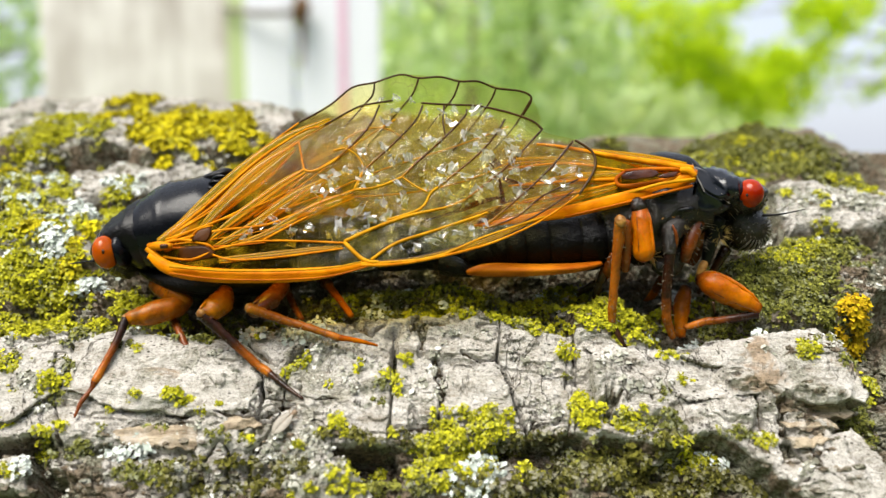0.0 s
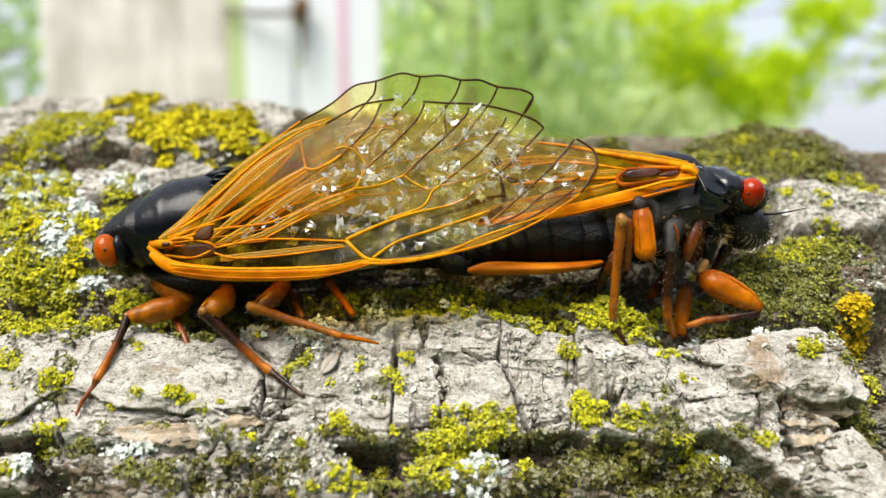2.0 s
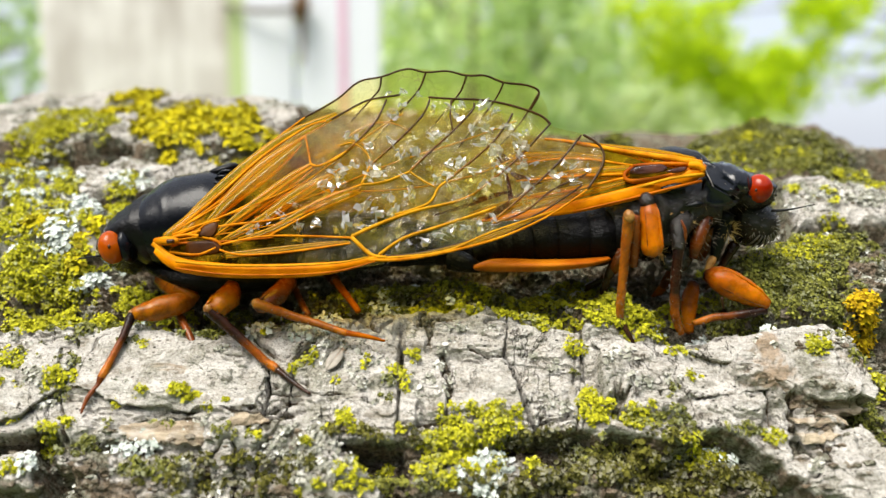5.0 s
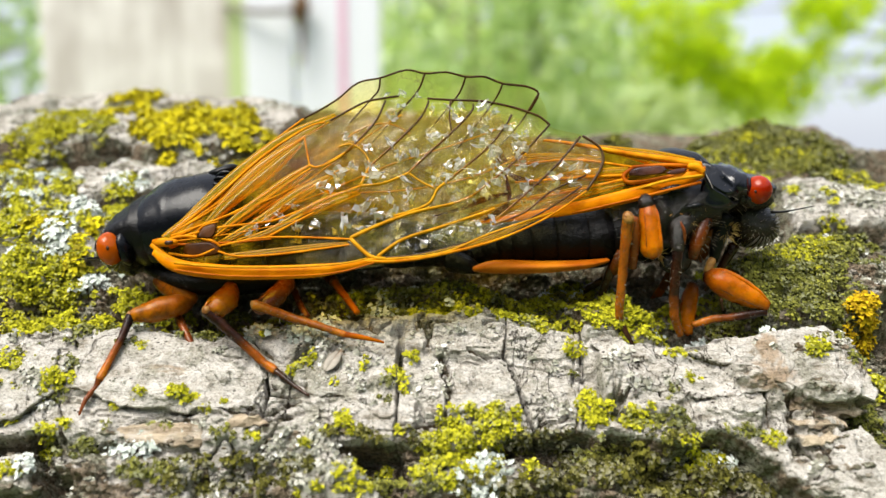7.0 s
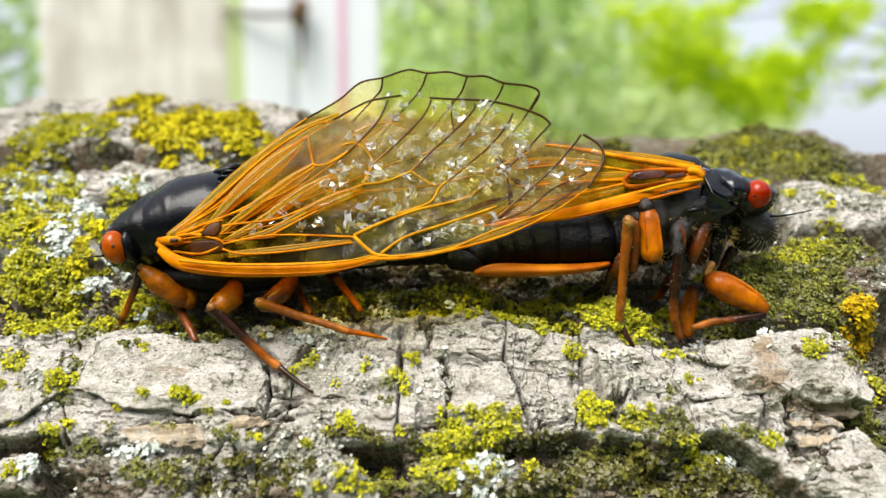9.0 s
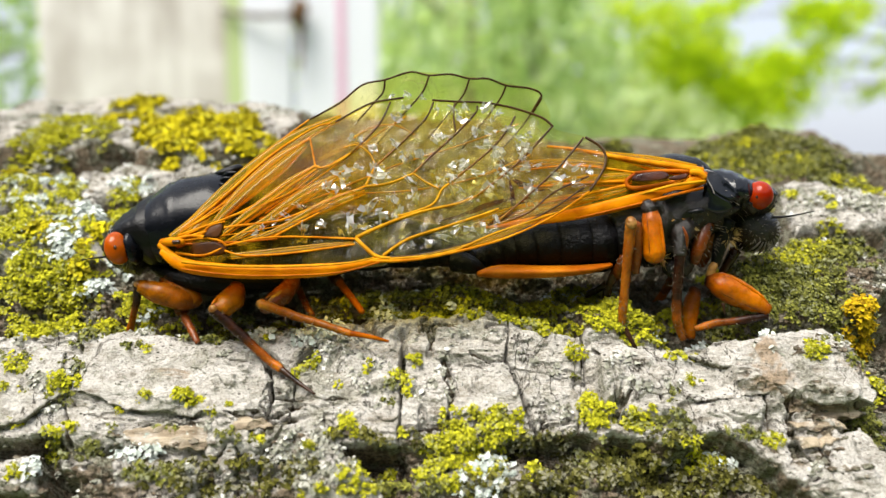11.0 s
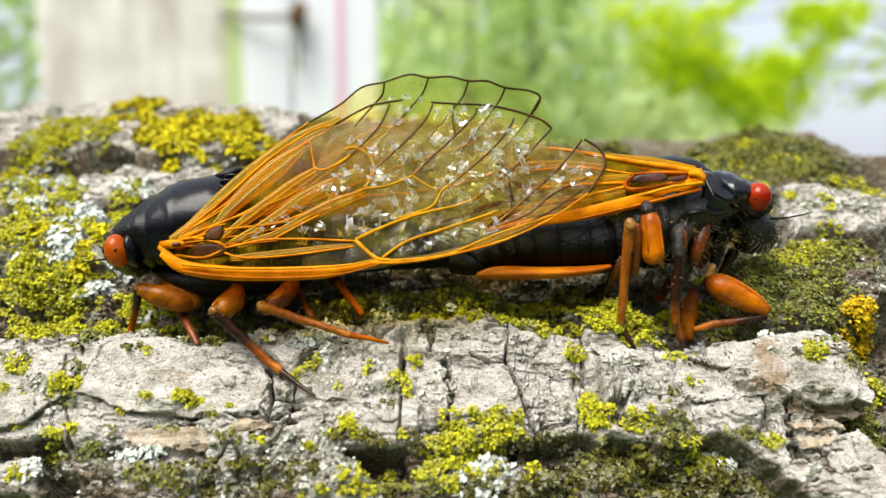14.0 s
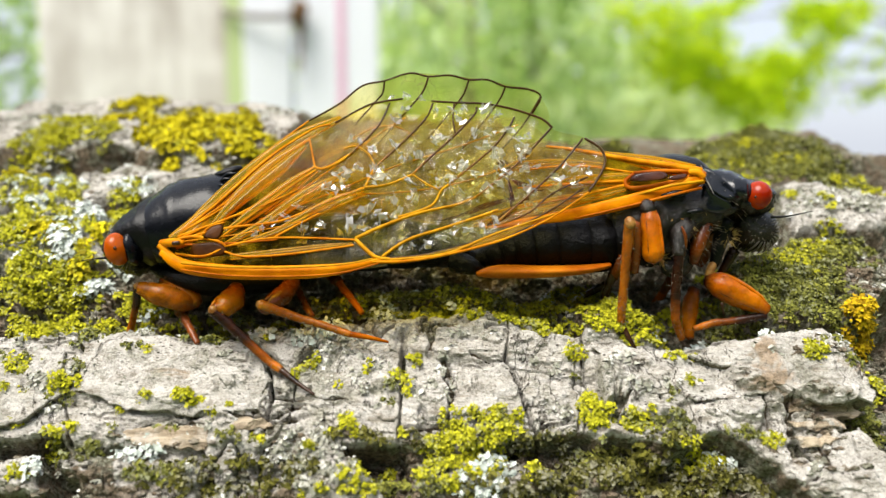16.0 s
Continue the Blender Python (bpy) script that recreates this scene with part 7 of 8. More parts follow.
    leg(c, "middle_leg", [(-0.05, 3.80, 3.00), (-0.84, 2.87, 4.00), (-1.12, 1.33, 4.40)], [1.0, 0.8, 0.4], FACE,
        [(-1.04, 1.73, 4.40), (-1.17, -1.10, 4.00), (-1.02, -3.17, 3.50), (-0.33, -4.79, 2.54)], [0.38, 0.36, 0.34, 0.26], SHIN_FADE)
    tube("leg_base", [(0.31, 1.74, 2.50), (-0.43, 0.48, 2.20), (-1.56, 0.49, 2.50)], [0.6, 0.9, 0.5], FACE, c, sides=12)
    leg(c, "hind_leg", [(-3.24, 4.76, 4.20), (-3.16, 3.9, 4.50), (-3.06, 2.6, 4.60), (-2.98, 1.5, 4.60), (-2.95, 0.95, 4.50)], [0.45, 0.66, 0.74, 0.76, 0.55], THIGH_ORANGE,
        [(-4.81, 3.59, 5.40), (-4.96, 1.34, 5.00), (-5.10, -2.30, 4.20), (-5.01, -3.57, 3.60)], [0.43, 0.36, 0.3, 0.26], SHIN_RUST, [(-5.01, -3.57, 3.60), (-4.44, -4.77, 3.80), (-3.79, -5.97, 3.96)], DARK_LEG)
    leg(c, "hind_leg", [(-4.59, 1.32, 3.00), (-4.99, 0.06, 2.00), (-5.21, -0.87, 0.00)], [0.5, 0.4, 0.35], RUST,
        [(-5.30, -0.87, 0.00), (-6.78, -1.80, -1.00), (-8.03, -2.63, -1.50)], [0.32, 0.26, 0.22], DARK_LEG, [(-8.03, -2.63, -1.50), (-8.25, -3.07, -1.50), (-7.80, -3.61, -1.50)])
    leg(c, "middle_leg", [(-4.99, 0.48, 2.00), (-5.43, -0.80, 1.50)], [0.4, 0.3], DARK_LEG, [(-5.43, -0.80, 1.50), (-5.76, -2.32, 1.00), (-5.63, -3.60, 1.00)], [0.3, 0.26, 0.2], DARK_LEG)
    leg(c, "middle_leg", [(0.58, -0.06, -2.00), (-0.04, -1.68, -3.00)], [0.4, 0.35], RUST, [(-0.04, -1.68, -3.00), (-0.59, -2.63, -3.50), (-1.39, -3.46, -4.00)], [0.33, 0.3, 0.25], ORANGE)
    for a, b, r in (((-2.27, 3.57, 3.60), (-1.25, 4.77, 4.00), 0.55), ((-1.17, 4.57, 4.00), (0.57, 5.31, 3.90), 0.5), ((-0.06, 3.36, 3.70), (0.97, 4.49, 3.90), 0.5), ((-1.76, 1.74, 3.20), (-0.44, 2.35, 3.60), 0.6), ((0.51, 2.15, 3.20), (1.51, 3.45, 3.50), 0.45), ((2.08, 4.27, 3.40), (3.44, 4.75, 3.60), 0.4)):
        m = [(a[i] + b[i]) / 2 + (0, 0.1, 0.05)[i] for i in range(3)]
        tube("side_plate", [a, m, b], [(r * 0.4, 0.15), (r, 0.3), (r * 0.3, 0.15)], FACE, c, sides=12)
    for a, b, r, tone in (((-1.0, 3.39, 4.8), (-0.66, 1.79, 4.6), 0.13, RUST), ((-0.54, 4.4, 4.6), (0.67, 4.52, 4.6), 0.2, GLOSS_BLACK), ((-2.37, 5.6, 4.7), (-0.6, 5.79, 4.8), 0.26, GLOSS_BLACK), ((-2.81, 1.19, 4.8), (-2.27, 0.59, 4.6), 0.14, CREAM)):
        m = [(a[i] + b[i]) / 2 + (0.1, 0.05, 0.15)[i] for i in range(3)]
        tube("side_fold", [a, m, b], [r * 0.4, r, r * 0.4], tone, c, sides=10)
    tube("hind_knee", [(-4.40, 3.64, 5.00), (-4.23, 2.14, 4.60), (-4.16, 0.11, 4.00)], [0.4, 0.45, 0.3], RUST, c, sides=10)
    knee(c, (-4.86, 3.62, 5.60), 0.5, CREAM)
    knee(c, (-3.30, 4.72, 4.42), 0.72, FACE)
    hairs(c, [((0.43, 3.48, 0.00), (3.0, 3.4, 3.9), 220), ((5.87, 3.04, 0.00), (1.9, 2.1, 2.6), 110), ((2.61, 5.87, 0.00), (2.6, 2.3, 4.2), 70), ((-3.28, 1.74, 1.00), (2.0, 1.6, 2.6), 90)], 0.55, HAIR, 4)
    hairs(c, [((3.21, 2.78, 2.20), (0.5, 0.6, 0.5), 60), ((-0.09, 3.44, 3.80), (0.35, 0.5, 0.3), 30), ((-2.11, 1.12, 3.00), (0.4, 0.3, 0.4), 25), ((0.79, 4.92, 3.60), (0.7, 0.3, 0.4), 30)], 0.5, GOLDEN_HAIR, 14)
    tube("joint_skin", [(-2.30, 2.87, 4.00), (-1.95, 3.59, 4.20), (-1.25, 3.99, 4.30), (-0.69, 3.91, 4.30)], [0.04, 0.09, 0.09, 0.04], CREAM, c, "", 8)
    tube("joint_skin", [(-0.50, 3.91, 4.20), (-0.10, 3.35, 4.10), (-0.16, 2.79, 3.90)], [0.05, 0.1, 0.04], CREAM, c, "", 8)
    tube("joint_skin", [(-0.45, 5.28, 4.30), (0.47, 5.37, 4.20), (1.44, 5.85, 4.20)], [0.04, 0.08, 0.04], CREAM, c, "", 8)
    return c


CICADA_L = left_cicada()
THIGH, SHIN, COXA = moving_leg(CICADA_L)
CICADA_R = right_cicada()



def barklouse():
    """A tiny pale winged insect, two millimetres long; x is forward, z up."""
    pale = make_shell("pale_wing_case", (0.2, 0.175, 0.14), (0.3, 0.27, 0.22), 0.4, 2500, 0.1, 0.3)
    tan = make_shell("tan_body", (0.2, 0.14, 0.09), (0.3, 0.22, 0.15), 0.45, 2500, 0.1, 0.3)
    c = new("barklouse")
    c.empty_display_size = 0.001
    tagged(c, "tiny pale beige winged barklouse walking on the bark", "insect")
    tube("body", [(-0.7, 0, 0.2), (-0.3, 0, 0.24), (0.2, 0, 0.25), (0.5, 0, 0.24)], [0.12, 0.24, 0.22, 0.14], tan, c, sides=12)
    v, f = ball((0.66, 0, 0.25), (0.2, 0.19, 0.17))
    mesh_object("head", v, f, tan, c)
    for side in (1, -1):
        v, f = ball((0.72, 0.16 * side, 0.3), (0.06, 0.06, 0.06), 0, 6, 8)
        mesh_object("eye", v, f, BLACK, c)
        tube("wing", [(0.35, 0.12 * side, 0.46), (-0.2, 0.22 * side, 0.46), (-0.8, 0.2 * side, 0.38), (-1.3, 0.06 * side, 0.3)], [(0.1, 0.04), (0.25, 0.04), (0.24, 0.04), (0.06, 0.02)], pale, c, "thin beige roofed wing", 10)
        tube("antenna", [(0.8, 0.08 * side, 0.3), (1.1, 0.22 * side, 0.36), (1.5, 0.3 * side, 0.3)], [0.02, 0.014, 0.006], tan, c, sides=5)
        for k in range(3):
            x = 0.4 - 0.3 * k
            tube("leg", [(x, 0.12 * side, 0.18), (x + 0.1 - 0.1 * k, 0.38 * side, 0.26), (x + 0.2 - 0.25 * k, 0.55 * side, 0.0)], [0.04, 0.03, 0.014], tan, c, sides=6, steps=3)
    return c


BARKLOUSE = barklouse()


def perch(x, s, heading, lift):
    """A pose on the bark at (x, s): z out of the log, x turned by heading from the log's length towards its top."""
    xs, ss = np.array([x - 0.6, x + 0.6, x, x, x]), np.array([s, s, s - 0.6, s + 0.6, s])
    h = relief(xs, ss)[0]
    mean = float(np.median(h))
    a = s / (RADIUS / MM)
    out = Vector((0, -math.sin(a), math.cos(a)))
    up = Vector((0, math.cos(a), math.sin(a)))
    fwd = Vector((1, 0, 0)) * math.cos(radians(heading)) + up * math.sin(radians(heading))
    m = Matrix((fwd, out.cross(fwd), out)).transposed().to_4x4()
    return Matrix.Translation(Vector(on_log(x, s, mean + lift))) @ m


# ---- behind the log ----


def box(cx, cy, cz, sx, sy, sz):
    v = [(cx + a * sx / 2, cy + b * sy / 2, cz + d * sz / 2) for a in (-1, 1) for b in (-1, 1) for d in (-1, 1)]
    f = [(0, 1, 3, 2), (4, 6, 7, 5), (0, 4, 5, 1), (2, 3, 7, 6), (0, 2, 6, 4), (1, 5, 7, 3)]
    return v, f


def ground():
    s = Shade("grass_ground", 0.9)
    c = s.mix(s.ramp(s.noise(3, 5), (0.35, 0.0), (0.65, 1.0)), (0.06, 0.11, 0.025), (0.15, 0.22, 0.06))
    s.set(Base_Color=c)
    s.bump(s.noise(90, 4), 0.8, 0.02)
    v = [(-400, -400, 0), (400, -400, 0), (400, 400, 0), (-400, 400, 0)]
    return tagged(mesh_object("ground", v, [(0, 1, 2, 3)], s.mat, scale=1.0), "short green lawn", "lawn", kind="structure")


ground()


def hedge():
    """An unseen clipped green hedge, added round the near side to block low sky light."""
    s = Shade("light_block_green", 0.8)
    s.set(Base_Color=s.mix(s.ramp(s.noise(14, 6, 0.7), (0.35, 0.0), (0.65, 1.0)), (0.015, 0.03, 0.008), (0.07, 0.11, 0.03)))
    s.bump(s.noise(30, 5, 0.7), 1.0, 0.05)
    a = np.radians(np.linspace(150, 390, 121))
    z = np.linspace(0, 1.2, 13)
    A, Z = np.meshgrid(a, z)
    r = 2.5 + 0.12 * fractal(A * 9, Z * 3, 71, 4, 0.6)
    Z = Z + 0.1 * fractal(A * 12, Z * 0 + 3, 72, 3) * Z / 1.2
    near = np.stack([r * np.cos(A), r * np.sin(A), Z], -1).reshape(-1, 3)
    far = np.stack([(r + 0.7) * np.cos(A), (r + 0.7) * np.sin(A), Z], -1).reshape(-1, 3)
    n, m = A.shape
    i = np.arange(n * m).reshape(n, m)
    faces = [(int(i[k, j]), int(i[k, j + 1]), int(i[k + 1, j + 1]), int(i[k + 1, j])) for k in range(n - 1) for j in range(m - 1)]
    o = n * m
    faces += [tuple(q + o for q in f[::-1]) for f in faces]
    faces += [(int(i[-1, j]), int(i[-1, j + 1]), int(i[-1, j + 1]) + o, int(i[-1, j]) + o) for j in range(m - 1)]
    faces += [(int(i[k, c]), int(i[k + 1, c]), int(i[k + 1, c]) + o, int(i[k, c]) + o) for k in range(n - 1) for c in (0, m - 1)]
    tagged(mesh_object("hedge", near.tolist() + far.tolist(), faces, s.mat, scale=1.0), "unseen green hedge added to block low light", "hedge", kind="structure")


# added out of view: cuts front fill and darkens low reflections
hedge()


def fence():
    wood = make_paint("pale_board", (0.44, 0.39, 0.345), (0.76, 0.72, 0.67), 0.7, 5)
    f = new("fence")
    f.location = (-1.2, 3.0, 0)
    tagged(f, "pale weathered wooden fence of upright boards", "fence")
    for k in range(5):
        v, q = box(-0.27 + 0.17 * k, 0.001 * (k % 2), 0.95, 0.1695, 0.03, 1.9)
        mesh_object("board", v, q, wood, f, smooth=False, scale=1.0)
    for z in (0.4, 1.5):
        v, q = box(0.07, 0.045, z, 0.86, 0.05, 0.09)
        mesh_object("rail", v, q, wood, f, smooth=False, scale=1.0)
    return f


fence()


def door_side():
    white = make_paint("white_paint", (0.68, 0.69, 0.74), (0.76, 0.77, 0.81), 0.45, 3)
    pink = make_paint("pink_paint", (0.66, 0.36, 0.5), (0.7, 0.42, 0.55), 0.5, 3)
    lime = make_paint("lime_paint", (0.4, 0.48, 0.2), (0.46, 0.54, 0.26), 0.6, 3)
    p = new("painted_post")
    p.location = (-0.47, 3.0, 0)
    tagged(p, "white painted post with a thin pink stripe and lime edge", "post")
    for name, x, w, m, d in (("panel", -0.2, 0.18, white, 0.08), ("panel", 0.0, 0.17, white, 0.1), ("stripe", 0.088, 0.03, pink, 0.11), ("panel", 0.165, 0.12, white, 0.1), ("edge", -0.325, 0.07, lime, 0.05)):
        v, q = box(x, 0, 1.1, w, d, 2.2)
        mesh_object(name, v, q, m, p, smooth=False, scale=1.0)
    return p


door_side()


def hook():
    """A thin grey twig that holds a dried brown pod before the post."""
    bark = make_paint("grey_twig", (0.12, 0.1, 0.09), (0.2, 0.17, 0.15), 0.8, 30)
    brown = make_paint("brown_pod", (0.06, 0.028, 0.01), (0.16, 0.075, 0.02), 0.7, 40)
    t = new("twig")
    t.location = (-0.54, 2.9, 0.68)
    tagged(t, "thin grey twig with a dried brown pod", "twig")
    v, f = loft([(-0.3, 0.06, 0.03), (-0.15, 0.0, 0.0), (0, 0, 0.0), (0.02, 0.08, -0.02)], [0.01, 0.012, 0.011, 0.008], 8, 4)
    mesh_object("stem", v, f, bark, t, scale=1.0)
    # the pod's long thin tail stands in for the shadow at the post joint
    v, f = loft([(0.005, 0, 0.06), (0.012, 0, 0.03), (0.004, 0, -0.01), (0.01, 0, -0.06), (0.012, 0, -0.2)], [0.014, 0.032, 0.028, 0.012, 0.005], 10, 4)
    mesh_object("pod", v, f, brown, t, scale=1.0)


hook()


def leaf_mesh(name, spots, size, material, seed, parent=None):
    """Many small pointed leaves, each of six corners with a fold, at the given places."""
    rnd = random.Random(seed)
    verts, faces = [], []
    for p in spots:
        m = Euler((rnd.uniform(0, 6.28), rnd.uniform(0, 6.28), rnd.uniform(0, 6.28))).to_matrix()
        z = size * rnd.uniform(0.6, 1.3)
        o = len(verts)
        for q in ((-1, 0, 0), (-0.3, 0.5, 0.12), (0.4, 0.42, 0.12), (1.1, 0, 0), (0.4, -0.42, 0.12), (-0.3, -0.5, 0.12)):
            verts.append(tuple(Vector(p) + m @ (Vector(q) * z)))
        faces += [(o, o + 3, o + 2, o + 1), (o, o + 5, o + 4, o + 3)]
    return mesh_object(name, verts, faces, material, parent, smooth=False, scale=1.0)


# pale haze of the distance is put into these two leaf colours
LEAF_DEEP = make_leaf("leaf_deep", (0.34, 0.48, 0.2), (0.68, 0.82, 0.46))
LEAF_HAZED = make_leaf("leaf_hazed", (0.52, 0.62, 0.36), (0.8, 0.88, 0.6))
# glow of backlit leaves is put into this brighter yellow-green
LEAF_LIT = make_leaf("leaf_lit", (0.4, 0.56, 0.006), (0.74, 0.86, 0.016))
TRUNK = make_paint("trunk_bark", (0.12, 0.09, 0.07), (0.24, 0.2, 0.16), 0.9, 8)


def tree(x, y, height, spread, count, size, material, seed, label, low=0.2, thick=0.16):
    rnd = random.Random(seed)
    t = new("tree")
    t.matrix_world = pose(x, y, 0)
    tagged(t, label, "tree", "trees behind the log")
    v, f = loft([(0, 0, 0), (0.05, 0.02, height * 0.4), (0, 0, height * 0.8)], [thick, thick * 0.7, thick * 0.2], 10, 4)
    mesh_object("trunk", v, f, TRUNK, t, scale=1.0)
    spots = []
    clumps = []
    for k in range(46):
        a, r = rnd.uniform(0, 6.283), spread * math.sqrt(rnd.random())
        z = height * rnd.uniform(low, 1.0)
        clumps.append((r * math.cos(a), r * math.sin(a), z))
        if k < 9:
            v, f = loft([(0, 0, z * 0.7), (r * math.cos(a) * 0.6, r * math.sin(a) * 0.6, z * 0.92), clumps[-1]], [0.05, 0.03, 0.012], 6, 3)
            mesh_object("limb", v, f, TRUNK, t, scale=1.0)
    for k in range(count):
        q = rnd.choice(clumps)
        spots.append(tuple(q[i] + rnd.gauss(0, spread * 0.16) for i in range(3)))
    leaf_mesh("crown", [q for q in spots if q[2] > 0.05], size, material, seed + 1, t)
    return t


tree(0.3, 9.0, 4.0, 1.7, 2400, 0.1, LEAF_DEEP, 5, "leafy green tree in soft daylight", 0.0, 0.05)
tree(1.2, 10.5, 4.0, 1.5, 1500, 0.1, LEAF_DEEP, 6, "leafy green tree in soft daylight", 0.0, 0.05)
tree(-6.6, 9.0, 5.0, 2.2, 4000, 0.1, LEAF_DEEP, 7, "leafy green tree in soft daylight", 0.0)


def treeline():
    """A far hedge of dense foliage behind the near trees, lower towards one end."""
    rnd = random.Random(21)
    spots = []
    for k in range(7800):
        x = rnd.uniform(-3, 7.4)
        spots.append((x, 17 + rnd.gauss(0, 0.8), abs(rnd.gauss(0, 1)) * (2.3 - 0.42 * max(0, x - 3.2)) * (0.8 + 0.3 * math.sin(k * 0.001))))
    # haze comes from the paler leaf colour
    tagged(leaf_mesh("far_trees", spots, 0.17, LEAF_HAZED, 22), "dense green trees far behind the log, haze put into their colour", "trees", kind="stuff")


treeline()


def young_tree():
    """A slender tree whose low boughs hang into view, with open sky between its sprays of leaves."""
    rnd = random.Random(8)
    t = new("tree")
    t.matrix_world = pose(2.75, 4.6, 0)
    tagged(t, "young tree with yellow-green leaves, backlight put into their colour", "tree", "trees behind the log")
    v, f = loft([(0, 0, 0), (0.04, 0.02, 0.9), (0, 0, 2.1)], [0.03, 0.025, 0.008], 10, 4)
    mesh_object("trunk", v, f, TRUNK, t, scale=1.0)
    # boughs: where each leaves the trunk, its bend and its tip
    boughs = [((0, 0, 0.7), (-0.6, 0.05, 0.72), (-1.38, 0, 0.62)), ((0, 0, 0.6), (-0.5, -0.05, 0.56), (-1.2, 0.05, 0.46)), ((0, 0, 0.9), (-0.5, 0.0, 1.02), (-1.42, 0.05, 0.92)),
              ((0, 0, 1.0), (-0.4, 0.1, 1.08), (-0.9, 0.1, 1.1)), ((0, 0, 0.8), (-0.3, 0.0, 0.86), (-0.62, 0.0, 0.8))]
    spots = []
    for bough in boughs:
        v, f = loft(bough, [0.012, 0.008, 0.003], 6, 5)
        mesh_object("limb", v, f, TRUNK, t, scale=1.0)
    sprays = [(-1.67, 1.03, 0.081, 60), (-1.56, 0.96, 0.081, 60), (-1.48, 0.83, 0.081, 70), (-1.44, 0.7, 0.092, 100), (-1.43, 1.0, 0.092, 80), (-1.34, 0.9, 0.104, 120), (-1.3, 0.74, 0.104, 130), (-1.32, 0.62, 0.081, 90), (-1.2, 0.98, 0.092, 110), (-1.17, 0.82, 0.092, 120),
              (-1.18, 0.67, 0.092, 110), (-1.11, 0.57, 0.081, 90), (-1.03, 1.04, 0.067, 50), (-1.14, 0.74, 0.081, 80), (-1.01, 0.62, 0.074, 80), (-0.98, 0.54, 0.074, 90), (-0.88, 0.57, 0.081, 100), (-0.86, 0.47, 0.074, 80), (-0.79, 0.74, 0.067, 80), (-0.73, 0.67, 0.074, 90),
              (-0.74, 0.54, 0.081, 90), (-0.67, 0.44, 0.074, 60), (-0.65, 0.7, 0.059, 60), (-0.58, 0.64, 0.059, 60), (-0.59, 0.54, 0.059, 50), (-0.83, 0.65, 0.059, 60), (-1.01, 0.46, 0.081, 50), (-0.87, 0.39, 0.074, 40), (-0.62, 1.01, 0.074, 80), (-0.52, 1.0, 0.081, 90),
              (-0.4, 1.01, 0.081, 80), (-0.52, 0.79, 0.052, 40), (-0.44, 0.88, 0.067, 60), (-0.35, 0.93, 0.059, 50), (-0.63, 0.88, 0.037, 30), (-0.24, 1.03, 0.052, 20), (-0.17, 0.83, 0.052, 16), (-0.19, 0.7, 0.044, 12), (-0.22, 0.51, 0.052, 16), (-0.41, 0.67, 0.037, 12),
              (-0.14, 0.57, 0.044, 14)]
    for x, z, r, count in sprays:
        for _ in range(int(1.3 * count)):
            spots.append((x + rnd.gauss(0, 0.62 * r), rnd.gauss(0, 0.12), z + rnd.gauss(0, 0.5 * r)))
    for _ in range(500):
        a = rnd.uniform(0, 6.283)
        spots.append((0.5 * math.cos(a) * rnd.random(), 0.5 * math.sin(a), rnd.uniform(1.25, 2.2)))
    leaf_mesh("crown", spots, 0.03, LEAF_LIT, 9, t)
    return t


YOUNG = young_tree()


# ---- movement ----
def aim(d):
    """A turn that lays x along d and keeps z near the viewer."""
    x = Vector(d).normalized()
    y = Vector((0, 0, 1)).cross(x).normalized()
    return Matrix((x, y, x.cross(y))).transposed()


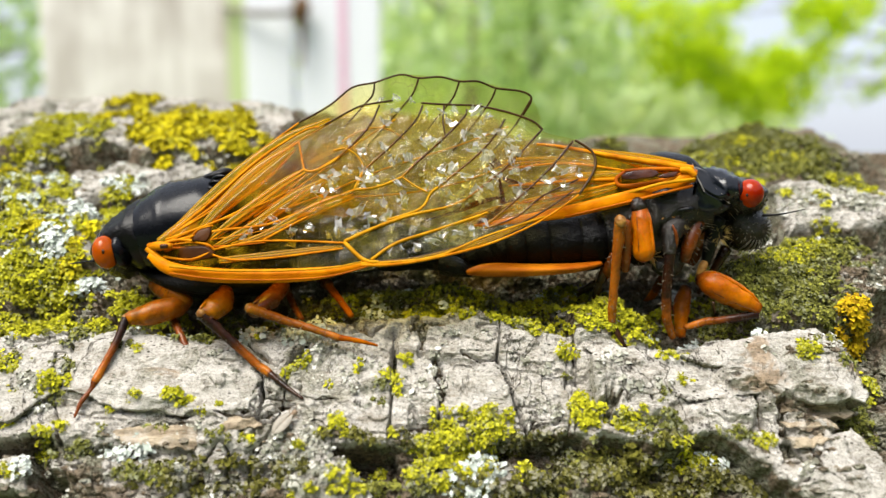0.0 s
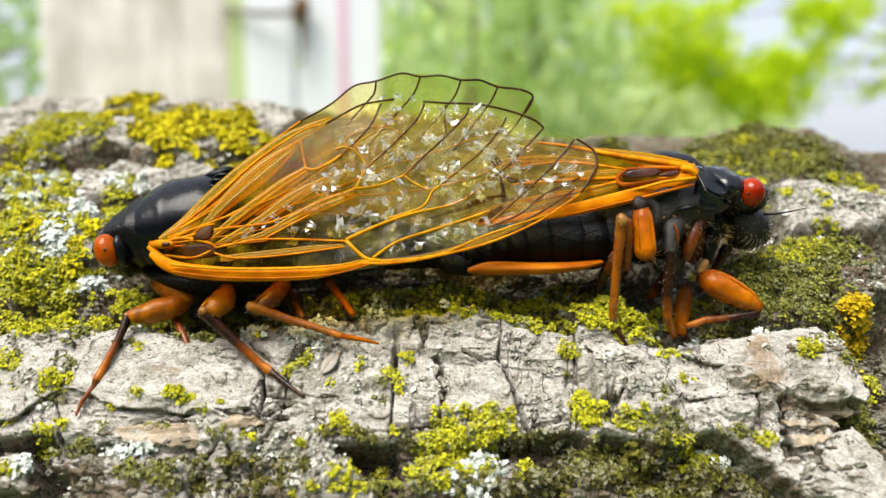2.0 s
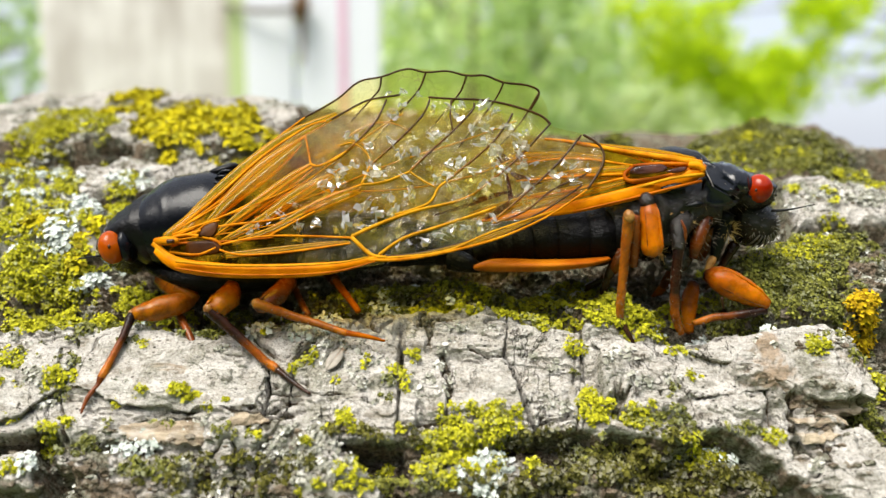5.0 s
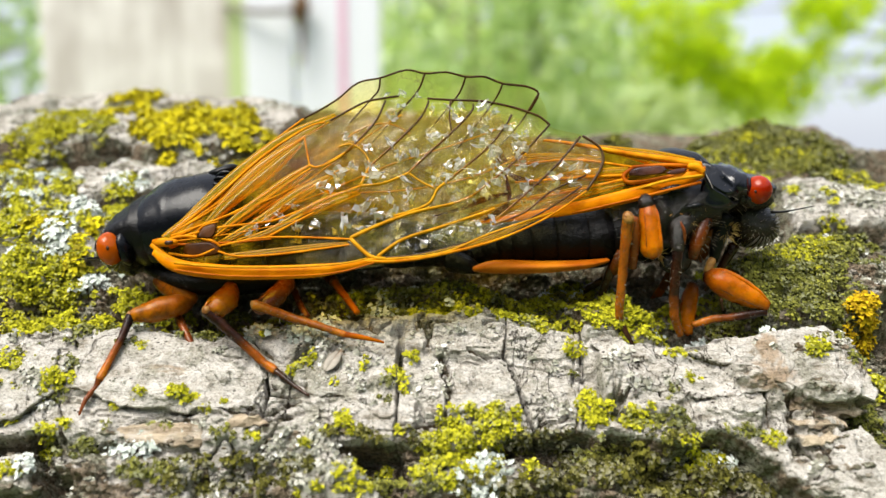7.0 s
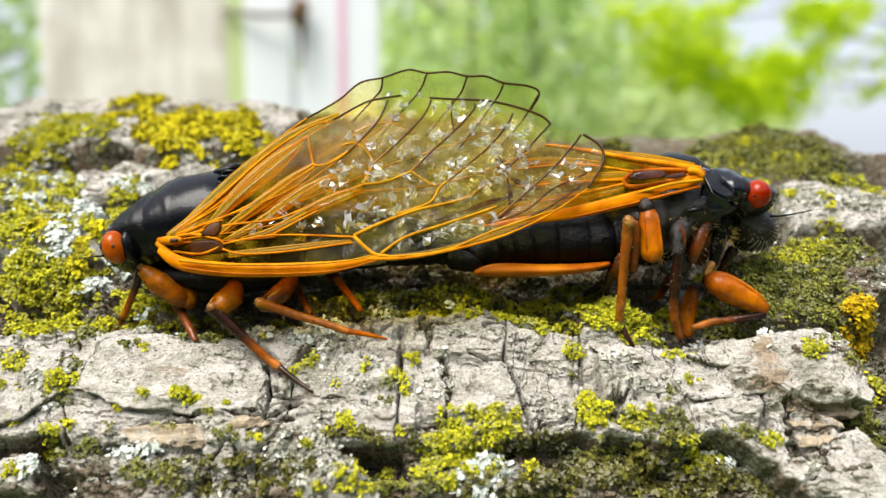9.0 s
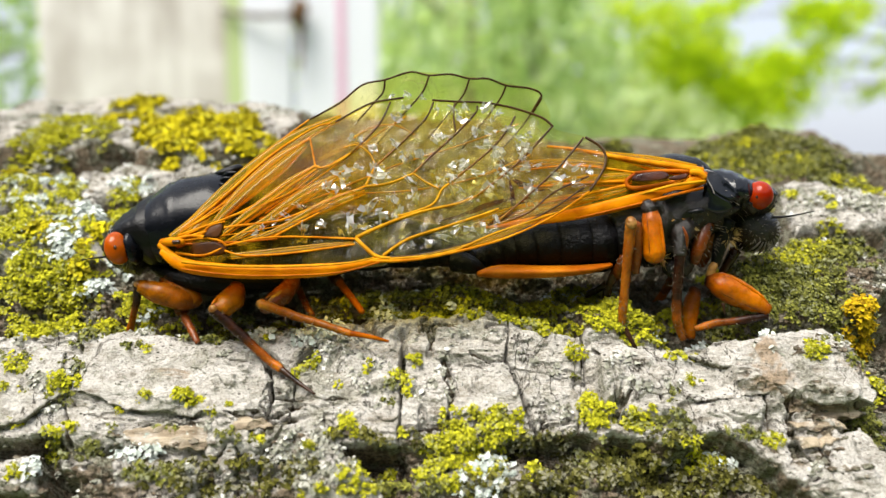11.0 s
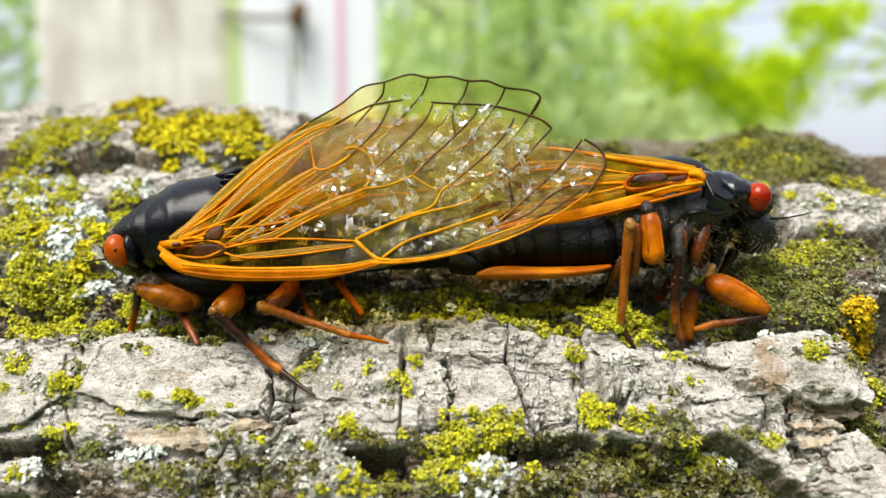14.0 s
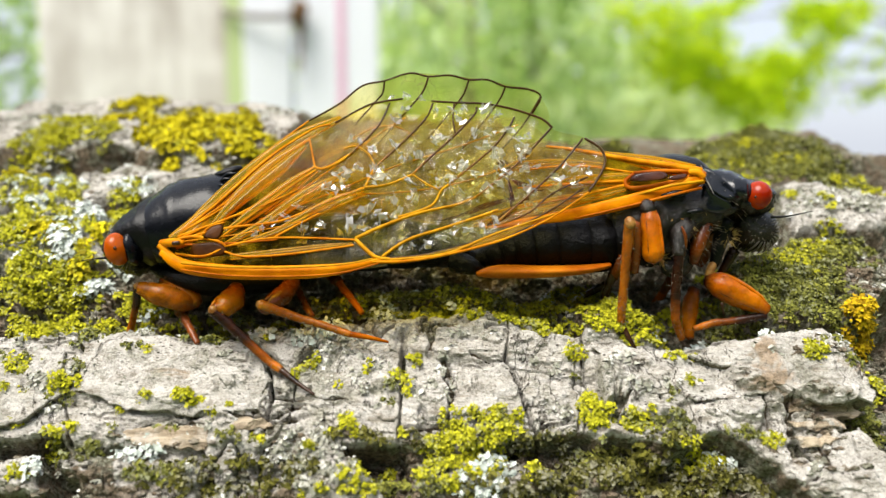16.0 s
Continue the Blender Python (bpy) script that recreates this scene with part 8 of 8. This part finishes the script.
def motions():
    base = CICADA_L.matrix_world.copy()
    rows = [(0, 0, 0, 0), (7.0, 0.03, 0, 0.05), (7.6, 0.045, -0.01, 0.07), (7.75, 0.21, 0.31, 0.15), (9.0, 0.17, 0.32, 0.2), (11.5, 0.15, 0.35, -0.09), (13.0, 0.14, 0.32, 0.0), (16, 0.12, 0.3, -0.07)]
    walk(CICADA_L, [(t, base @ pose(u * MM, v * MM, 0, 0, 0, a)) for t, u, v, a in rows])
    base_r = CICADA_R.matrix_world.copy()
    rows = [(0, 0, 0), (7.6, 0, -0.01), (7.8, 0.09, -0.03), (9.0, 0.12, -0.06), (11.5, 0.16, -0.07), (16, 0.11, -0.06)]
    walk(CICADA_R, [(t, base_r @ pose(u * MM, v * MM, 0)) for t, u, v in rows])
    stem = YOUNG.matrix_world.copy()
    sway = [(0, 0.3), (1.5, -0.3), (3.0, 0.2), (5.0, -0.3), (7.0, 0.3), (9.0, -0.2), (11.5, 0.3), (13.5, -0.3), (15.2, 0.3), (16, 0)]
    walk(YOUNG, [(t, stem @ pose(0, 0, 0, 0.5 * a, a, 0)) for t, a in sway])
    # the barklouse runs up the plate, rests, then hides in the fissure
    path = []

    def pace(t, place, heading, lift=0.1):
        path.append((t, perch(*place, heading, lift)))
    pace(0, (-10.4, 64.7), 50)
    pace(0.3, (-10.2, 64.4), 50)
    pace(0.6, (-9.7, 64.3), 38)
    pace(0.9, (-8.7, 64.1), 35)
    pace(1.2, (-8.7, 63.7), 60)
    pace(1.5, (-8.5, 63.5), 80)
    pace(1.65, (-8.0, 62.0), 62)
    pace(1.8, (-7.8, 60.4), 58)
    pace(7.3, (-7.9, 60.3), 58)
    pace(7.5, (-7.9, 60.7), 30)
    pace(7.8, (-6.5, 61.3), -15)
    pace(8.1, (-5.2, 61.9), -25)
    pace(8.4, (-3.7, 62.5), -30)
    pace(8.6, (-3.4, 62.9), -70, -1.4)
    pace(16, (-3.4, 62.9), -70, -1.4)
    walk(BARKLOUSE, path)
    # the stepping front leg: hip, knee and foot
    steps = []

    def step(*row):
        steps.append(row)
    step(0, (0.71, -1.47, 2.00), (-2.79, -2.38, 3.50), (-4.74, -8.70, 6.60))
    step(7.6, (0.71, -1.47, 2.00), (-2.79, -2.38, 3.50), (-4.74, -8.70, 6.60))
    step(7.7, (0.46, -1.17, 2.00), (-1.98, -0.84, 4.00), (-3.70, -3.36, 5.00))
    step(7.8, (-0.09, -2.01, 2.00), (-1.70, 0.58, 4.00), (-5.09, 3.40, 5.00))
    step(7.9, (-0.50, -2.60, 2.50), (-3.93, -3.39, 4.00), (-5.80, -7.16, 6.00))
    step(8.0, (-0.58, -2.80, 2.50), (-4.21, -3.71, 4.00), (-5.71, -9.00, 6.82))
    step(8.1, (-0.29, -2.80, 2.50), (-3.60, -3.35, 4.00), (-5.71, -9.00, 6.82))
    step(8.2, (0.29, -1.26, 2.00), (-2.19, -0.19, 4.00), (-4.89, -2.96, 5.00))
    step(8.3, (-0.09, -2.10, 2.00), (-1.98, 0.70, 4.00), (-4.69, 2.60, 5.00))
    step(8.4, (-1.85, -2.85, 2.00), (-5.57, -0.87, 3.50), (-7.66, -3.99, 3.00))
    step(8.5, (-3.61, -2.85, 2.00), (-7.82, -0.94, 3.00), (-10.30, -6.08, 0.00))
    step(8.7, (-2.61, -2.85, 2.00), (-6.50, -1.31, 3.00), (-9.21, -6.08, 0.00))
    step(8.9, (0.04, -1.93, 2.00), (-3.20, 0.67, 3.00), (-6.08, -4.34, 0.00))
    step(9.2, (0.33, -1.76, 2.00), (-2.96, 0.75, 3.00), (-5.87, -4.34, 0.00))
    step(11.3, (0.58, -1.68, 2.00), (-3.99, -0.24, 3.00), (-6.87, -6.38, -2.00))
    step(16, (0.58, -1.68, 2.00), (-4.03, -0.24, 3.00), (-6.91, -6.38, -2.00))
    thigh, shin, coxa = [], [], []
    root = Vector((-1.64, 0.05, 1.20))
    for t, hip, knee, foot in steps:
        a, b = aim(Vector(knee) - Vector(hip)), aim(Vector(foot) - Vector(knee))
        coxa.append((t, Matrix.Translation(root * MM) @ aim(Vector(hip) - root).to_4x4()))
        thigh.append((t, Matrix.Translation(Vector(hip) * MM) @ a.to_4x4()))
        shin.append((t, Matrix.Translation((4.3 * MM, 0, 0)) @ (a.inverted() @ b).to_4x4()))
    walk(COXA, coxa)
    walk(THIGH, thigh)
    walk(SHIN, shin)


motions()
